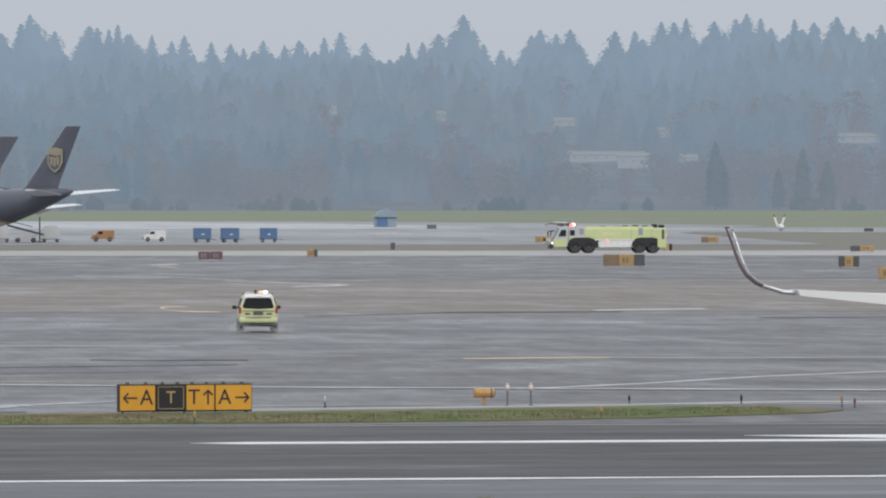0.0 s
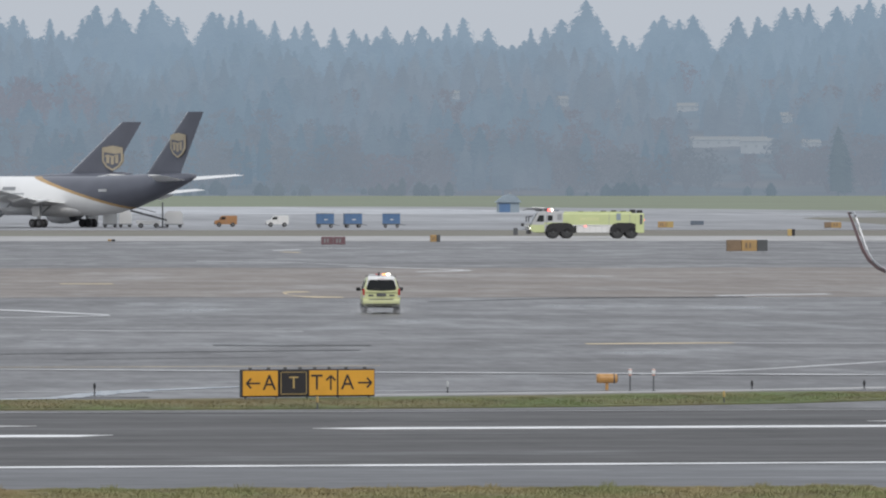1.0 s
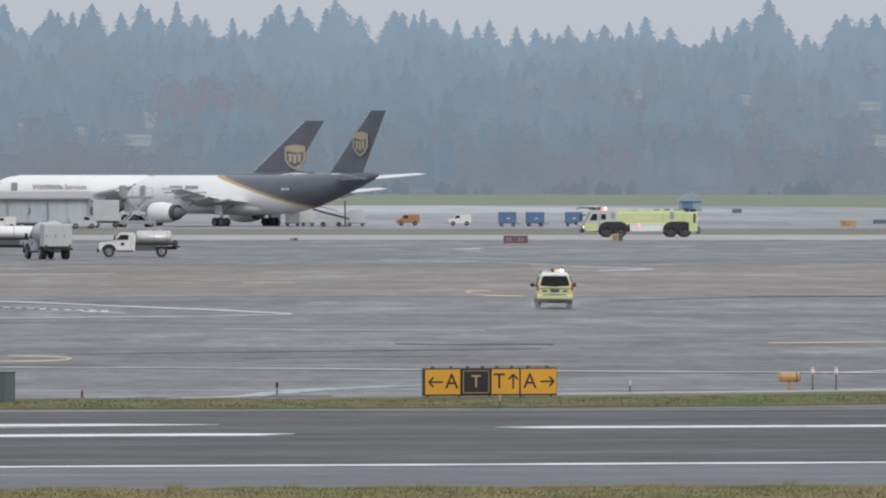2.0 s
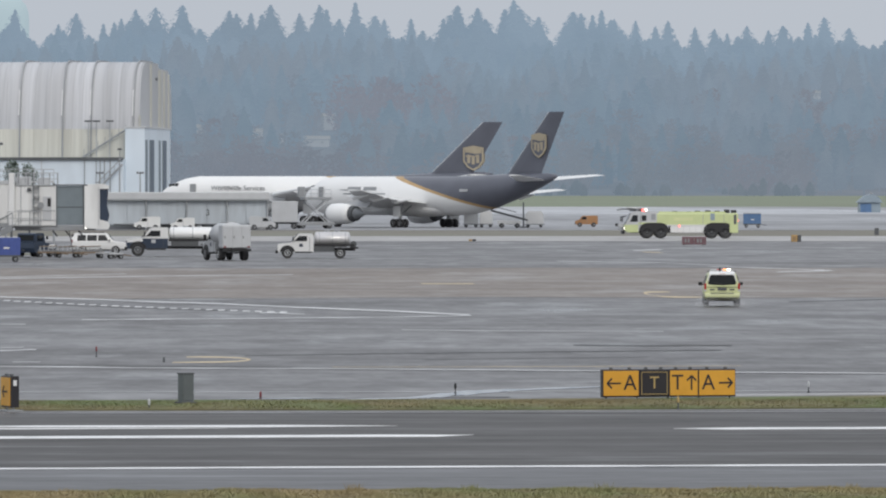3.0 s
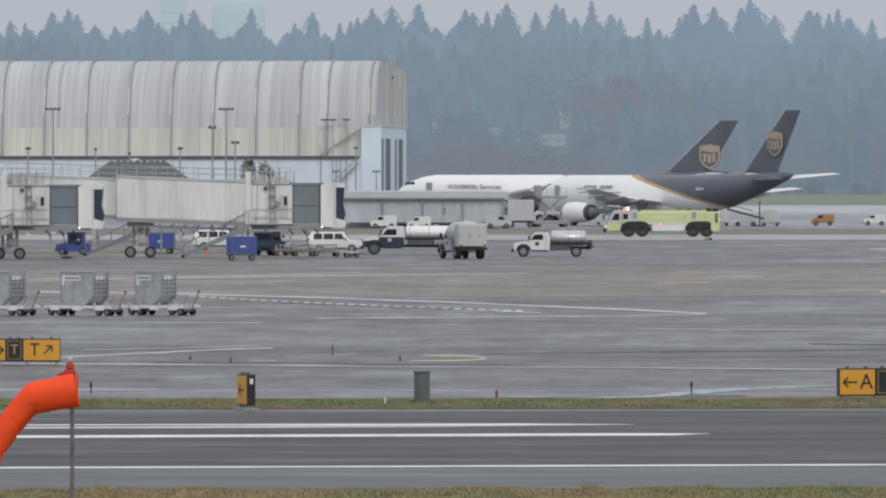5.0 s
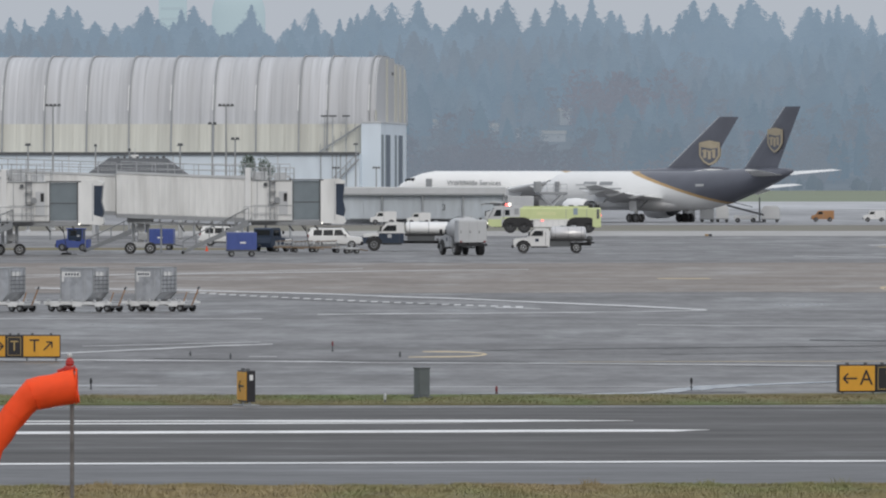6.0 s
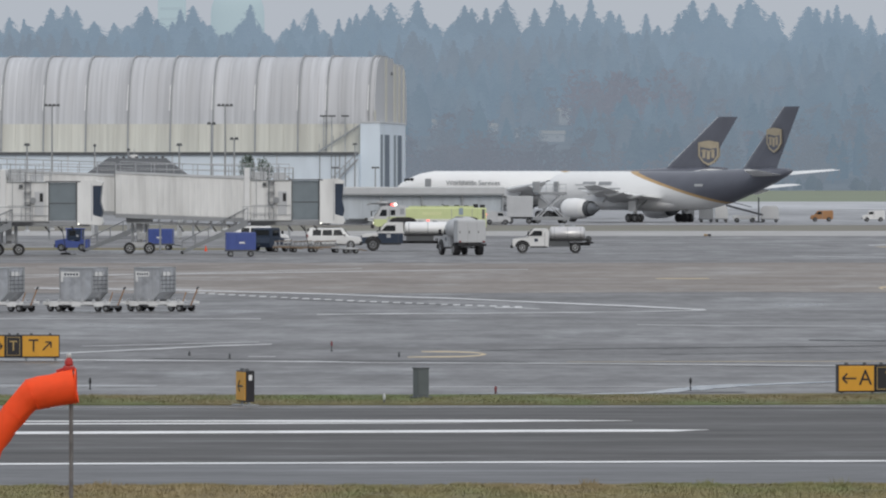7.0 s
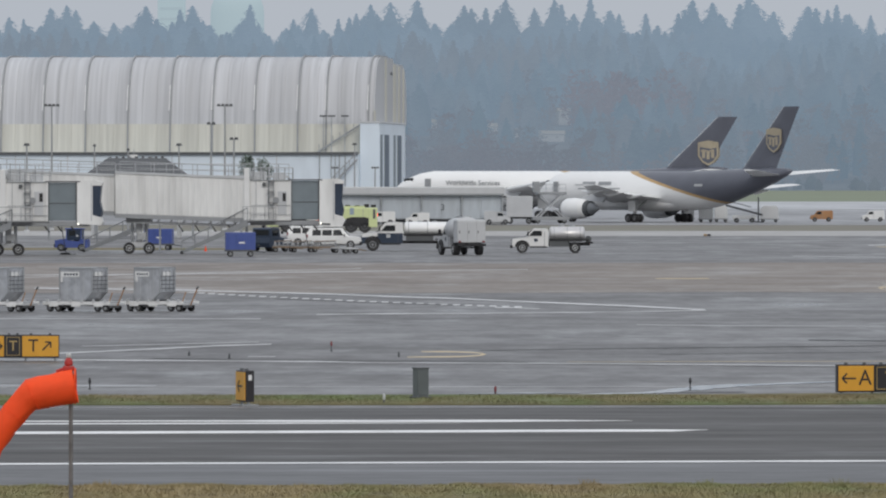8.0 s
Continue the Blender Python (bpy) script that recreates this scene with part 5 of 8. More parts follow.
    part("deck_rail", bx((-1.4, -1.2, 3.0), (7.6, 0.06, 0.22), 0.02), "lime", t)
    for x, y, h in ((5.2, -0.6, 0.3), (4.6, 0.5, 0.35), (5.6, 0.2, 0.22)):
        part("roof_fitting", bx((x, y, 3.15 + h / 2), (0.5, 0.4, h), 0.05), "dark_grey", t)
    mon = part("monitor_arm", rd((4.2, 0.1, 3.3), (6.9, 0.1, 3.42), 0.07), "dark_grey", t, "dark roof monitor boom")
    part("monitor_tip", rd((6.8, 0.1, 3.42), (7.3, 0.1, 3.3), 0.11), "grey", mon)
    part("bumper_deck", bx((6.85, 0, 1.1), (0.7, 2.4, 0.12), 0.03), "grey", t)
    part("hose_cabinet", bx((6.7, -0.8, 1.45), (0.5, 0.7, 0.55), 0.06), "pale_grey", t)
    for x, h in ((0.6, 0.22), (-1.0, 0.18), (-2.0, 0.26), (-3.2, 0.3), (-4.3, 0.26), (-5.4, 0.4), (-6.2, 0.34)):
        part("roof_fitting", bx((x, 0.4, 2.95 + h / 2), (0.6, 1.2, h), 0.05), "black", t)
    wheels = []
    for x in (3.87, 2.27, -3.6, -5.2):
        for s in (-1, 1):
            wheels.append((wheel(t, x, s * 1.22, 0.75, 0.5, "dark_grey"), x, s * 1.22, 0.75))
    return t, wheels


truck, truck_wheels = fire_truck()


def car_body(stations):
    """Rings of a car's shell from tail to nose: x, half widths at sill, belt and roof, heights of sill, belt and roof."""
    rings = []
    for x, ws, wb, wr, zs, zb, zr in stations:
        half = [(ws * 0.85, zs), (ws, zs + 0.1), (wb, zs + (zb - zs) * 0.55), (wb * 0.985, zb), (wr * 1.04, zr - 0.09), (wr * 0.86, zr)]
        rings.append([(x, y, z) for y, z in half] + [(x, -y, z) for y, z in half[::-1]])
    return loft(bmesh.new(), rings)


def suv(m, paint, label, rim="steel", beacon=True):
    """A large estate car: x forward, rear bumper at -2.55."""
    t = thing("suv", m, label, "suv")
    st = [(-2.50, 0.93, 0.98, 0.97, 0.42, 1.10, 1.14), (-2.46, 0.96, 1.0, 0.80, 0.40, 1.12, 1.55), (-2.15, 0.97, 1.0, 0.74, 0.38, 1.14, 1.87), (-1.6, 0.97, 1.0, 0.75, 0.36, 1.14, 1.92),
          (0.2, 0.97, 1.0, 0.75, 0.36, 1.13, 1.92), (0.75, 0.97, 1.0, 0.78, 0.36, 1.12, 1.86), (1.35, 0.97, 1.0, 0.92, 0.36, 1.10, 1.16), (2.2, 0.96, 0.98, 0.88, 0.38, 1.04, 1.08), (2.52, 0.9, 0.92, 0.84, 0.42, 0.9, 0.94)]
    body = part("body", car_body(st), paint, t)
    part("rear_window", slab(bmesh.new(), [(-0.79, 1.30), (-0.72, 1.22), (0, 1.18), (0.72, 1.22), (0.79, 1.30), (0.67, 1.70), (0.58, 1.76), (-0.58, 1.76), (-0.67, 1.70)], -2.50, -2.30, "x"), "glass", body, "dark rear window with rounded corners")
    part("wiper", rd((-2.52, 0.0, 1.22), (-2.50, 0.42, 1.34), 0.012), "black", body)
    part("spoiler", slab(bmesh.new(), [(-2.42, 1.80), (-2.10, 1.93), (-1.9, 1.94), (-2.0, 1.80)], -0.70, 0.70), "white", body, "white roof spoiler")
    part("roof_panel", bx((-0.75, 0, 1.925), (2.6, 1.32, 0.03), 0.01), "white", body, "white roof panel")
    part("brake_lamp", bx((-2.43, 0, 1.81), (0.04, 0.34, 0.035), 0.01), "tail_red" if beacon else "sign_red", body)
    part("window_frame", slab(bmesh.new(), [(-0.86, 1.17), (0.86, 1.17), (0.71, 1.81), (-0.71, 1.81)], -2.47, -2.32, "x"), "white" if beacon else "black", body)
    part("windscreen", slab(bmesh.new(), [(0.86, 1.74), (0.90, 1.76), (1.37, 1.2), (1.30, 1.18)], -0.74, 0.74), "glass", body)
    for s in (-1, 1):
        for a, b in ((-2.0, -1.2), (-1.1, -0.2), (-0.1, 0.85)):
            out = [(a, 1.2), (b, 1.2), (b - 0.28 * (b > 0.5), 1.72), (a + 0.05, 1.72)]
            bm = bmesh.new()
            va = [bm.verts.new((u, s * (1.0 - (v - 1.13) * 0.25), v)) for u, v in out]
            vb = [bm.verts.new((u, s * (0.95 - (v - 1.13) * 0.25), v)) for u, v in out]
            bm.faces.new(va), bm.faces.new(vb)
            for i in range(4):
                bm.faces.new((va[i], va[(i + 1) % 4], vb[(i + 1) % 4], vb[i]))
            part("side_window", bm, "glass", body)
        part("tail_lamp", bx((-2.46, s * 0.93, 1.13), (0.16, 0.12, 0.34), 0.03), "tail_red" if beacon else "sign_red", t, "tall red tail lamp")
        part("reverse_lamp", bx((-2.47, s * 0.93, 0.90), (0.14, 0.11, 0.1), 0.02), "pale_grey", t)
        mr = part("mirror_arm", bx((0.95, s * 1.04, 1.2), (0.1, 0.14, 0.06), 0.02), "black", t)
        part("mirror", bx((0.95, s * 1.13, 1.24), (0.14, 0.22, 0.19), 0.04), "black", mr)
        part("roof_rail", bx((-0.7, s * 0.74, 1.95), (2.4, 0.05, 0.05), 0.015), "black", t)
        part("headlamp", bx((2.5, s * 0.68, 0.82), (0.08, 0.34, 0.18), 0.03), "pale_grey", t)
    part("rear_bumper", bx((-2.52, 0, 0.62), (0.26, 1.94, 0.24), 0.08), paint, t)
    part("bumper_step", bx((-2.56, 0, 0.75), (0.22, 1.3, 0.03), 0.01), "dark_grey", t, "dark bumper step")
    part("valance", bx((-2.45, 0, 0.47), (0.12, 1.7, 0.1), 0.02), "dark_grey", t)
    part("plate_recess", bx((-2.53, 0, 0.98), (0.06, 0.5, 0.16), 0.02), "dark_grey", t)
    part("tailgate_strip", bx((-2.515, 0, 1.14), (0.05, 1.5, 0.06), 0.015), "suv_lime" if beacon else "grey", t)
    part("tailgate_bar", bx((-2.52, 0.55, 0.95), (0.03, 0.26, 0.08), 0.01), "dark_grey", t)
    part("tailgate_bar", bx((-2.52, -0.55, 0.95), (0.03, 0.26, 0.08), 0.01), "dark_grey", t)
    part("front_bumper", bx((2.5, 0, 0.55), (0.26, 1.8, 0.26), 0.06), "dark_grey", t)
    part("underbody", bx((0, 0, 0.4), (4.6, 1.5, 0.2), 0.04), "black", t)
    if beacon:
        lb = part("light_bar", bx((-0.2, 0, 2.0), (0.4, 1.2, 0.08), 0.03), "pale_grey", t, "white roof light bar")
        part("beacon", bx((-0.3, -0.42, 2.03), (0.22, 0.2, 0.11), 0.03), "light_white", lb, "lit white beacon")
        part("beacon", bx((-0.3, -0.2, 2.03), (0.22, 0.2, 0.10), 0.03), "light_orange", lb, "lit orange beacon")
        part("beacon", bx((-0.3, 0.12, 2.02), (0.2, 0.3, 0.08), 0.03), "red", lb, "red beacon lens")
        part("aerial", rd((-1.2, 0.1, 1.92), (-1.2, 0.1, 2.15), 0.05), "black", t)
    ws = []
    for x in (1.5, -1.5):
        for s in (-1, 1):
            ws.append((wheel(t, x, s * 0.86, 0.39, 0.27, rim), x, s * 0.86, 0.39))
    return t, ws


chief, chief_wheels = suv(pose(26.04, 410, 0.035, 0, 0, 88) @ Matrix.Scale(0.95, 4), "suv_lime", "pale lime-yellow emergency suv driving away over wet asphalt, roof beacons lit")



def road_spray(parent, count=17000):
    """Fine droplets thrown up behind the rear wheels, which travel with the car."""
    r = random.Random(17)
    vs, fs = [], []
    for k in range(count):
        back = r.random() ** 1.6
        side = r.choice((-0.86, 0.86)) * (1 + 0.25 * back) + r.gauss(0, 0.22 + 0.5 * back)
        p = Vector((-1.7 - 3.6 * back, side, 0.02 + abs(r.gauss(0, 0.2 + 0.26 * back))))
        size = r.uniform(0.006, 0.013)
        e = [Vector((r.uniform(-1, 1), r.uniform(-1, 1), r.uniform(-1, 1))).normalized() * size for _ in range(3)]
        n = len(vs)
        vs.extend(tuple(p + q) for q in e)
        fs.append((n, n + 1, n + 2))
    me = bpy.data.meshes.new("road_spray")
    me.from_pydata(vs, [], fs)
    me.materials.append(M["spray"])
    ob = tagged(new("road_spray", me), "fine white spray thrown up by the wheels", kind="stuff")
    ob.parent = parent


road_spray(chief)

# ---- airfield signs and lights ----
def arrow(m, size, mat, parent, turn):
    """A thick arrow in m's x-y plane, pointing along x before the turn."""
    bm = bmesh.new()
    w = size * 0.12
    box(bm, (0, 0, 0), (size, w, 0.012))
    for s in (-1, 1):
        box(bm, (size * 0.5 - size * 0.15, s * size * 0.17, 0), (size * 0.5, w, 0.013), 0, Matrix.Rotation(-s * 0.8, 4, 'Z'))
    bm.transform(m @ Matrix.Rotation(turn, 4, 'Z'))
    return part("arrow", bm, mat, parent)


def taxi_sign(name, m, panels, h, label, group="taxiway guidance signs", lamps=True):
    """Panels: width, 'yellow' or 'black', text, then arrow's turn and place or None. Faces -y, starts at x = 0."""
    t = thing(name, m, label, "airfield sign", group)
    W = sum(p[0] for p in panels)
    case = part("case", bx((W / 2, 0.13, 0.12 + h / 2), (W, 0.26, h), 0.02), "sign_black", t, "black sign housing")
    x = 0.0
    for w, col, text, letter_x, turn, arrow_x in panels:
        mat = "sign_yellow" if col == "yellow" else "sign_black"
        ink = "sign_black" if col == "yellow" else "paint_yellow"
        p = part("panel", bx((x + w / 2, -0.008, 0.12 + h / 2), (w - 0.05, 0.03, h - 0.09), 0.008), mat, t, "amber sign panel" if col == "yellow" else "black sign panel with pale border")
        face = pose(x + w / 2, -0.028, 0.12 + h / 2, 90, 0, 0)
        if col == "black":
            for sx, sz, cx, cz in ((w - 0.14, 0.018, 0, h / 2 - 0.09), (w - 0.14, 0.018, 0, 0.09 - h / 2), (0.018, h - 0.18, -(w / 2 - 0.07), 0), (0.018, h - 0.18, w / 2 - 0.07, 0)):
                part("border", bx((x + w / 2 + cx, -0.028, 0.12 + h / 2 + cz), (sx, 0.012, sz)), "paint_yellow", p)
        if text:
            lettering("letter", text, h * (0.78 if col == "yellow" else 0.62), ink, p, face @ pose(letter_x, 0, 0), 0.006, 0.95)
        if turn is not None:
            arrow(face @ pose(arrow_x, 0, 0), h * 0.5, ink, p, turn)
        if lamps:
            for k in (0.25, 0.75):
                part("clip", bx((x + w * k, 0.1, 0.12 + h + 0.025), (0.09, 0.1, 0.06), 0.01), "dark_grey", case)
        x += w
    for k in range(max(2, int(W / 0.7))):
        xx = 0.15 + (W - 0.3) * k / (max(2, int(W / 0.7)) - 1)
        part("leg", rd((xx, 0.13, 0), (xx, 0.13, 0.14), 0.035), "steel", t)
    return t


taxi_sign("taxiway_sign", pose(11.86, 253.8, 0.0, 0, 0, 14), [(1.15, "yellow", "A", 0.28, math.pi, -0.22), (0.94, "black", "T", 0, None, 0), (0.92, "yellow", "T", -0.2, math.pi / 2, 0.24), (1.18, "yellow", "A", -0.28, 0, 0.26)],
          0.84, "amber and black taxiway sign with letters and arrows on grass")
taxi_sign("taxiway_sign", pose(-17.1, 301, 0.03, 0, 0, 0), [(1.5, "yellow", "", 0, 0.0, 0.45), (0.6, "black", "T", 0, None, 0), (1.34, "yellow", "T", -0.25, math.pi / 4, 0.22)], 0.82,
          "amber and black taxiway sign lettered T with slanting arrow")
sg = taxi_sign("taxiway_sign", pose(-5.93, 242.6, 0.03, 0, 0, -72), [(0.95, "yellow", "", 0, math.pi, 0)], 0.9, "amber taxiway sign seen nearly edge-on, dark back")
part("base_slab", bx((0.47, 0.13, 0.02), (1.1, 0.5, 0.05), 0.01), "grey", sg)
part("inspection_label", bx((0.962, 0.13, 0.82), (0.02, 0.1, 0.16), 0.005), "white", sg)

t = thing("equipment_cabinet", pose(-0.65, 249.2, 0.07, 0, 0, 24), "grey metal airfield cabinet standing on the grass", "cabinet")
cb = part("body", bx((0, 0, 0.45), (0.36, 0.36, 0.84), 0.015), "cabinet_grey", t)
part("door", bx((-0.02, -0.19, 0.46), (0.28, 0.02, 0.74), 0.008), "cabinet_grey", cb)
part("lid", bx((0, 0, 0.885), (0.4, 0.4, 0.04), 0.01), "dark_grey", cb)
part("base_slab", bx((0, 0, 0.02), (0.5, 0.5, 0.06), 0.01), "dark_grey", t)

t = thing("approach_light", pose(23.9, 265.2, -0.03, 0, 0, 0), "coppery orange barrel-shaped airfield light unit on a short post", "airfield light")
bm = loft(bmesh.new(), [circle((x, 0, 0.44), r, 16) for x, r in ((-0.33, 0.09), (-0.32, 0.14), (-0.2, 0.15), (0.2, 0.15), (0.32, 0.14), (0.33, 0.09))])
b_ = part("barrel", bm, "copper", t, smooth=True)
for x in (-0.22, 0.0, 0.22):
    part("hoop", loft(bmesh.new(), [circle((x - 0.02, 0, 0.44), 0.148, 16), circle((x - 0.02, 0, 0.44), 0.16, 16), circle((x + 0.02, 0, 0.44), 0.16, 16), circle((x + 0.02, 0, 0.44), 0.148, 16)]), "dark_grey" if x > 0.1 else "copper", b_)
part("end_glass", rd((0.325, 0, 0.44), (0.345, 0, 0.44), 0.1, 0.1, 14), "dark_grey", b_)
part("post", rd((0, 0, 0), (0, 0, 0.3), 0.05), "copper", t)
part("flange", rd((0, 0, 0), (0, 0, 0.05), 0.16, 0.16, 12), "sign_yellow", t)


def stake_light(x, y, h, head, group, label, wide=0.042, z=0.03):
    t = thing("edge_light", pose(x, y, z), label, "airfield light", group)
    part("stem", rd((0, 0, 0), (0, 0, h - 0.08), 0.022), "dark_grey" if head != "sign_yellow" else "paint_yellow", t)
    part("lamp_head", loft(bmesh.new(), [circle((0, 0, h + dz), r, 10, "z") for dz, r in ((-0.1, wide * 0.7), (-0.06, wide), (0.02, wide), (0.07, wide * 0.6), (0.09, 0.01))]), head, t)
    part("collar", rd((0, 0, 0), (0, 0, 0.03), wide * 1.1, wide * 1.1, 10), "dark_grey", t)
    return t


for x in (24.56, 25.3):
    s_ = stake_light(x, 264.4, 0.62, "white", "light stakes by the barrel light", "thin grey light stake with white head and reddish rim", 0.06)
    part("rim", rd((0, 0, 0.655), (0, 0, 0.69), 0.066, 0.05, 12), "lamp_pink", s_, "reddish rim")
    part("socket", rd((0, 0, 0.48), (0, 0, 0.53), 0.05, 0.05, 10), "lamp_pink", s_)
for x, y, h, hd in ((-4.19, 318, 0.3, "sign_red"), (-10.9, 261, 0.27, "black"), (7.69, 262.6, 0.24, "black"), (-1.7, 244.3, 0.22, "pale_grey"), (34.75, 261.4, 0.3, "tug_orange"), (35.1, 261.0, 0.22, "sign_red"),
                   (18.7, 262.8, 0.28, "pale_grey"), (25.9, 248.8, 0.3, "paint_yellow"), (28.6, 266.2, 0.2, "black"), (13.57, 243.7, 0.3, "paint_yellow"), (-7.7, 305, 0.11, "dark_grey"), (-9.3, 310, 0.09, "dark_grey"),
                   (-1.6, 308, 0.11, "dark_grey"), (1.6, 257, 0.12, "sign_red"), (32.2, 266.4, 0.2, "black")):
    stake_light(x, y, h, hd, "taxiway edge lights", "small taxiway edge light on a short stem", 0.04)


def low_board(x, y, w, h, mats, turn, label, group="far guidance signs"):
    """A far guidance board on legs; mats: (share of the width, material)."""
    t = thing("guidance_board", pose(x, y, 0.08, 0, 0, turn), label, "airfield sign", group)
    u = -w / 2
    for share, mm in mats:
        p = part("panel", bx((u + w * share / 2, 0, 0.12 + h / 2), (w * share - 0.03, 0.35, h), 0.04), mm, t)
        if mm in ("board_amber", "maroon"):
            for k in (0.3, 0.55):
                part("legend_bar", bx((u + w * share * k, -0.18, 0.12 + h / 2), (w * share * 0.14, 0.02, h * 0.5), 0.005), "faded_brown" if mm == "board_amber" else "dull_steel", p)
        u += w * share
    for k in (-0.4, 0.4):
        part("leg", rd((w * k, 0, 0), (w * k, 0, 0.15), 0.05), "steel", t)
    return t


low_board(49.6, 861.6, 2.5, 0.8, ((0.5, "maroon"), (0.5, "maroon")), 0, "dark red runway holding board")
# Black panels out here take dark grey, which stands for haze.
low_board(62.7, 900, 1.1, 0.75, ((0.62, "board_amber"), (0.38, "dark_grey")), 12, "amber board with a black side")
low_board(83.0, 777, 3.9, 1.05, ((0.36, "faded_brown"), (0.38, "board_amber"), (0.26, "dark_grey")), 8, "broad weathered amber board with black end")
low_board(102.6, 767, 1.9, 0.95, ((0.28, "dark_grey"), (0.44, "board_amber"), (0.28, "dark_grey")), 0, "amber board between dark side panels")
low_board(90.6, 654, 1.6, 0.9, ((1.0, "board_amber"),), 0, "single amber guidance board on short legs")
low_board(132.8, 981, 2.8, 0.65, ((0.4, "dark_grey"), (0.6, "board_amber")), 0, "low black and amber board")
low_board(209, 1535, 1.7, 0.6, ((1.0, "dark_grey"),), 0, "small dark board in the grass")
low_board(137, 1170, 2.4, 0.8, ((0.4, "faded_brown"), (0.6, "board_amber")), 0, "faded brown and amber board in the grass")
low_board(114.6, 1180, 2.2, 0.85, ((0.55, "board_amber"), (0.45, "paint_yellow")), 0, "faded amber board in the grass")
low_board(126.5, 1254, 2.0, 0.6, ((1.0, "slate"),), 0, "small dark blue board in the grass")
low_board(111.9, 998, 0.9, 0.8, ((0.6, "paint_yellow"), (0.4, "sign_black")), 0, "small pale amber marker board")
low_board(80.5, 1016, 0.55, 0.85, ((1.0, "dark_grey"),), 0, "small black marker post")
low_board(140.3, 1673, 1.9, 0.8, ((1.0, "slate"),), 0, "small dark blue board far across the field")
low_board(28.5, 911, 0.8, 0.22, ((0.5, "board_amber"), (0.5, "sign_black")), 0, "small dark marker on the pavement")


# ---- windsock ----
def windsock():
    t = thing("windsock", pose(-5.06, 115, 0.05), "bright orange windsock drooping from a grey pole", "windsock")
    part("pole", rd((0, 0, 0), (0, 0, 3.95), 0.032, 0.028, 10), "pole_grey", t)
    part("pole_base", bx((0, 0, 0.03), (0.3, 0.3, 0.06), 0.01), "steel", t)
    # cloth tube: mouth at the pole, first length held level, then folding down
    spine = [(0.06, 3.705), (-0.1, 3.675), (-0.25, 3.645), (-0.4, 3.615), (-0.52, 3.58), (-0.60, 3.52), (-0.68, 3.44), (-0.78, 3.32), (-0.88, 3.19), (-0.98, 3.04), (-1.07, 2.87), (-1.15, 2.7), (-1.22, 2.5), (-1.28, 2.3)]
    rad = [0.235, 0.233, 0.228, 0.224, 0.222, 0.192, 0.174, 0.178, 0.17, 0.165, 0.155, 0.15, 0.14, 0.12]
    rings = []
    for i, ((x, z), r) in enumerate(zip(spine, rad)):
        a = spine[max(0, i - 1)]
        b = spine[min(len(spine) - 1, i + 1)]
        d = Vector((b[0] - a[0], 0, b[1] - a[1])).normalized()
        up = Vector((0, 1, 0)).cross(d)
        ring = []
        for k in range(26):
            an = math.tau * k / 26
            wob = 1 + (0.06 + 0.016 * i) * noise.noise((k * 0.55, i * 0.75, 2)) * (1 if i > 1 else 0)
            p = Vector((x, 0, z)) + (Vector((0, 1, 0)) * math.cos(an) + up * math.sin(an)) * r * wob
            ring.append(tuple(p))
        rings.append(ring)
    sock = part("sock", loft(bmesh.new(), rings, cap=False), "orange", t, "orange cloth tube", smooth=True)
    bm = bmesh.new()
    prev = None
    for k in range(21):
        an = math.tau * k / 20
        p = Vector((0.06, 0.235 * math.cos(an), 3.70 + 0.235 * math.sin(an)))
        if prev is not None:
            rod(bm, prev, p, 0.012, None, 6)
        prev = p
    part("hoop", bm, "orange", t, "cloth-bound mouth hoop")
    for i in (4, 7):
        bm = bmesh.new()
        for a, b in zip(rings[i], rings[i][1:] + rings[i][:1]):
            rod(bm, a, b, 0.007, None, 5)
        part("seam", bm, "orange", sock)
    part("lamp_bracket", bx((-0.03, 0, 3.94), (0.16, 0.09, 0.08), 0.02), "red", t)
    part("obstruction_lamp", loft(bmesh.new(), [circle((-0.03, 0, z), r, 12, "z") for z, r in ((3.97, 0.045), (4.0, 0.06), (4.05, 0.055), (4.08, 0.03), (4.085, 0.02))]), "red", t, "red obstruction lamp")
    part("lamp_cap", loft(bmesh.new(), [circle((-0.03, 0, z), r, 10, "z") for z, r in ((4.08, 0.02), (4.1, 0.035), (4.13, 0.035), (4.16, 0.015))]), "pale_grey", t, "pale lamp cap")
    part("brace", rd((-0.2, 0, 3.9), (-0.02, 0, 3.97), 0.02), "red", t)
    part("swivel", rd((0, 0, 3.9), (0, 0, 3.98), 0.045), "dull_steel", t)


windsock()


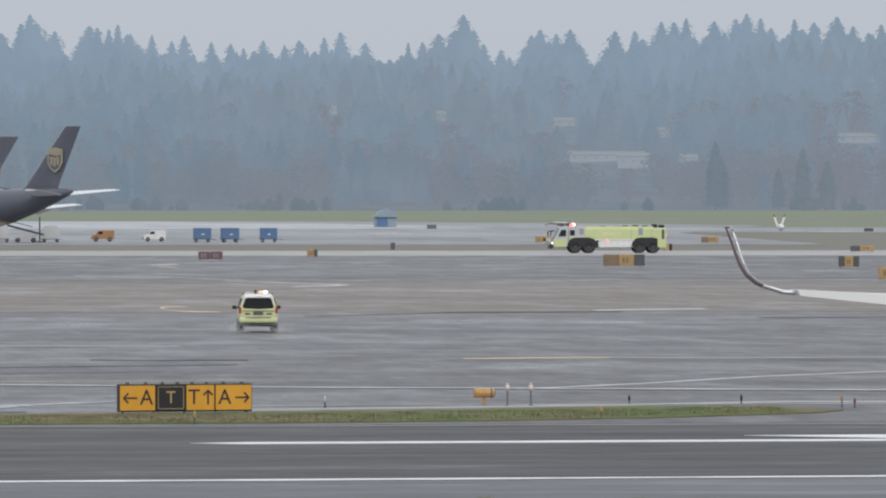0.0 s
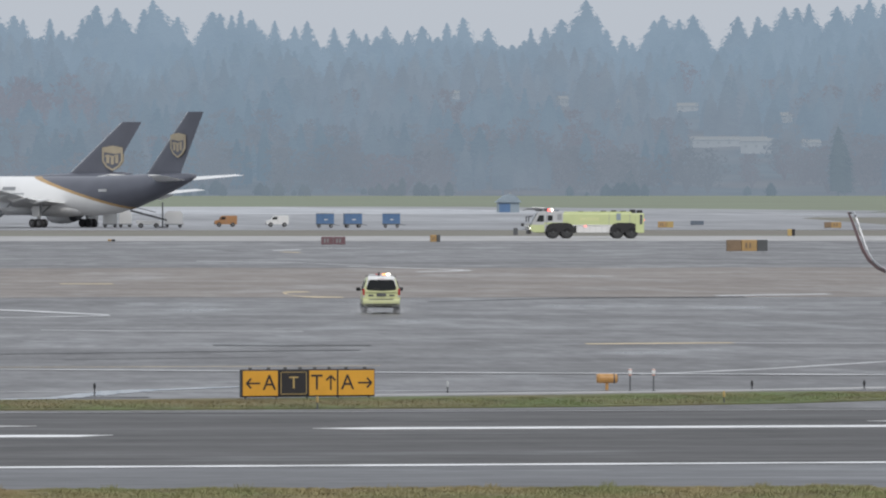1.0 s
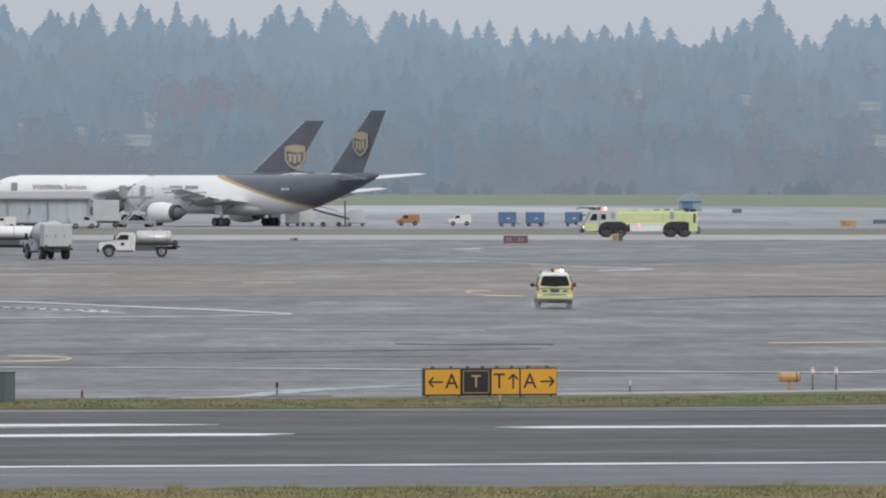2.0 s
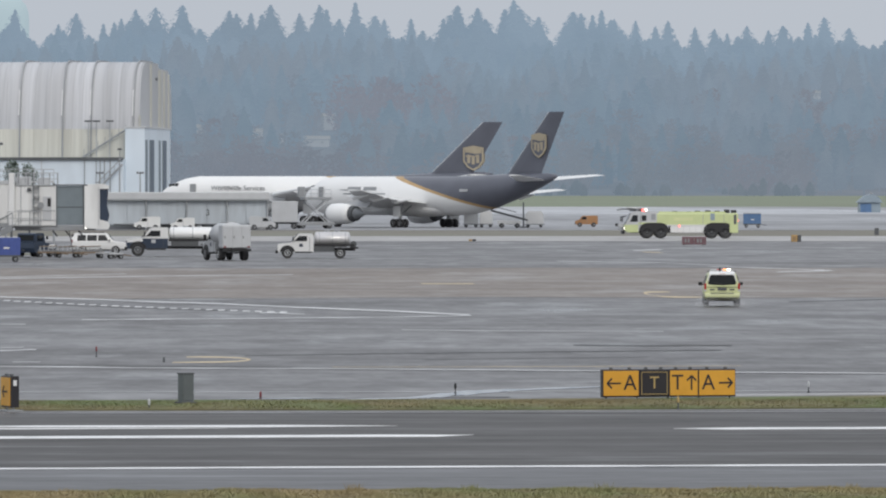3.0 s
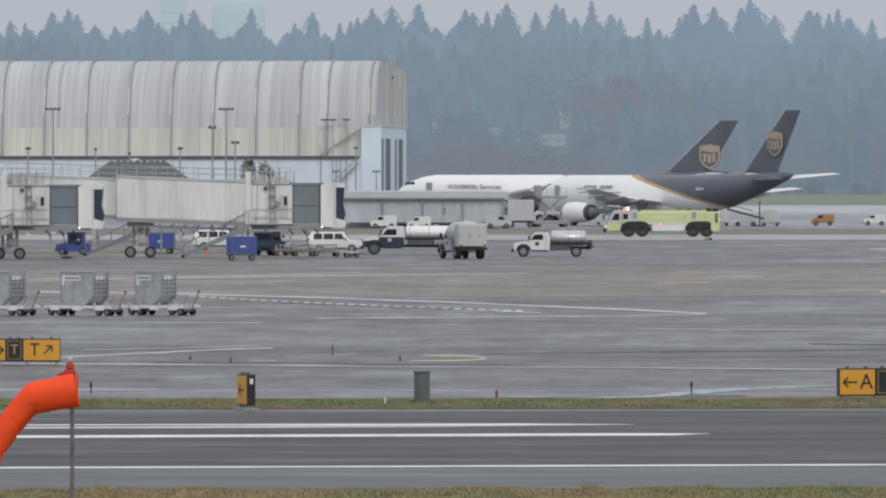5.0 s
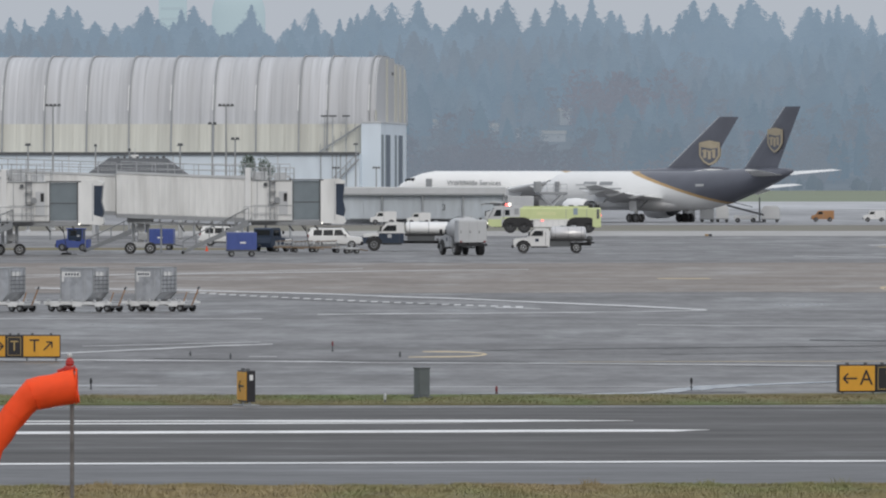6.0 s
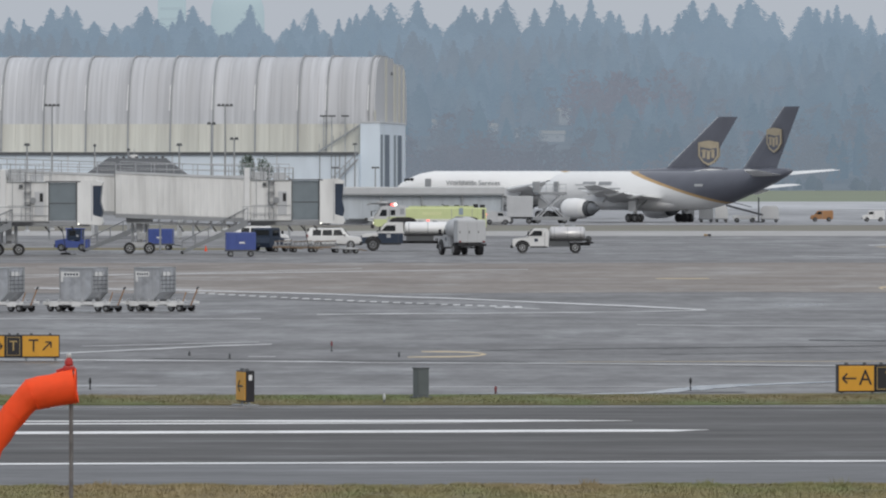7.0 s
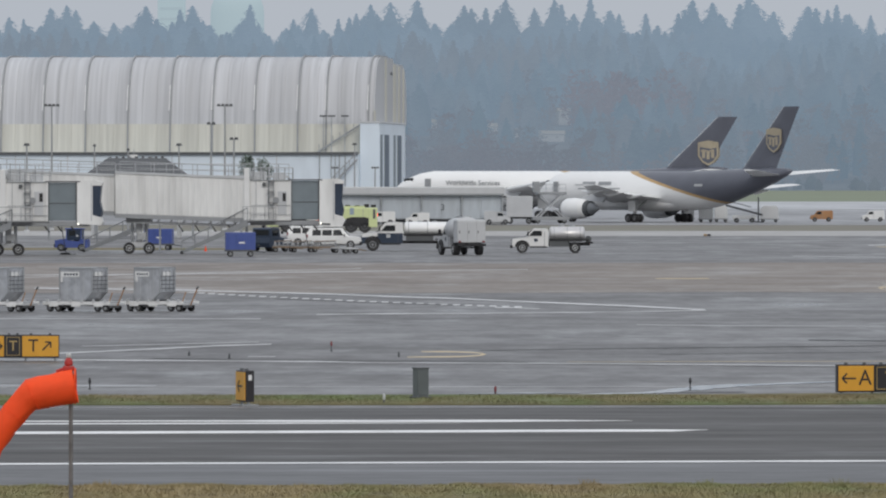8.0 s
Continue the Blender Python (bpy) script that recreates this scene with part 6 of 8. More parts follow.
# ---- container dollies ----
def dolly(x, y, turn, wide, shift, length=3.4):
    """A roller dolly with a container of that width on it, set off from the middle."""
    t = thing("container_dolly", pose(x, y, 0.03, 0, 0, turn), "low pale grey towing dolly with small black wheels", "dolly", "container dollies")
    fr = part("frame", bx((0, 0, 0.36), (length, 1.5, 0.12), 0.02), "pale_grey", t)
    for s in (-1, 1):
        part("side_rail", bx((0, s * 0.78, 0.42), (length + 0.05, 0.06, 0.16), 0.01), "white", fr)
        for k in range(6):
            part("stop_block", bx((-length / 2 + 0.25 + (length - 0.5) * k / 5, s * 0.8, 0.53), (0.12, 0.08, 0.14), 0.01), "pale_grey", fr)
        for k in range(3):
            part("step_plate", bx((-length / 2 + 0.6 + (length - 1.2) * k / 2, s * 0.84, 0.3), (0.5, 0.04, 0.1), 0.01), "white", fr)
    for k in range(7):
        part("roller", rd((-length / 2 + 0.3 + (length - 0.6) * k / 6, -0.7, 0.45), (-length / 2 + 0.3 + (length - 0.6) * k / 6, 0.7, 0.45), 0.05), "steel", fr)
    for wx in (-length / 2 + 0.3, -length / 2 + 0.75, length / 2 - 0.75, length / 2 - 0.3):
        for wy in (-0.6, 0.6):
            wheel(t, wx, wy, 0.18, 0.14, "grey")
    for wx in (-length / 2 + 0.52, length / 2 - 0.52):
        part("axle_box", bx((wx, 0, 0.26), (0.7, 1.0, 0.14), 0.02), "grey", t)
    part("tow_bar", rd((length / 2, 0, 0.3), (length / 2 + 0.42, -0.1, 1.12), 0.03), "tug_orange", t, "raised rusty tow bar")
    part("tow_eye", rd((length / 2 + 0.38, -0.1, 1.1), (length / 2 + 0.48, -0.1, 1.2), 0.05), "dark_grey", t)
    part("brake_lever", rd((length / 2 - 0.1, -0.7, 0.4), (length / 2 + 0.12, -0.72, 0.95), 0.025), "tug_orange", t, "rusty brake lever")
    part("hitch", bx((-length / 2 - 0.12, 0, 0.32), (0.25, 0.2, 0.12), 0.02), "dark_grey", t)
    c = thing("air_cargo_container", pose(x, y, 0.03 + 0.5, 0, 0, turn) @ pose(shift, 0, 0), "dented silver aluminium air cargo container with chamfered corner", "cargo container", "cargo containers on dollies")
    h = wide / 2
    outline = [(-h, 0.02), (h - 0.44, 0.02), (h, 0.46), (h, 1.62), (-h, 1.62)]
    b = part("body", slab(bmesh.new(), outline, -0.76, 0.76), "alu", c)
    for s in (-1, 1):
        part("edge_profile", bx((-0.22, s * 0.775, 0.03), (wide - 0.45, 0.03, 0.06), 0.005), "steel", b)
        part("edge_profile", bx((0, s * 0.775, 1.6), (wide + 0.02, 0.03, 0.05), 0.005), "steel", b)
        part("edge_profile", bx((-h + 0.02, s * 0.775, 0.8), (0.05, 0.03, 1.6), 0.005), "steel", b)
        part("edge_profile", bx((h - 0.02, s * 0.775, 1.05), (0.05, 0.03, 1.15), 0.005), "steel", b)
        part("edge_profile", bx((h - 0.22, s * 0.775, 0.24), (0.62, 0.03, 0.05), 0.005, Matrix.Rotation(-math.pi / 4, 4, 'Y')), "steel", b)
    part("door_sheet", bx((-0.25, -0.772, 0.72), (wide * 0.62, 0.012, 1.2), 0.004), "alu", b, "dented door sheet")
    part("label_panel", bx((-0.25, -0.785, 1.32), (wide * 0.5, 0.015, 0.24), 0.004), "white", b, "white lettered panel")
    for k in range(5):
        part("letter_bar", bx((-0.25 - wide * 0.18 + wide * 0.09 * k, -0.797, 1.32), (wide * 0.05, 0.012, 0.11), 0.002), "navy", b)
    part("corner_label", bx((-h + 0.14, -0.785, 1.2), (0.12, 0.014, 0.5), 0.004), "white", b)
    part("side_label", bx((h + 0.01, -0.1, 1.32), (0.015, 0.8, 0.22), 0.004), "white", b)
    for k in range(4):
        part("strap", bx((h + 0.012, -0.6 + 0.4 * k, 0.98), (0.02, 0.05, 1.0), 0.004), "grey", b)
        part("cross_strap", bx((h + 0.014, 0, 0.62 + 0.2 * k), (0.02, 1.4, 0.03), 0.004), "dark_grey", b)
    for k in range(3):
        part("rivet_seam", bx((-h + wide * (k + 1) / 4, -0.778, 0.8), (0.02, 0.012, 1.5), 0.003), "pale_grey", b)
    part("roof_lip", bx((0, 0, 1.64), (wide + 0.02, 1.56, 0.03), 0.008), "steel", b)


dolly(-21.55, 411.5, -27, 2.0, -0.1)
dolly(-17.45, 411.5, -27, 1.82, -0.05, 3.7)
dolly(-13.75, 412.5, -27, 1.45, -0.35, 3.3)


# ---- jet bridges ----
def rail(parent, a, b, h, n, mat="steel"):
    """A guard rail of two bars on n posts."""
    a, b = Vector(a), Vector(b)
    r = part("guard_rail", rd(a + Vector((0, 0, h)), b + Vector((0, 0, h)), 0.035), mat, parent)
    part("mid_bar", rd(a + Vector((0, 0, h * 0.5)), b + Vector((0, 0, h * 0.5)), 0.025), mat, r)
    for k in range(n):
        p = a.lerp(b, k / max(1, n - 1))
        part("post", rd(p, p + Vector((0, 0, h)), 0.03), mat, r)


def tunnel(t, x0, x1, zt0, zt1, zb0, zb1, y0, y1, name, pitch=0.52, mat="bridge"):
    """A corrugated sloping passage, from x0 to x1."""
    b = part(name, slab(bmesh.new(), [(x0, zb0), (x1, zb1), (x1, zt1), (x0, zt0)], y0, y1), mat, t)
    n = int((x1 - x0) / pitch)
    for k in range(1, n):
        f = k / n
        x = x0 + (x1 - x0) * f
        za, zb = zb0 + (zb1 - zb0) * f + 0.18, zt0 + (zt1 - zt0) * f - 0.2
        part("corrugation", bx((x, y0 - 0.03, (za + zb) / 2), (pitch * 0.42, 0.1, zb - za), 0.03), mat, b)
    part("roof_edge", slab(bmesh.new(), [(x0, zt0 - 0.12), (x1, zt1 - 0.12), (x1, zt1 + 0.06), (x0, zt0 + 0.06)], y0 - 0.1, y1 + 0.1), "pale_grey", b)
    part("floor_beam", slab(bmesh.new(), [(x0, zb0 - 0.25), (x1, zb1 - 0.25), (x1, zb1 + 0.1), (x0, zb0 + 0.1)], y0 - 0.08, y1 + 0.08), "grey", b)
    return b


def cab(t, x, zt, zb, y0, y1, end="dark_grey"):
    """The bridge's head: passage end with door, dark folding side, canopy towards the aircraft."""
    h = part("bridge_head", bx((x + 1.7, (y0 + y1) / 2, (zt + zb) / 2), (3.4, y1 - y0, zt - zb), 0.08), "bridge", t)
    part("service_door", bx((x + 2.72, y0 - 0.03, zb + 1.5), (0.75, 0.06, 2.0), 0.02), "pale_grey", h)
    part("door_window", bx((x + 2.9, y0 - 0.07, zb + 2.0), (0.28, 0.04, 0.7), 0.01), "black", h)
    part("cable_reel", rd((x + 2.2, y0 - 0.02, zb + 1.75), (x + 2.2, y0 - 0.16, zb + 1.75), 0.27, 0.27, 14), "grey", h, "grey cable reel")
    for k in range(9):
        part("rung", rd((x + 1.6, y0 - 0.15, zb + 0.3 + 0.42 * k), (x + 2.0, y0 - 0.15, zb + 0.3 + 0.42 * k), 0.02), "steel", h)
    for k in range(3):
        part("cage_hoop", bx((x + 1.8, y0 - 0.42, zb + 1.6 + 0.9 * k), (0.62, 0.5, 0.04), 0.01), "dull_steel", h)
    for yy in (y0 - 0.64, y0 - 0.2):
        part("cage_bar", rd((x + 1.55, yy, zb + 1.5), (x + 1.55, yy, zt + 0.7), 0.018), "dull_steel", h)
    for xx, hh in ((x + 0.3, 1.5), (x + 1.1, 1.15), (x + 2.4, 1.3)):
        part("roof_mast", rd((xx, y0 + 0.5, zt), (xx, y0 + 0.5, zt + hh), 0.035), "dull_steel", h)
    part("roof_cabinet", bx((x + 2.5, y0 + 1.4, zt + 0.3), (1.0, 0.9, 0.6), 0.05), "pale_grey", h)
    part("drip_rail", bx((x + 1.7, y0 - 0.04, zt - 0.06), (3.4, 0.1, 0.08), 0.02), "dull_steel", h)
    part("power_cable", rd((x + 4.6, y0 + 0.1, zb - 0.4), (x + 5.0, y0 - 0.2, 0.25), 0.035), "black", h, "hanging black power cable")
    part("bellows", bx((x + 4.68, (y0 + y1) / 2, (zt + zb) / 2), (2.6, y1 - y0 - 0.2, zt - zb - 0.2), 0.05), "curtain", h, "grey folding side curtain")
    part("bellows_edge", bx((x + 3.42, y0 + 0.02, (zt + zb) / 2), (0.14, 0.14, zt - zb), 0.03), "white", h)
    for k in range(1):
        part("cable", rd((x + 0.5 + 0.4 * k, y0 - 0.12, zb + 0.2), (x + 0.5 + 0.4 * k, y0 - 0.12, zt + 0.3), 0.022), "grey", h)
    for k in range(2):
        part("conduit", rd((x + 0.1, y0 - 0.1, zb + 0.5 + 0.8 * k), (x + 3.6, y0 - 0.1, zb + 0.5 + 0.8 * k), 0.022), "grey", h)
    part("warning_horn", bx((x + 1.2, y0 - 0.15, zt - 0.4), (0.3, 0.25, 0.3), 0.04), "dark_grey", h)
    prof = [(x + 5.9, zb - 0.2), (x + 7.9, zb - 0.3), (x + 8.05, zb - 0.05), (x + 7.9, zb + 0.35), (x + 7.2, zb + 0.55), (x + 7.2, zt - 0.35), (x + 7.95, zt - 0.35), (x + 8.0, zt - 0.1), (x + 7.4, zt + 0.1), (x + 5.9, zt + 0.02)]
    c = part("canopy", slab(bmesh.new(), prof, y0 - 0.05, y1), "bridge", h, "white bulging docking canopy")
    part("bumper", slab(bmesh.new(), [(x + 7.18, zb + 0.5), (x + 7.85, zb + 0.3), (x + 8.0, zb + 0.9), (x + 7.8, (zt + zb) / 2), (x + 7.92, zt - 0.3), (x + 7.18, zt - 0.3)], y0 + 0.05, y1 - 0.1), "navy", c, "dark navy padded bumper")
    part("canopy_hoop", bx((x + 7.1, y0 - 0.07, (zt + zb) / 2 - 0.05), (0.08, 0.06, zt - zb - 0.2), 0.02), "pale_grey", c)
    part("curtain_seam", bx((x + 4.68, y0 + 0.085, (zt + zb) / 2 - 0.15), (2.5, 0.03, 0.06), 0.01), "dark_grey", h)
    for xx, ww in ((x + 3.52, 0.07), (x + 5.86, 0.12)):
        part("curtain_frame", bx((xx, y0 + 0.02, (zt + zb) / 2), (ww, 0.12, zt - zb), 0.02), "dark_grey", h)
    part("canopy_eave", bx((x + 4.7, y0 - 0.02, zt - 0.02), (2.9, 0.14, 0.1), 0.02), "dark_grey", h)
    part("under_floor", bx((x + 3.4, (y0 + y1) / 2, zb - 0.2), (6.8, y1 - y0 - 0.3, 0.4), 0.05), "grey", h)
    part("ladder", rd((x + 1.6, y0 - 0.15, zb), (x + 1.6, y0 - 0.15, zt + 0.6), 0.04), "steel", h)
    part("ladder", rd((x + 2.0, y0 - 0.15, zb), (x + 2.0, y0 - 0.15, zt + 0.6), 0.04), "steel", h)
    rail(h, (x + 0.2, y0 + 0.2, zt), (x + 3.6, y0 + 0.2, zt), 1.0, 6)
    rail(h, (x + 0.2, y1 - 0.2, zt), (x + 3.6, y1 - 0.2, zt), 1.0, 6)
    rail(h, (x - 0.6, y0 - 0.9, zb + 0.1), (x + 2.2, y0 - 0.9, zb + 0.1), 1.1, 4)
    part("landing", bx((x + 0.8, y0 - 0.5, zb + 0.02), (2.9, 0.9, 0.1), 0.02), "grey", h)
    part("roof_unit", bx((x + 0.7, (y0 + y1) / 2, zt + 0.35), (1.3, 1.6, 0.7), 0.08), "pale_grey", h)
    part("gantry", bx((x - 0.3, (y0 + y1) / 2, (zt + zb) / 2 + 0.4), (0.45, y1 - y0 + 0.5, zt - zb + 1.2), 0.05), "white", h)
    for k in range(3):
        part("hose", rd((x + 3.2 + k * 1.1, y0, zb - 0.4), (x + 3.6 + k * 1.1, y0, zb - 0.9), 0.06), "black", h)
    part("spot_lamp", bx((x + 6.0, y0 - 0.05, zb - 0.22), (0.1, 0.1, 0.08), 0.02), "light_white", h, "small lit lamp")


def stair(t, xt, zt, xb, y, w=1.0, n=14):
    s = part("stair", slab(bmesh.new(), [(xt, zt - 0.5), (xt, zt + 0.08), (xb, 0.3), (xb, 0.02)], y - 0.05, y + 0.05), "dull_steel", t)
    part("stringer", slab(bmesh.new(), [(xt, zt - 0.5), (xt, zt + 0.08), (xb, 0.3), (xb, 0.02)], y + w - 0.05, y + w + 0.05), "dull_steel", s)
    for k in range(n):
        f = (k + 0.5) / n
        part("tread", bx((xt + (xb - xt) * f, y + w / 2, zt + (0.1 - zt) * f), (0.28, w, 0.05), 0.01), "grey", s)
    for yy in (y, y + w):
        part("handrail", rd((xt, yy, zt + 1.05), (xb, yy, 1.1), 0.04), "dull_steel", s)
        for k in range(6):
            f = k / 5
            part("baluster", rd((xt + (xb - xt) * f, yy, zt + (0.1 - zt) * f), (xt + (xb - xt) * f, yy, zt + 1.05 + (1.1 - 1.05 - zt) * f), 0.028), "dull_steel", s)
    bm = rd((xb, y - 0.05, 0.14), (xb, y + 0.1, 0.14), 0.14, None, 10)
    part("stair_wheel", bm, "rubber", s)


def drive_column(t, x, y, z):
    c = part("drive_column", bx((x, y, z / 2 + 0.5), (0.5, 0.6, z - 1.0), 0.05), "pale_grey", t)
    part("lift_leg", rd((x - 0.6, y, 1.0), (x - 0.6, y, z), 0.14), "steel", c)
    part("lift_leg", rd((x + 0.6, y, 1.0), (x + 0.6, y, z), 0.14), "steel", c)
    part("axle_beam", bx((x, y, 0.8), (1.9, 0.5, 0.4), 0.06), "pale_grey", c)
    part("cross_head", bx((x, y, z - 0.1), (2.2, 2.4, 0.4), 0.05), "grey", c)
    for s in (-1, 1):
        wheel(t, x + s * 0.85, y - 0.2, 0.5, 0.42, "pale_grey", "drive_wheel", -1)
    part("cable_box", bx((x + 0.2, y - 0.4, 1.5), (0.8, 0.3, 0.6), 0.04), "steel", c)


t = thing("jet_bridge", pose(0, 720, 0), "white corrugated telescopic jet bridge with grey curtained head and stair", "jet bridge", "jet bridges")
ot = tunnel(t, -27.9, -16.4, 7.0, 6.5, 3.35, 2.95, 0, 3.2, "outer_tunnel")
rail(ot, (-27.6, 2.9, 6.9), (-17, 2.9, 6.5), 1.0, 9, "grey")
tunnel(t, -46, -27.95, 7.5, 6.75, 4.0, 3.55, 0.3, 2.9, "inner_tunnel")
rail(ot, (-45, 2.7, 7.4), (-28, 2.7, 6.8), 1.0, 12, "grey")
cab(t, -16.4, 6.35, 2.85, 0.0, 3.2)
drive_column(t, -25.9, 1.5, 3.0)
tr_ = part("under_beam", slab(bmesh.new(), [(-27, 2.62), (-17, 2.3), (-17, 2.5), (-27, 2.82)], 0.3, 0.5), "grey", t)
part("under_beam", slab(bmesh.new(), [(-27, 2.62), (-17, 2.3), (-17, 2.5), (-27, 2.82)], 2.6, 2.8), "grey", t)
for k in range(9):
    xx = -26.6 + 1.1 * k
    part("web_bar", rd((xx, 0.4, 2.75 - 0.032 * (xx + 27)), (xx + 0.55, 0.4, 3.35 - 0.035 * (xx + 27.9)), 0.05), "steel", tr_)
for k in range(4):
    part("hose_loop", rd((-22.5 + 1.4 * k, -0.1, 2.5), (-22.1 + 1.4 * k, -0.1, 1.9), 0.05), "black", tr_)
stair(t, -16.6, 2.9, -22.2, -1.2)
t = thing("jet_bridge", pose(0, 705, 0), "white corrugated telescopic jet bridge with grey curtained head and stair", "jet bridge", "jet bridges")
tunnel(t, -62, -36.38, 7.8, 6.5, 4.0, 3.0, 0, 3.1, "outer_tunnel")
rail(t, (-58, 2.9, 7.4), (-37, 2.9, 6.5), 1.1, 16, "grey")
cab(t, -36.4, 6.2, 2.85, 0.0, 3.1)
drive_column(t, -36.3, 1.5, 3.0)
stair(t, -35.9, 2.8, -42.0, -1.2)
t = thing("boarding_stair", pose(0, 735, 0), "grey steel boarding stair leading up to a bridge", "stair")
stair(t, -25.6, 2.7, -31.2, 0.0)
part("platform", bx((-25.0, 0.5, 2.6), (1.4, 1.1, 0.12), 0.02), "grey", t)
part("leg", rd((-24.6, 0.1, 0), (-24.6, 0.1, 2.6), 0.07), "steel", t)
part("leg", rd((-24.6, 0.9, 0), (-24.6, 0.9, 2.6), 0.07), "steel", t)

# fixed walkway and dark-roofed building behind the bridges
t = thing("gate_building", pose(-32.9, 905, 0), "low gate building with a dark grey hipped roof", "building")
part("wall", bx((0, 4, 6.0), (10, 8, 1.7), 0.05), "pale_grey", t)
for x_ in (-4.6, 4.6):
    for y_ in (0.4, 7.6):
        part("column", rd((x_, y_, 0), (x_, y_, 5.2), 0.16), "pale_grey", t)
bm = loft(bmesh.new(), [[(-5.4, -0.6, 6.8), (5.4, -0.6, 6.8), (5.4, 8.6, 6.8), (-5.4, 8.6, 6.8)], [(-3.1, 2.6, 8.6), (3.1, 2.6, 8.6), (3.1, 5.4, 8.6), (-3.1, 5.4, 8.6)]])
rf = part("roof", bm, "dark_grey", t, "dark grey hipped roof")
for k in range(9):
    part("ridge_fitting", bx((-2.8 + 0.7 * k, 3.0, 8.68), (0.3, 0.3, 0.1 + 0.08 * (k % 3)), 0.03), "dark_grey", rf)
part("vent", bx((-0.3, 3.4, 8.6), (0.8, 0.8, 0.7), 0.05), "white", rf)
part("vent", bx((1.5, 4.2, 8.5), (0.5, 0.5, 0.5), 0.05), "grey", rf)
part("aerial", rd((-0.3, 3.4, 8.9), (-0.3, 3.4, 9.6), 0.04), "steel", rf)
for k in range(4):
    part("window", bx((-3.6 + 2.4 * k, -0.02, 6.0), (1.5, 0.08, 0.8), 0.02), "glass", t)
t = thing("walkway_rail", pose(0, 880, 0), "grey steel walkway on posts with guard rails", "walkway")
dk = part("deck", bx((-34, 0, 6.6), (36, 1.6, 0.25), 0.03), "pale_grey", t)
rail(dk, (-52, -0.7, 6.7), (-16, -0.7, 6.7), 1.2, 19)
for k in range(8):
    part("post", rd((-51 + 5 * k, 0, 0), (-51 + 5 * k, 0, 6.5), 0.12), "steel", t)


def flood_mast(x, y, h, heads, group="apron light masts", wide=1.6):
    t = thing("light_mast", pose(x, y, 0.0), "tall grey steel light mast with dark lamp heads", "light mast", group)
    part("pole", rd((0, 0, 0), (0, 0, h), 0.16, 0.09, 10), "grey", t)
    part("base", rd((0, 0, 0), (0, 0, 0.3), 0.35, 0.3, 10), "pale_grey", t)
    cr = part("crossbar", bx((0, 0, h), (wide, 0.16, 0.14), 0.02), "grey", t)
    for k in range(heads):
        x_ = -wide / 2 + wide * (k + 0.5) / heads
        part("lamp_head", bx((x_, -0.12, h + 0.12), (wide / heads * 0.72, 0.4, 0.26), 0.05), "dark_grey", cr)


for x, h, n, w in ((-48.1, 15.3, 4, 2.0), (-26.8, 15.3, 4, 2.0), (-27.4, 12.8, 2, 1.1), (-24.7, 11.0, 2, 1.1), (-49.2, 10.3, 1, 0.8), (-31.2, 10.3, 1, 0.8), (-41.2, 10.2, 1, 0.4), (-37.2, 9.7, 1, 0.4),
                   (-17.9, 8.0, 3, 1.3), (-11.2, 8.0, 3, 1.3), (-14.6, 11.9, 1, 0.9)):
    flood_mast(x, 1400 if x > -20 else 1000 if h < 14 else 1040, h, n, wide=w)


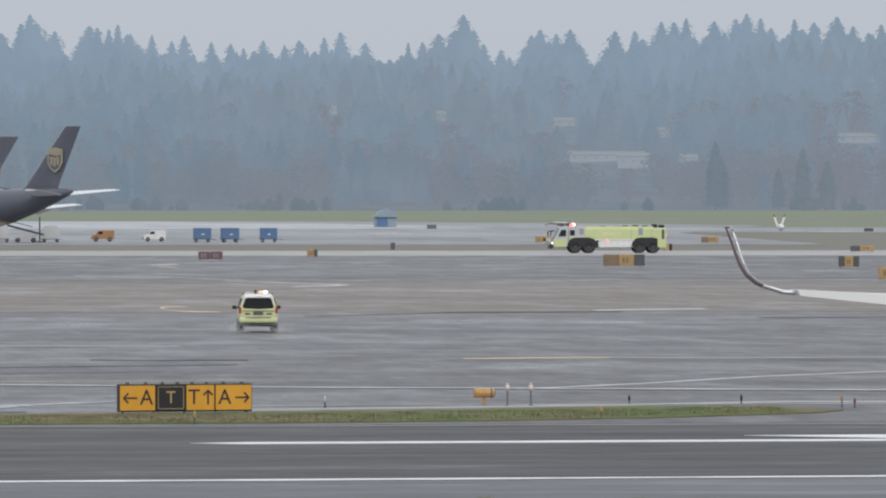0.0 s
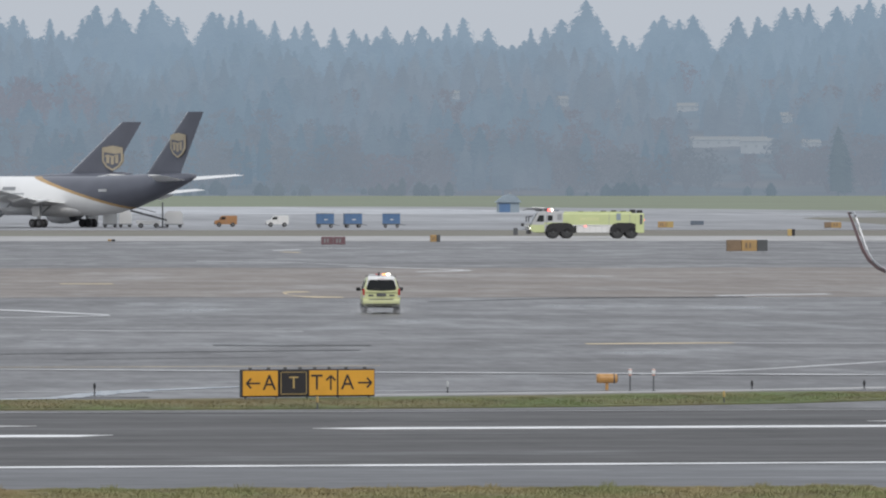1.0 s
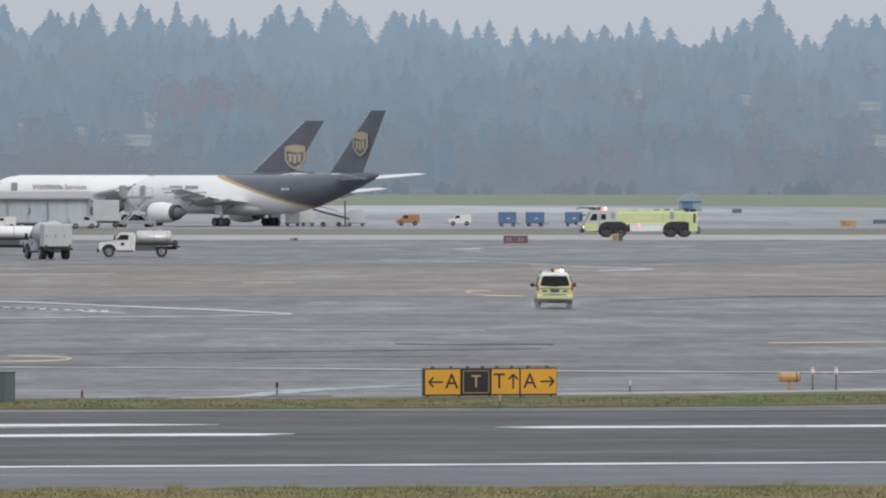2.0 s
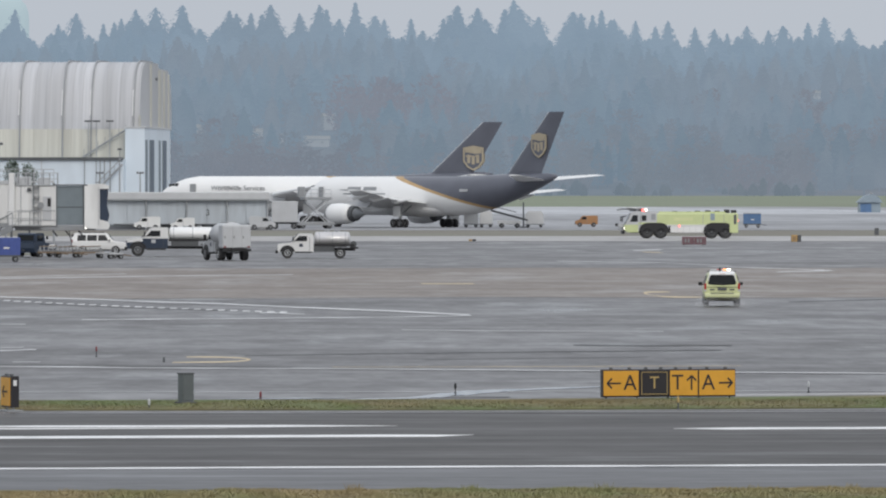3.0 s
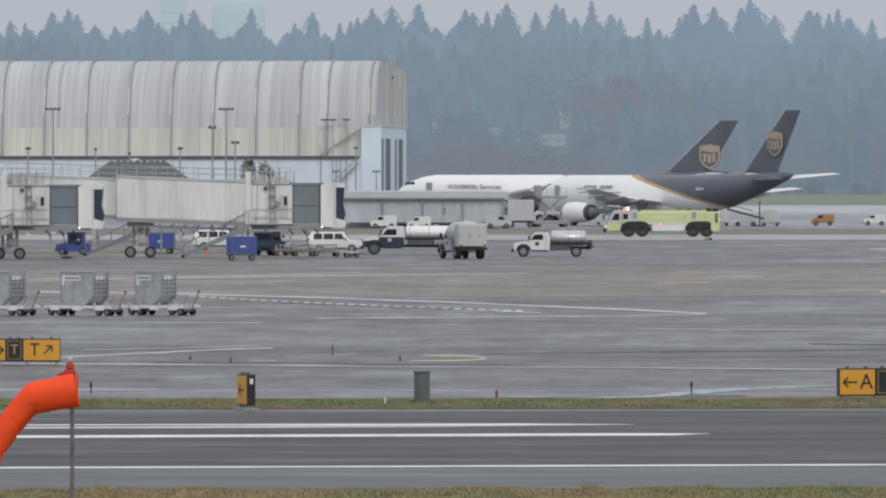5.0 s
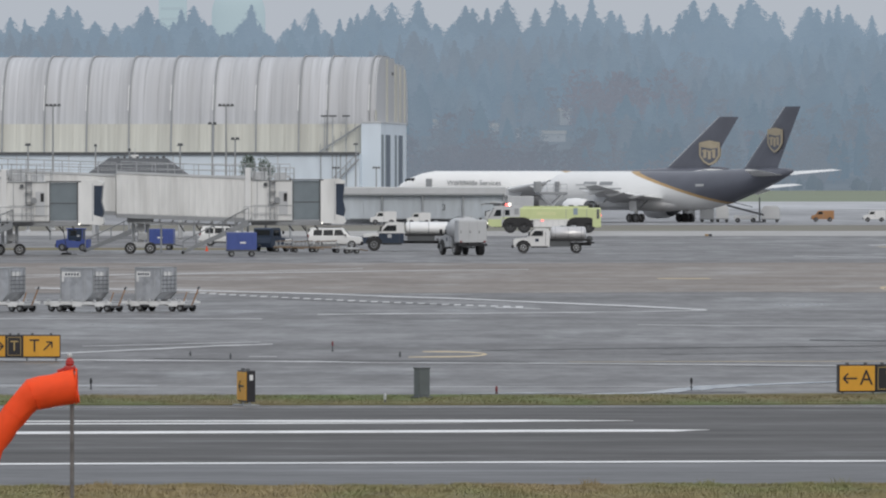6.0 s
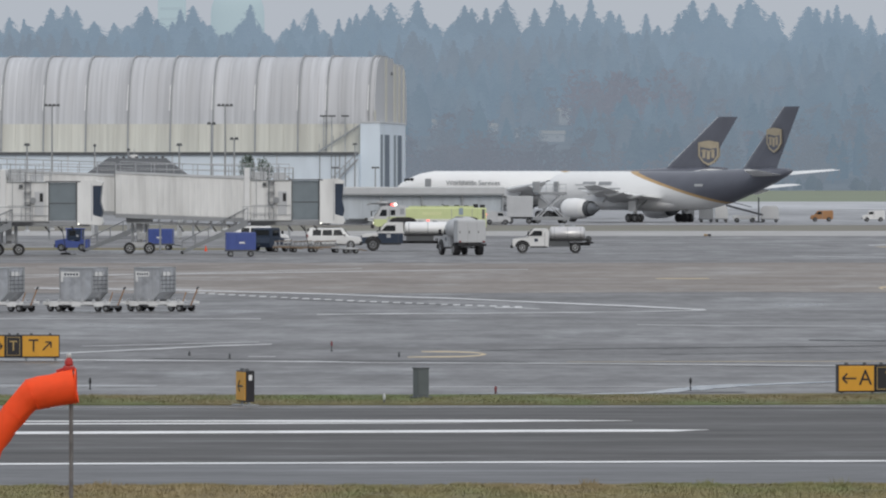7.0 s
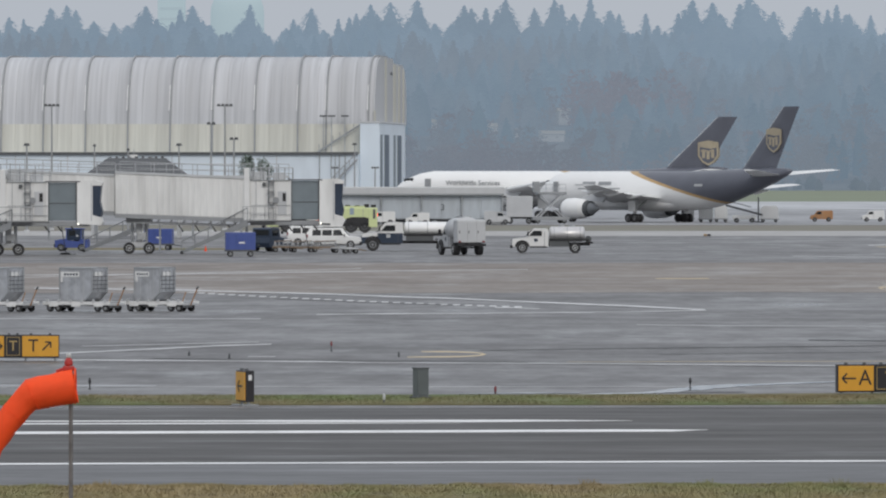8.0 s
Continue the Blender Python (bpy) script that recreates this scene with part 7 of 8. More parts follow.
# ---- ramp vehicles ----
def cab_truck(t, x, paint, k=1.0, w=2.1, roof=None, rim="grey"):
    """A bonneted lorry cab, its bumper at x, facing +x; k scales it."""
    def at(*pts):
        return [(x + u * k, v * k) for u, v in pts]
    prof = at((-3.05, 0.55), (-1.55, 0.5), (-0.05, 0.55), (0.0, 0.98), (-0.1, 1.2), (-1.12, 1.32), (-1.72, 2.0), (-1.95, 2.08), (-2.95, 2.06), (-3.05, 1.9))
    c = part("cab", slab(bmesh.new(), prof, -w / 2 * 0.9, w / 2 * 0.9), paint, t)
    if roof:
        part("cab_roof", slab(bmesh.new(), at((-3.07, 1.3), (-1.12, 1.3), (-1.70, 2.02), (-1.95, 2.12), (-3.07, 2.1)), -w / 2 * 0.92, w / 2 * 0.92), roof, c, "white cab top")
        part("bonnet_top", slab(bmesh.new(), at((-1.2, 1.08), (-0.06, 1.0), (-0.04, 1.22), (-1.2, 1.38)), -w / 2 * 0.91, w / 2 * 0.91), roof, c, "white bonnet top")
    for s in (-1, 1):
        part("side_window", slab(bmesh.new(), at((-2.5, 1.46), (-1.45, 1.46), (-1.82, 1.88), (-2.5, 1.88)), s * w / 2 * 0.88, s * w / 2 * 0.945), "glass", c)
        part("door_seam", bx((x - 2.72 * k, s * w / 2 * 0.905, 1.15 * k), (0.03, 0.02, 1.2 * k)), "dark_grey", c)
        part("door_badge", bx((x - 2.0 * k, s * w / 2 * 0.91, 1.1 * k), (0.3 * k, 0.02, 0.26 * k), 0.005), "pale_grey" if roof else "navy", c)
        part("step", bx((x - 2.2 * k, s * w / 2 * 0.92, 0.52 * k), (1.4 * k, 0.25, 0.12 * k), 0.02), "black", c)
        arch = [(x + (-0.85 + 0.62 * math.cos(math.pi * i / 10)) * k, (0.55 + 0.55 * math.sin(math.pi * i / 10)) * k) for i in range(11)]
        part("wing_arch", slab(bmesh.new(), arch, s * w / 2 * 0.85, s * w / 2 * 0.96), "black", c)
        part("headlamp", bx((x, s * w * 0.36, 0.95 * k), (0.06, 0.26, 0.2 * k), 0.02), "pale_grey", c)
        part("mirror", bx((x - 1.35 * k, s * (w / 2 + 0.18), 1.62 * k), (0.12, 0.22, 0.36 * k), 0.03), "black", c)
        wheel(t, x - 0.85 * k, s * (w / 2 - 0.14), 0.47 * k, 0.3, rim)
    part("windscreen", slab(bmesh.new(), at((-1.14, 1.36), (-1.08, 1.36), (-1.66, 2.0), (-1.73, 2.0)), -w / 2 * 0.8, w / 2 * 0.8), "glass", c)
    part("bumper", bx((x + 0.05, 0, 0.55 * k), (0.22, w, 0.26 * k), 0.04), "black", t)
    part("grille", bx((x + 0.01, 0, 0.95 * k), (0.06, w * 0.5, 0.34 * k), 0.02), "black", c)
    return c


def tank_shell(x0, x1, z, ry, rz, n=22):
    return loft(bmesh.new(), [circle((x, 0, z), ry * k, n, "x", rz * k) for x, k in ((x0, 0.55), (x0 + 0.06, 0.88), (x0 + 0.2, 1.0), ((x0 + x1) / 2, 1.0), (x1 - 0.2, 1.0), (x1 - 0.06, 0.88), (x1, 0.55))])


def rear_axle(t, x, w, twin=True):
    for s in (-1, 1):
        wheel(t, x, s * (w / 2 - 0.25), 0.47, 0.5 if twin else 0.3, "pale_grey")


def tanker(m, paint, roof, tank_mat, L, label, tank_z, ry, rz, k=1.0, rim="grey"):
    t = thing("tank_truck", m, label, "tank truck", "ramp tank trucks")
    f = L / 2
    cab_truck(t, f, paint, k, 2.1 * min(k, 1.12), roof, rim)
    x0, x1 = -f + 0.45, f - 3.15 * k
    part("chassis", bx((-0.4, 0, 0.78), (L - 0.8, 0.9, 0.26), 0.03), "black", t)
    deck = part("deck", bx(((x0 + x1) / 2 - 0.15, 0, tank_z - rz + 0.1), (x1 - x0 + 0.4, 2.15, 0.2), 0.03), "black", t, "dark flatbed")
    part("side_skirt", bx(((x0 + x1) / 2 + 0.7, -0.98, tank_z - rz - 0.22), ((x1 - x0) * 0.58, 0.12, 0.5), 0.02), "dark_grey", deck)
    part("side_skirt", bx(((x0 + x1) / 2 + 0.7, 0.98, tank_z - rz - 0.22), ((x1 - x0) * 0.58, 0.12, 0.5), 0.02), "dark_grey", deck)
    tk = part("tank", tank_shell(x0, x1, tank_z, ry, rz), tank_mat, t, smooth=True)
    for q_ in range(3):
        x = x0 + 0.4 + (x1 - x0 - 0.8) * q_ / 2
        part("tank_band", loft(bmesh.new(), [circle((x + d, 0, tank_z), ry * q, 22, "x", rz * q) for d, q in ((-0.03, 1.0), (-0.03, 1.02), (0.03, 1.02), (0.03, 1.0))], cap=False), "steel", tk)
    for q_ in range(2):
        x = x0 + (x1 - x0) * (0.35 + 0.3 * q_)
        part("hatch", rd((x, 0, tank_z + rz - 0.05), (x, 0, tank_z + rz + 0.1), 0.25, 0.22, 12), "steel", tk)
        part("placard", bx((x, -ry * 0.93, tank_z + 0.2), (0.3, 0.06, 0.26), 0.01), "white", tk)
    for s in (-1, 1):
        part("mudguard", bx((-f + 1.3, s * 0.95, 1.02), (1.2, 0.5, 0.08), 0.03), "black", t)
        part("tail_lamp", bx((-f + 0.05, s * 0.8, 0.85), (0.06, 0.2, 0.12), 0.02), "red", t)
    part("rear_platform", bx((-f + 0.1, 0, 0.9), (0.7, 2.1, 0.14), 0.02), "black", t)
    part("hose_reel", rd((-f + 0.15, -0.4, 1.2), (-f + 0.15, 0.4, 1.2), 0.28, 0.28, 12), "dark_grey", t)
    rear_axle(t, -f + 1.3, 2.2)
    return t


tanker(pose(-3.0, 748, 0.035, 0, 0, 180), "navy", "white", "jet_white", 8.4, "navy tank truck with white roof and white tank", 1.95, 1.05, 0.62, 1.2)
tanker(pose(9.3, 726, 0.035, 0, 0, 180), "white", None, "tank_steel", 6.7, "white tank truck with polished steel tank on a flatbed", 1.66, 0.95, 0.62, 1.02, "pale_grey")

t = thing("refuelling_truck", pose(1.5, 709, 0.035, 0, 0, 106) @ Matrix.Scale(1.08, 4), "grey refuelling truck with rounded tank and rear cabinet, parked", "tank truck", "ramp tank trucks")
cab_truck(t, 3.1, "pale_grey", 1.1)
part("chassis", bx((-0.3, 0, 0.85), (6.0, 0.9, 0.26), 0.03), "black", t)
tk = part("tank", tank_shell(-1.9, 0.6, 2.0, 1.18, 0.95), "pale_grey", t, smooth=True)
part("walkway", bx((-0.6, 0, 2.95), (2.2, 0.7, 0.08), 0.02), "steel", tk)
cbn = part("rear_cabinet", bx((-2.45, 0, 1.85), (1.2, 2.3, 1.8), 0.12), "pale_grey", t, "grey rear pump cabinet")
for y in (-0.74, 0.0, 0.74):
    part("cabinet_door", bx((-3.06, y, 1.8), (0.04, 0.66, 1.6), 0.02), "pale_grey", cbn)
    part("handle", bx((-3.09, y + 0.22, 1.8), (0.03, 0.05, 0.2), 0.01), "black", cbn)
for y in (-0.95, 0.95):
    part("tail_lamp", bx((-3.08, y, 1.05), (0.05, 0.2, 0.14), 0.02), "sign_red", t)
part("rear_bumper", bx((-3.05, 0, 0.8), (0.2, 2.3, 0.2), 0.03), "black", t)
rear_axle(t, -1.9, 2.35)

parked_car, _w = suv(pose(-9.9, 771, 0.035, 0, 0, 0), "white", "white estate car parked on the ramp", "pale_grey", False)
crew_car, crew_wheels = suv(pose(-21.2, 795, 0.035, 0, 0, 0), "white", "white crew car driving slowly along the ramp", "pale_grey", False)


def tug(m, paint, label, group="ramp tugs", roof=True, s=1.0):
    t = thing("baggage_tug", m, label, "baggage tug", group)
    prof = [(-1.4, 0.3), (1.45, 0.3), (1.5, 0.95), (0.5, 1.1), (0.35, 0.95), (-0.7, 0.85), (-0.75, 1.05), (-1.4, 1.05)]
    b = part("body", slab(bmesh.new(), prof, -0.72, 0.72), paint, t)
    part("seat", bx((-0.45, 0, 0.98), (0.5, 1.1, 0.2), 0.05), "black", t)
    part("backrest", bx((-0.72, 0, 1.25), (0.12, 1.1, 0.5), 0.04), "black", t)
    part("steering_column", rd((0.35, 0.3, 0.95), (0.05, 0.3, 1.35), 0.04), "black", t)
    part("steering_wheel", rd((0.03, 0.3, 1.35), (0.0, 0.3, 1.39), 0.2, 0.2, 14), "black", t)
    if roof:
        for x, y in ((0.45, -0.65), (0.45, 0.65), (-0.85, -0.65), (-0.85, 0.65)):
            part("post", rd((x, y, 0.95), (x, y, 1.95), 0.04), paint, t)
        part("roof", bx((-0.2, 0, 1.98), (1.6, 1.45, 0.09), 0.03), paint, t)
    for x in (0.95, -0.9):
        for y in (-0.66, 0.66):
            wheel(t, x, y, 0.33, 0.24, "grey")
    part("bumper", bx((1.52, 0, 0.5), (0.12, 1.4, 0.3), 0.03), "black", t)
    return t


blue_tug = tug(pose(-32.6, 745, 0.035, 0, 0, 172), "blue", "dark blue baggage tug with a closed cab under the jet bridge")
cab_box = part("cab_panel", bx((-0.22, 0, 1.45), (1.3, 1.24, 0.98), 0.05), "navy", blue_tug, "dark closed cab")
for s_ in (-1, 1):
    part("side_window", bx((-0.05, s_ * 0.625, 1.58), (0.55, 0.03, 0.42), 0.02), "glass", cab_box)
    part("door_label", bx((-0.5, s_ * 0.625, 1.35), (0.2, 0.02, 0.16), 0.01), "pale_grey", cab_box)



def aircraft_tractor(m):
    """A low four-wheeled towing tractor with a small glazed cab."""
    t = thing("aircraft_tractor", m, "dark navy aircraft towing tractor with white front fender, parked", "tractor")
    b = part("body", slab(bmesh.new(), [(-2.0, 0.4), (2.0, 0.4), (2.1, 0.8), (2.0, 1.15), (0.2, 1.3), (-2.0, 1.3), (-2.1, 0.8)], -1.05, 1.05), "navy", t)
    c = part("cab", slab(bmesh.new(), [(-1.7, 1.28), (0.2, 1.28), (-0.05, 2.1), (-0.25, 2.2), (-1.5, 2.2), (-1.65, 2.1)], -0.95, 0.95), "navy", t, "dark cab with large windows")
    for s in (-1, 1):
        part("side_window", bx((-0.8, s * 0.96, 1.72), (1.1, 0.03, 0.55), 0.02), "glass", c)
        part("fender", bx((1.25, s * 1.0, 0.95), (1.1, 0.3, 0.4), 0.08), "white", b, "white front fender")
        part("headlight", bx((2.06, s * 0.75, 0.85), (0.08, 0.2, 0.16), 0.03), "pale_grey", b)
        part("mirror", bx((0.15, s * 1.15, 1.75), (0.1, 0.2, 0.3), 0.03), "black", c)
        for x in (-1.2, 1.2):
            wheel(t, x, s * 0.85, 0.45, 0.34, "grey")
    part("rear_window", bx((-1.68, 0, 1.75), (0.05, 1.5, 0.5), 0.02), "glass", c)
    part("windscreen", bx((0.09, 0, 1.7), (0.06, 1.6, 0.6), 0.02, Matrix.Rotation(-0.3, 4, 'Y')), "glass", c)
    part("bumper", bx((2.15, 0, 0.55), (0.16, 2.0, 0.3), 0.04), "black", t)
    part("tow_hook", rd((-2.1, 0, 0.6), (-2.4, 0, 0.6), 0.07), "dark_grey", t)


aircraft_tractor(pose(-15.1, 741, 0.035, 0, 0, 62) @ Matrix.Scale(0.95, 4))


def evergreen(x, y, h, seed):
    """A slim evergreen with a forked trunk and loose clumps of leaves."""
    r = random.Random(seed)
    t = thing("tree", pose(x, y, 0.0), "slim dark evergreen with a loose uneven crown", "tree", "evergreens behind the bridge")
    bm = rd((0, 0, 0), (0.1, 0, h * 0.7), 0.14, 0.06)
    part("trunk", bm, "dark_grey", t, "dark trunk")
    for k in range(5):
        a, z = r.uniform(0, math.tau), h * r.uniform(0.6, 0.75)
        part("limb", rd((0.05, 0, z), (0.8 * math.cos(a), 0.8 * math.sin(a), z + h * 0.15), 0.05, 0.02), "dark_grey", t)
    vs, fs = [], []
    for k in range(26):
        a, f = r.uniform(0, math.tau), r.random()
        q = 0.85 * math.sin(math.pi * (0.15 + 0.7 * f)) * r.uniform(0.3, 1.0)
        c = Vector((q * math.cos(a), q * math.sin(a), h * (0.66 + 0.33 * f)))
        for j in range(26):
            p = c + Vector((r.gauss(0, 0.2), r.gauss(0, 0.2), r.gauss(0, 0.22)))
            u = Vector((r.uniform(-1, 1), r.uniform(-1, 1), r.uniform(-1, 1))).normalized() * 0.15
            v = Vector((r.uniform(-1, 1), r.uniform(-1, 1), r.uniform(-1, 1))).normalized() * 0.12
            n = len(vs)
            vs.extend((tuple(p - u), tuple(p + v), tuple(p + u), tuple(p - v)))
            fs.append((n, n + 1, n + 2, n + 3))
    me = bpy.data.meshes.new("crown")
    me.from_pydata(vs, [], fs)
    me.materials.append(M["leaf"])
    new("crown", me).parent = t


evergreen(-23.2, 1000, 8.9, 3)
evergreen(-21.1, 1000, 8.7, 8)


def ramp_van(m, paint, label):
    """A short boxy service van, front at +x."""
    t = thing("service_van", m, label, "van", "service vans")
    b = part("body", slab(bmesh.new(), [(-1.6, 0.35), (1.6, 0.35), (1.65, 0.85), (1.0, 1.05), (0.72, 1.5), (0.5, 1.6), (-1.5, 1.62), (-1.62, 1.5)], -0.75, 0.75), paint, t)
    for s in (-1, 1):
        part("side_window", slab(bmesh.new(), [(0.05, 1.06), (0.82, 1.06), (0.58, 1.45), (0.05, 1.45)], s * 0.745, s * 0.765), "glass", b)
        part("door_seam", bx((-0.05, s * 0.76, 1.0), (0.03, 0.02, 1.1)), "grey", b)
        for x in (-1.0, 1.0):
            wheel(t, x, s * 0.66, 0.33, 0.22, "grey")
    part("windscreen", slab(bmesh.new(), [(1.0, 1.08), (1.04, 1.08), (0.76, 1.48), (0.70, 1.48)], -0.62, 0.62), "glass", b)
    part("bumper", bx((1.66, 0, 0.45), (0.12, 1.4, 0.2), 0.03), "dark_grey", t)
    part("load_cover", bx((-0.9, 0, 1.64), (1.2, 1.3, 0.08), 0.02), "pale_grey", b)


ramp_van(pose(54.9, 1225, 0.08, 0, 0, 180), "tug_orange", "orange service van on the cargo apron")
ramp_van(pose(62.4, 1225, 0.08, 0, 0, 180), "white", "white service van on the cargo apron")


def cart(m, paint, label, group, w=2.6, h=1.25, cover=False):
    t = thing("baggage_cart", m, label, "baggage cart", group)
    b = part("bin", bx((0, 0, 0.55 + h / 2), (w, 1.4, h), 0.05), paint, t)
    for k in range(4):
        part("side_rib", bx((-w / 2 + w * (k + 0.5) / 4, -0.72, 0.55 + h / 2), (0.06, 0.05, h * 0.94), 0.01), paint, b)
    part("badge", bx((0.1, -0.735, 0.5 + h * 0.45), (0.5, 0.02, 0.14), 0.004), "white", b)
    part("floor_frame", bx((0, 0, 0.5), (w + 0.1, 1.45, 0.14), 0.03), "dark_grey", t)
    for x in (-w / 2 + 0.4, w / 2 - 0.4):
        for y in (-0.6, 0.6):
            wheel(t, x, y, 0.24, 0.16, "grey")
    part("tow_bar", rd((w / 2, 0, 0.45), (w / 2 + 0.8, 0, 0.35), 0.04), "dark_grey", t)
    if cover:
        part("roof", bx((0, 0, 0.62 + h), (w + 0.15, 1.6, 0.1), 0.03), "pale_grey", t)
    return t


cart(pose(-16.6, 693, 0.035, 0, 0, 4), "blue", "blue open-topped baggage cart near the bridge stair", "baggage carts", 2.45, 1.45)
cart(pose(-25.4, 757, 0.035, 0, 0, -6), "blue", "blue open-topped baggage cart under the jet bridge", "baggage carts", 2.5, 1.35)
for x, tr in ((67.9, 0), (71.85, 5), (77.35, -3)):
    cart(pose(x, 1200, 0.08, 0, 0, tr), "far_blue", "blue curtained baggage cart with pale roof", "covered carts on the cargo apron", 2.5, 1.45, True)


def flat_dolly(x, y, w, load):
    t = thing("flat_dolly", pose(x, y, 0.035, 0, 0, random.uniform(-15, 15)), "low rusty flat dolly with a folded rack on the ramp" if load else "low grey flat dolly on the ramp", "dolly", "flat dollies")
    part("deck", bx((0, 0, 0.42), (w, 1.4, 0.12), 0.02), "faded_brown" if load else "pale_grey", t)
    for k in (-0.36, 0.36):
        part("end_stop", bx((w * k, -0.6, 0.65), (0.1, 0.1, 0.4), 0.01), "grey", t)
        for yy in (-0.5, 0.5):
            wheel(t, w * k, yy, 0.2, 0.14, "grey")
    part("draw_bar", rd((w / 2, 0, 0.35), (w / 2 + 0.8, 0, 0.25), 0.04), "faded_brown", t)
    if load:
        rack = part("rack", bx((0, 0.1, 0.56), (w * 0.92, 1.1, 0.12), 0.02), "dull_steel", t, "folded steel rack")
        for k in range(5):
            part("rack_post", bx((w * (-0.4 + 0.2 * k), -0.4, 0.78), (0.07, 0.07, 0.36 + 0.14 * (k % 2)), 0.01), "pale_grey", rack)
        part("rack_bar", rd((-w * 0.42, -0.42, 0.92), (w * 0.4, -0.42, 1.0), 0.035), "faded_brown", rack)
        part("rack_bar", rd((-w * 0.42, 0.4, 0.9), (w * 0.42, 0.4, 0.9), 0.035), "dull_steel", rack)


random.seed(5)
for x, y, w, ld in ((-13.9, 737, 1.9, True), (-12.2, 733, 2.0, True), (-10.3, 735, 2.4, True), (-8.7, 728, 1.7, False), (-7.9, 722, 1.2, False)):
    flat_dolly(x, y, w, ld)
t = thing("wheel_chock", pose(-31.8, 712, 0.035), "black rubber wheel chock lying on the ramp", "wheel chock")
part("block", slab(bmesh.new(), [(-0.5, 0), (0.5, 0), (0.35, 0.16), (-0.35, 0.16)], -0.1, 0.1), "black", t)
part("rope", rd((0.5, 0, 0.04), (0.9, 0.1, 0.04), 0.02), "rubber", t)
t = thing("traffic_cone", pose(-20.9, 745, 0.04) @ Matrix.Scale(0.6, 4), "small orange traffic cone on the ramp", "traffic cone")
part("cone", loft(bmesh.new(), [circle((0, 0, z), r, 12, "z") for z, r in ((0.04, 0.2), (0.4, 0.11), (0.75, 0.04))]), "orange", t)
part("base", bx((0, 0, 0.02), (0.5, 0.5, 0.05), 0.01), "orange", t)


# ---- cargo sheds and loaders by the aircraft ----
t = thing("loading_canopy", pose(-2.9, 1150, 0.08), "long low grey loading canopy on posts", "canopy")
part("roof", bx((0, 4, 4.55), (22.6, 8, 1.15), 0.15), "pale_grey", t, "flat grey roof")
part("back_wall", bx((0, 7.85, 2.0), (22.2, 0.15, 3.95), 0.02), "pale_grey", t)
part("fascia", bx((0, -0.05, 4.1), (22.5, 0.1, 0.22), 0.02), "grey", t)
for x in (-11, -5.5, 0, 5.5, 11):
    part("post", rd((x, 0.4, 0), (x, 0.4, 4.2), 0.13), "steel", t)
    part("post", rd((x, 7.6, 0), (x, 7.6, 4.2), 0.13), "steel", t)


def cargo_trailer(x, y, w, h, mark, mat="grey"):
    t = thing("cargo_trailer", pose(x, y, 0.08), "grey box trailer parked under the canopy", "trailer", "box trailers")
    b = part("box", bx((0, 0, 0.95 + h / 2), (w, 2.4, h), 0.05), mat, t)
    for k in range(int(w / 0.8)):
        part("side_rib", bx((-w / 2 + 0.4 + 0.8 * k, -1.21, 0.95 + h / 2), (0.08, 0.05, h * 0.92), 0.01), mat, b)
    if mark:
        lettering("number", mark, 1.1, "dark_grey", b, pose(w * 0.05, -1.25, 1.1 + h / 2, 90, 0, 0), 0.01)
    part("underframe", bx((0, 0, 0.85), (w, 1.6, 0.2), 0.03), "dark_grey", t)
    for x_ in (-w * 0.36, w * 0.36):
        for y_ in (-0.9, 0.9):
            wheel(t, x_, y_, 0.42, 0.3, "grey")


front = part("front_wall", bx((0, 0.9, 2.32), (22.0, 0.12, 3.34), 0.02), "shed_grey", t, "grey-blue sheet front")
for k in range(8):
    part("wall_panel", bx((-9.45 + 2.7 * k, 0.8, 2.25), (2.55, 0.08, 2.95), 0.02), "shed_grey", front)
for k in range(3):
    part("door_sill", bx((-8.1 + 5.4 * k, 0.75, 0.72), (3.6, 0.1, 0.16), 0.02), "dark_grey", front)
lettering("number", "3", 1.2, "dark_grey", front, pose(2.9, 0.74, 2.3, 90, 0, 0), 0.01)
cargo_trailer(10.6, 1168, 3.6, 2.9, "", "pale_grey")
ramp_van(pose(-8.2, 1146, 0.08, 0, 0, 180) @ Matrix.Scale(1.1, 4), "white", "white service van parked before the canopy")
ramp_van(pose(-3.4, 1147, 0.08, 0, 0, 180), "white", "white service van parked before the canopy")
ramp_van(pose(7.4, 1149, 0.08, 0, 0, 0) @ Matrix.Scale(1.1, 4), "pale_grey", "grey service van parked before the canopy")

t = thing("cargo_loader", pose(14.8, 1178, 0.08, 0, 0, 12), "grey scissor-lift cargo loader at the aircraft's nose door", "cargo loader")
part("lower_frame", bx((0, 0, 0.7), (5.2, 2.8, 0.5), 0.06), "grey", t)
up_ = part("platform", bx((0.2, 0, 4.2), (4.0, 2.9, 0.35), 0.05), "grey", t)
rail(up_, (-1.7, -1.4, 4.35), (2.1, -1.4, 4.35), 1.1, 5)
part("control_cabin", bx((-1.6, 1.0, 5.1), (0.9, 0.9, 1.5), 0.06), "grey", up_)
for s in (-1, 1):
    part("scissor_arm", rd((-1.6, s * 1.1, 0.9), (1.9, s * 1.1, 4.1), 0.08), "pale_grey", t)
    part("scissor_arm", rd((1.9, s * 1.0, 0.9), (-1.6, s * 1.0, 4.1), 0.08), "pale_grey", t)
    for x in (-1.9, 1.9):
        wheel(t, x, s * 1.2, 0.4, 0.3, "grey")


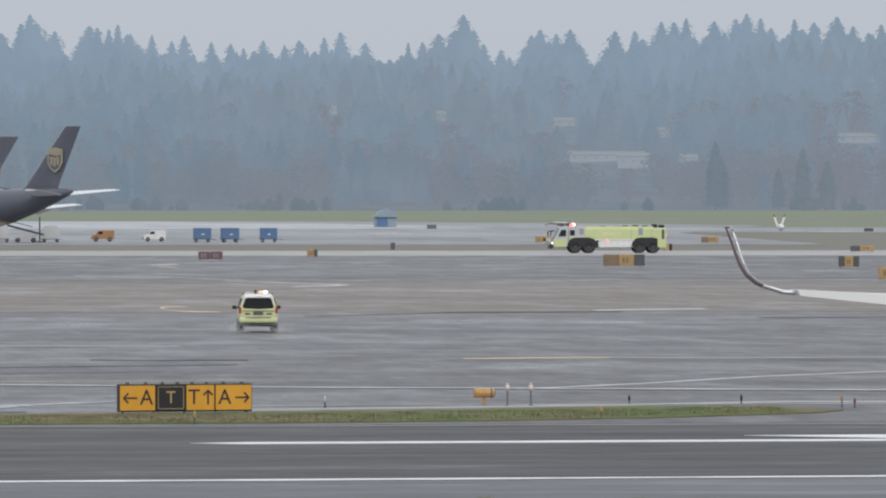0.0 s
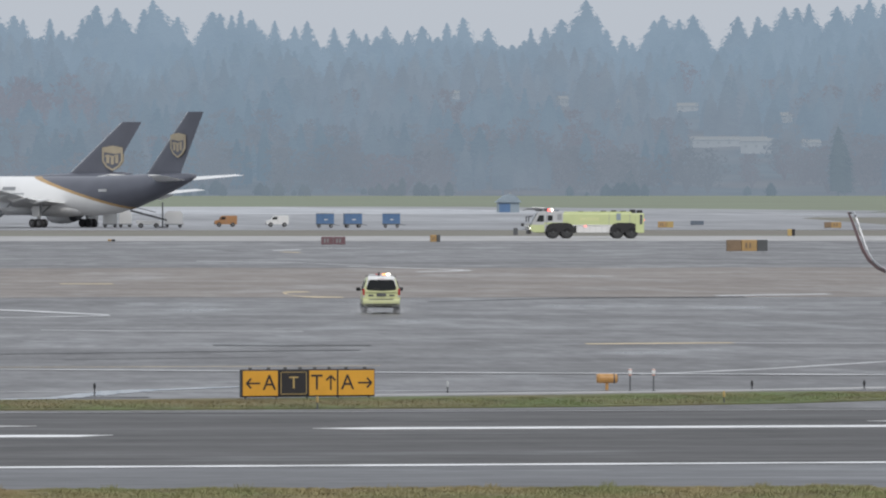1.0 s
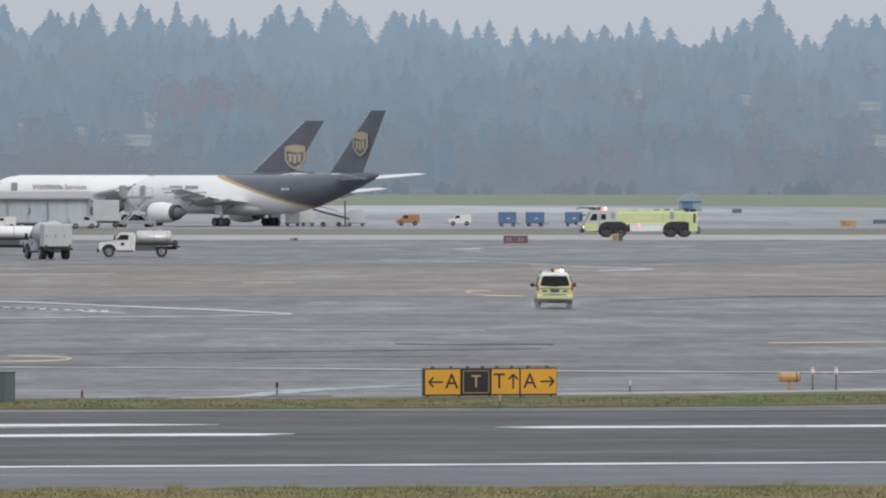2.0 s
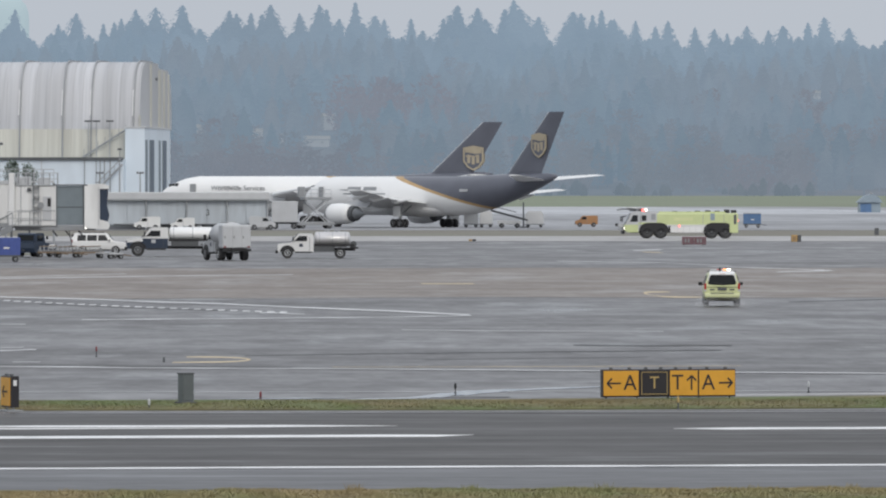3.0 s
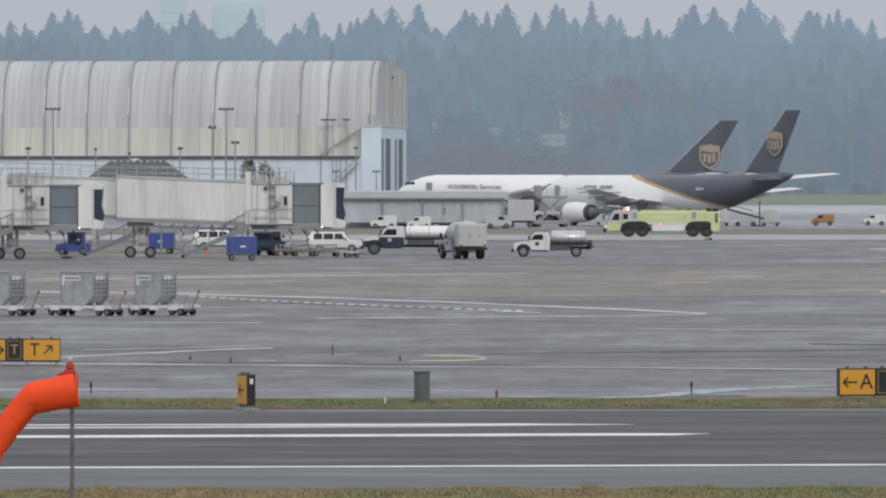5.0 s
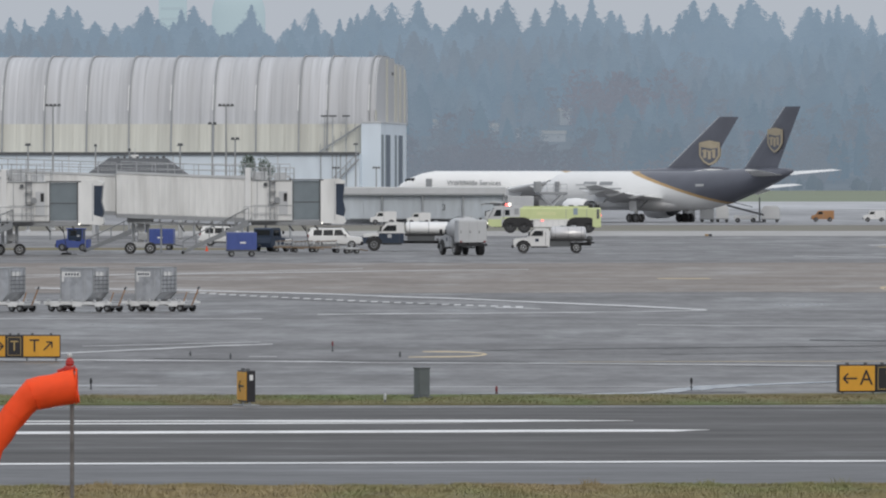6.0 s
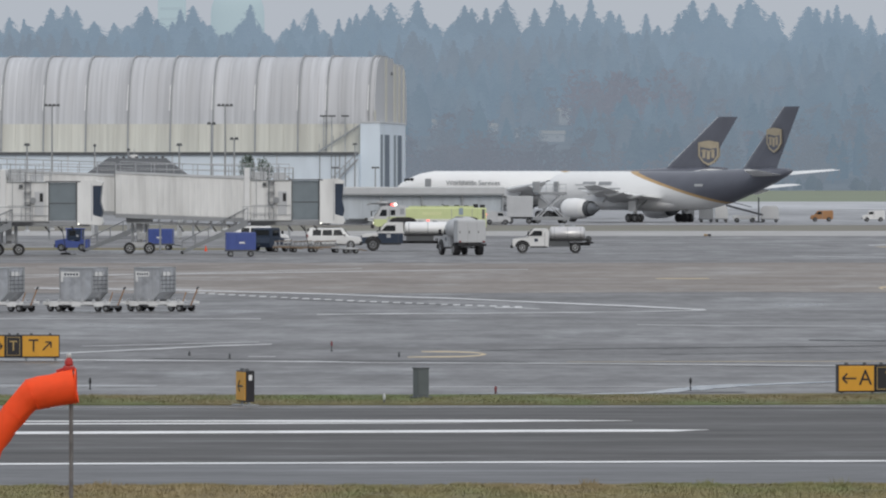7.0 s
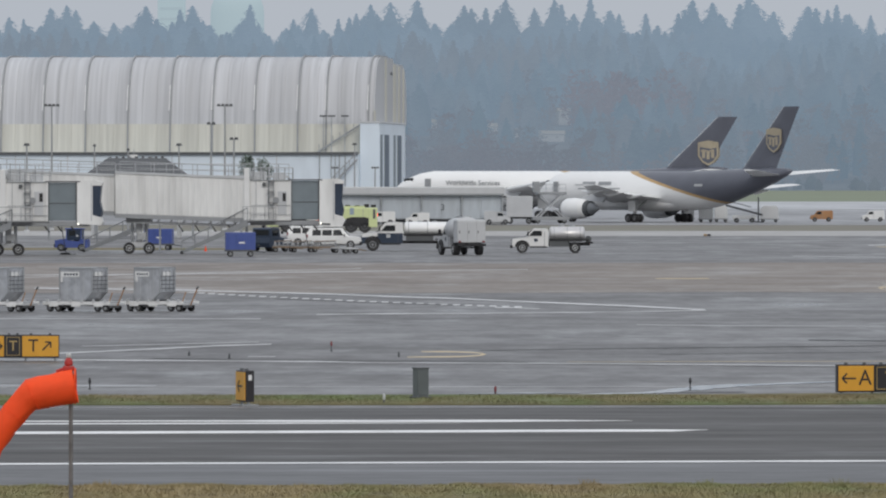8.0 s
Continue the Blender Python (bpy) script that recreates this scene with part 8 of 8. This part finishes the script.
def belt_loader(m, group):
    t = thing("belt_loader", m, "grey belt loader with raised conveyor beside the aircraft", "belt loader", group)
    part("body", bx((0, 0, 0.75), (3.4, 1.5, 0.6), 0.1), "white", t)
    bt = part("conveyor", slab(bmesh.new(), [(-2.6, 2.3), (2.6, 0.95), (2.6, 1.2), (-2.6, 2.6)], -0.45, 0.45), "dark_grey", t, "dark raised conveyor")
    part("hand_rail", rd((-2.5, -0.5, 3.1), (1.0, -0.5, 2.2), 0.05), "dark_grey", bt)
    for x in (-1.1, 1.1):
        for y in (-0.65, 0.65):
            wheel(t, x, y, 0.34, 0.25, "grey")


belt_loader(pose(42.8, 1200, 0.08), "loaders by the cargo jet")
for x, y, w in ((37.6, 1208, 2.0), (39.9, 1212, 1.8), (46.6, 1206, 2.6), (35.4, 1222, 1.8)):
    t = thing("cargo_igloo", pose(x, y, 0.08), "white domed cargo container on a dolly by the aircraft", "cargo container", "cargo igloos")
    out = [(-w / 2, 0.5), (w / 2, 0.5), (w / 2, 1.9), (w * 0.36, 2.35), (-w * 0.36, 2.35), (-w / 2, 1.9)]
    part("shell", slab(bmesh.new(), out, -0.8, 0.8), "white", t)
    part("base_rail", bx((0, 0, 0.45), (w + 0.3, 1.7, 0.14), 0.02), "grey", t)
    for x_ in (-w * 0.35, w * 0.35):
        for y_ in (-0.6, 0.6):
            wheel(t, x_, y_, 0.22, 0.16, "grey")
t = thing("ground_stand", pose(45.0, 1205, 0.08), "tall thin grey service stand behind the aircraft", "service stand")
part("pole", rd((0, 0, 0), (0, 0, 3.6), 0.1), "dark_grey", t)
part("foot", bx((0, 0, 0.08), (1.2, 1.2, 0.14), 0.03), "dark_grey", t)

# ---- far field ----
t = thing("utility_shelter", pose(140.1, 1796, 0.02), "small shelter with pale roof and blue door far across the field", "shelter")
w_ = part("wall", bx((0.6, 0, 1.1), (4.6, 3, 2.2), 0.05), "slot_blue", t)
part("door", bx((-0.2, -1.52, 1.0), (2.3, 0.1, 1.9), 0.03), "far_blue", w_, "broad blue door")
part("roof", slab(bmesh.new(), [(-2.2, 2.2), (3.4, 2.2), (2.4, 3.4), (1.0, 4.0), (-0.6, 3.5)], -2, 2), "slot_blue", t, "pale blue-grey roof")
part("vent", bx((1.0, 0, 4.0), (0.5, 0.5, 0.6), 0.04), "grey", t)
t = thing("small_aircraft", pose(196, 1561, 0.0) @ Matrix.Scale(0.66, 4), "distant white light aircraft with red tail tips", "aircraft")
part("fuselage", loft(bmesh.new(), [circle((0, y, 1.4), r, 14, "y") for y, r in ((-4, 0.2), (-3, 0.7), (0, 0.9), (3, 0.4), (4, 0.1))]), "white", t, smooth=True)
for s in (-1, 1):
    part("tail_blade", slab(bmesh.new(), [(s * 0.1, 1.4), (s * 0.7, 1.4), (s * 1.7, 4.2), (s * 1.1, 4.2)], 2.4, 2.7), "white", t)
    part("tail_tip", slab(bmesh.new(), [(s * 1.1, 4.2), (s * 1.7, 4.2), (s * 1.85, 5.0), (s * 1.4, 5.0)], 2.4, 2.7), "faded_brown", t)
    part("leg", rd((s * 0.5, 0, 0), (s * 0.3, 0, 1.0), 0.08), "grey", t)


# ---- airliner whose wing reaches into view ----
def airliner():
    t = thing("airliner", pose(58.1, 334, 0.05), "parked airliner with white wing and upswept dark red winglet", "airliner")
    part("fuselage", loft(bmesh.new(), [circle((0, y, z), r, 28, "y") for y, r, z in ((-17, 0.1, 2.9), (-16.4, 0.8, 2.95), (-14.5, 1.5, 3.1), (-11.5, 1.88, 3.2), (8, 1.88, 3.2), (13, 1.4, 3.6), (18, 0.6, 4.2), (20, 0.15, 4.5))]), "white", t, smooth=True)
    rings = []
    for x, yl, yt, z, th in ((-1.5, -4.5, 2.6, 2.35, 0.8), (-6.0, -2.2, 2.2, 2.42, 0.5), (-11.5, 0.4, 2.4, 2.52, 0.3), (-15.8, 1.6, 2.9, 2.72, 0.2), (-16.6, 1.8, 3.05, 2.98, 0.17)):
        rings.append([(x, yl, z), (x, yl + 0.2, z + th * 0.4), (x, (yl + yt) / 2, z + th * 0.5), (x, yt, z), (x, (yl + yt) / 2, z - th * 0.5), (x, yl + 0.2, z - th * 0.4)])
    w = part("wing", loft(bmesh.new(), rings), "white", t, "white wing panel")
    part("flap", slab(bmesh.new(), [(-2.5, 1.75), (-11.7, 2.22), (-15.35, 2.60), (-15.45, 2.84), (-11.7, 2.64), (-2.5, 2.3)], 0.2, 2.7), "jet_white", w, "white extended flap")
    curve = [(-16.4, 2.93, 0.12), (-16.85, 3.12, 0.1), (-17.2, 3.42, 0.085), (-17.42, 3.8, 0.075), (-17.6, 4.3, 0.065), (-17.76, 4.8, 0.055), (-17.9, 5.2, 0.045), (-17.95, 5.33, 0.03)]
    rings = []
    for i, (x, z, th) in enumerate(curve):
        f = i / (len(curve) - 1)
        yl, yt = 1.8 + 1.5 * f, 3.05 + 0.9 * f
        a, b = curve[max(0, i - 1)], curve[min(len(curve) - 1, i + 1)]
        n = Vector((-(b[1] - a[1]), 0, b[0] - a[0])).normalized() * th
        rings.append([(x, yl, z), (x + n.x, (yl + yt) / 2, z + n.z), (x, yt, z), (x - n.x, (yl + yt) / 2, z - n.z)])
    wl_ = part("winglet", loft(bmesh.new(), rings), "winglet", w, "dark red-brown upswept winglet")
    bm = bmesh.new()
    for (x0, z0, _), (x1, z1, _) in zip(curve, curve[1:]):
        f = curve.index((x0, z0, _)) if (x0, z0, _) in curve else 0
        rod(bm, (x0 + 0.05, 1.9, z0), (x1 + 0.05, 2.1, z1), 0.05, None, 6)
    part("leading_edge", bm, "alu", w, "bare metal winglet edge")
    part("tip_lamp", bx((-17.9, 3.2, 5.3), (0.1, 0.3, 0.06), 0.02), "black", w)
    part("other_wing", loft(bmesh.new(), [[(x, yl, z), (x, (yl + yt) / 2, z + th), (x, yt, z), (x, (yl + yt) / 2, z - th)] for x, yl, yt, z, th in ((1.5, -4.5, 2.6, 2.35, 0.4), (16.5, 1.8, 3.0, 2.95, 0.1))]), "white", t)
    part("fin", slab(bmesh.new(), [(12.5, 5), (18.5, 4.6), (20.5, 12.4), (18.2, 12.4)], -0.15, 0.15, "x"), "sign_red", t)
    for x, y in ((-2.8, 1.0), (2.8, 1.0), (0, -12)):
        part("gear_leg", rd((x, y, 0.5), (x * 0.8, y, 2.2), 0.14), "grey", t)
        for d in (-0.25, 0.25):
            wheel(t, x + d * 0.1, y + d, 0.5, 0.3, "grey", "gear_wheel")
    for s in (-1, 1):
        part("engine", loft(bmesh.new(), [circle((s * 4.9, y, 1.35), r, 20, "y") for y, r in ((-6.4, 0.7), (-6.3, 0.98), (-4, 1.05), (-2.4, 0.6))]), "white", t, smooth=True)


airliner()


# ---- what moves ----
def roll_along(carried, stops, z, heading, wheels):
    """Drives a vehicle through (t, x, y) stops and turns its wheels by the way that it goes."""
    walk(carried, [(t, pose(x, y, z, 0, 0, heading)) for t, x, y in stops])
    fc = {}
    for wh, wx, wy, r in wheels:
        rows, turned = [], 0.0
        for k in range(241):
            t = k / 30
            for (t0, x0, y0), (t1, x1, y1) in zip(stops, stops[1:]):
                if t0 <= t <= t1 + 1e-6:
                    v = math.hypot(x1 - x0, y1 - y0) / (t1 - t0)
                    break
            rows.append((t, pose(wx, wy, r) @ Matrix.Rotation(turned, 4, 'Y')))
            turned += v / r / 30
        walk(wh, rows)


def motions():
    roll_along(truck, TRUCK_STOPS, 0.05, 180.0, truck_wheels)
    roll_along(chief, CHIEF_STOPS, 0.035, 88.0, chief_wheels)
    roll_along(crew_car, CREW_STOPS, 0.035, 0.0, crew_wheels)


TRUCK_STOPS = [(0.0, 101.9, 972), (1.0, 85.3, 974), (1.5, 78.1, 975), (3.0, 54.6, 977), (3.5, 47.1, 978), (4.5, 32.4, 980), (6.0, 11.6, 984), (6.5, 5.0, 985), (7.0, -1.6, 986), (8.0, -14.3, 988)]
CHIEF_STOPS = [(0.0, 25.86, 410), (1.0, 26.7, 423), (1.5, 26.9, 429.5), (3.0, 27.1, 446), (3.5, 27.05, 452), (4.5, 27.25, 461), (6.0, 27.35, 476), (8.0, 27.4, 496)]
CREW_STOPS = [(0.0, -21.3, 800), (4.5, -21.2, 800), (5.8, -20.9, 800), (6.5, -18.9, 800), (7.0, -17.1, 800), (7.4, -15.4, 800), (8.0, -12.2, 800)]
motions()
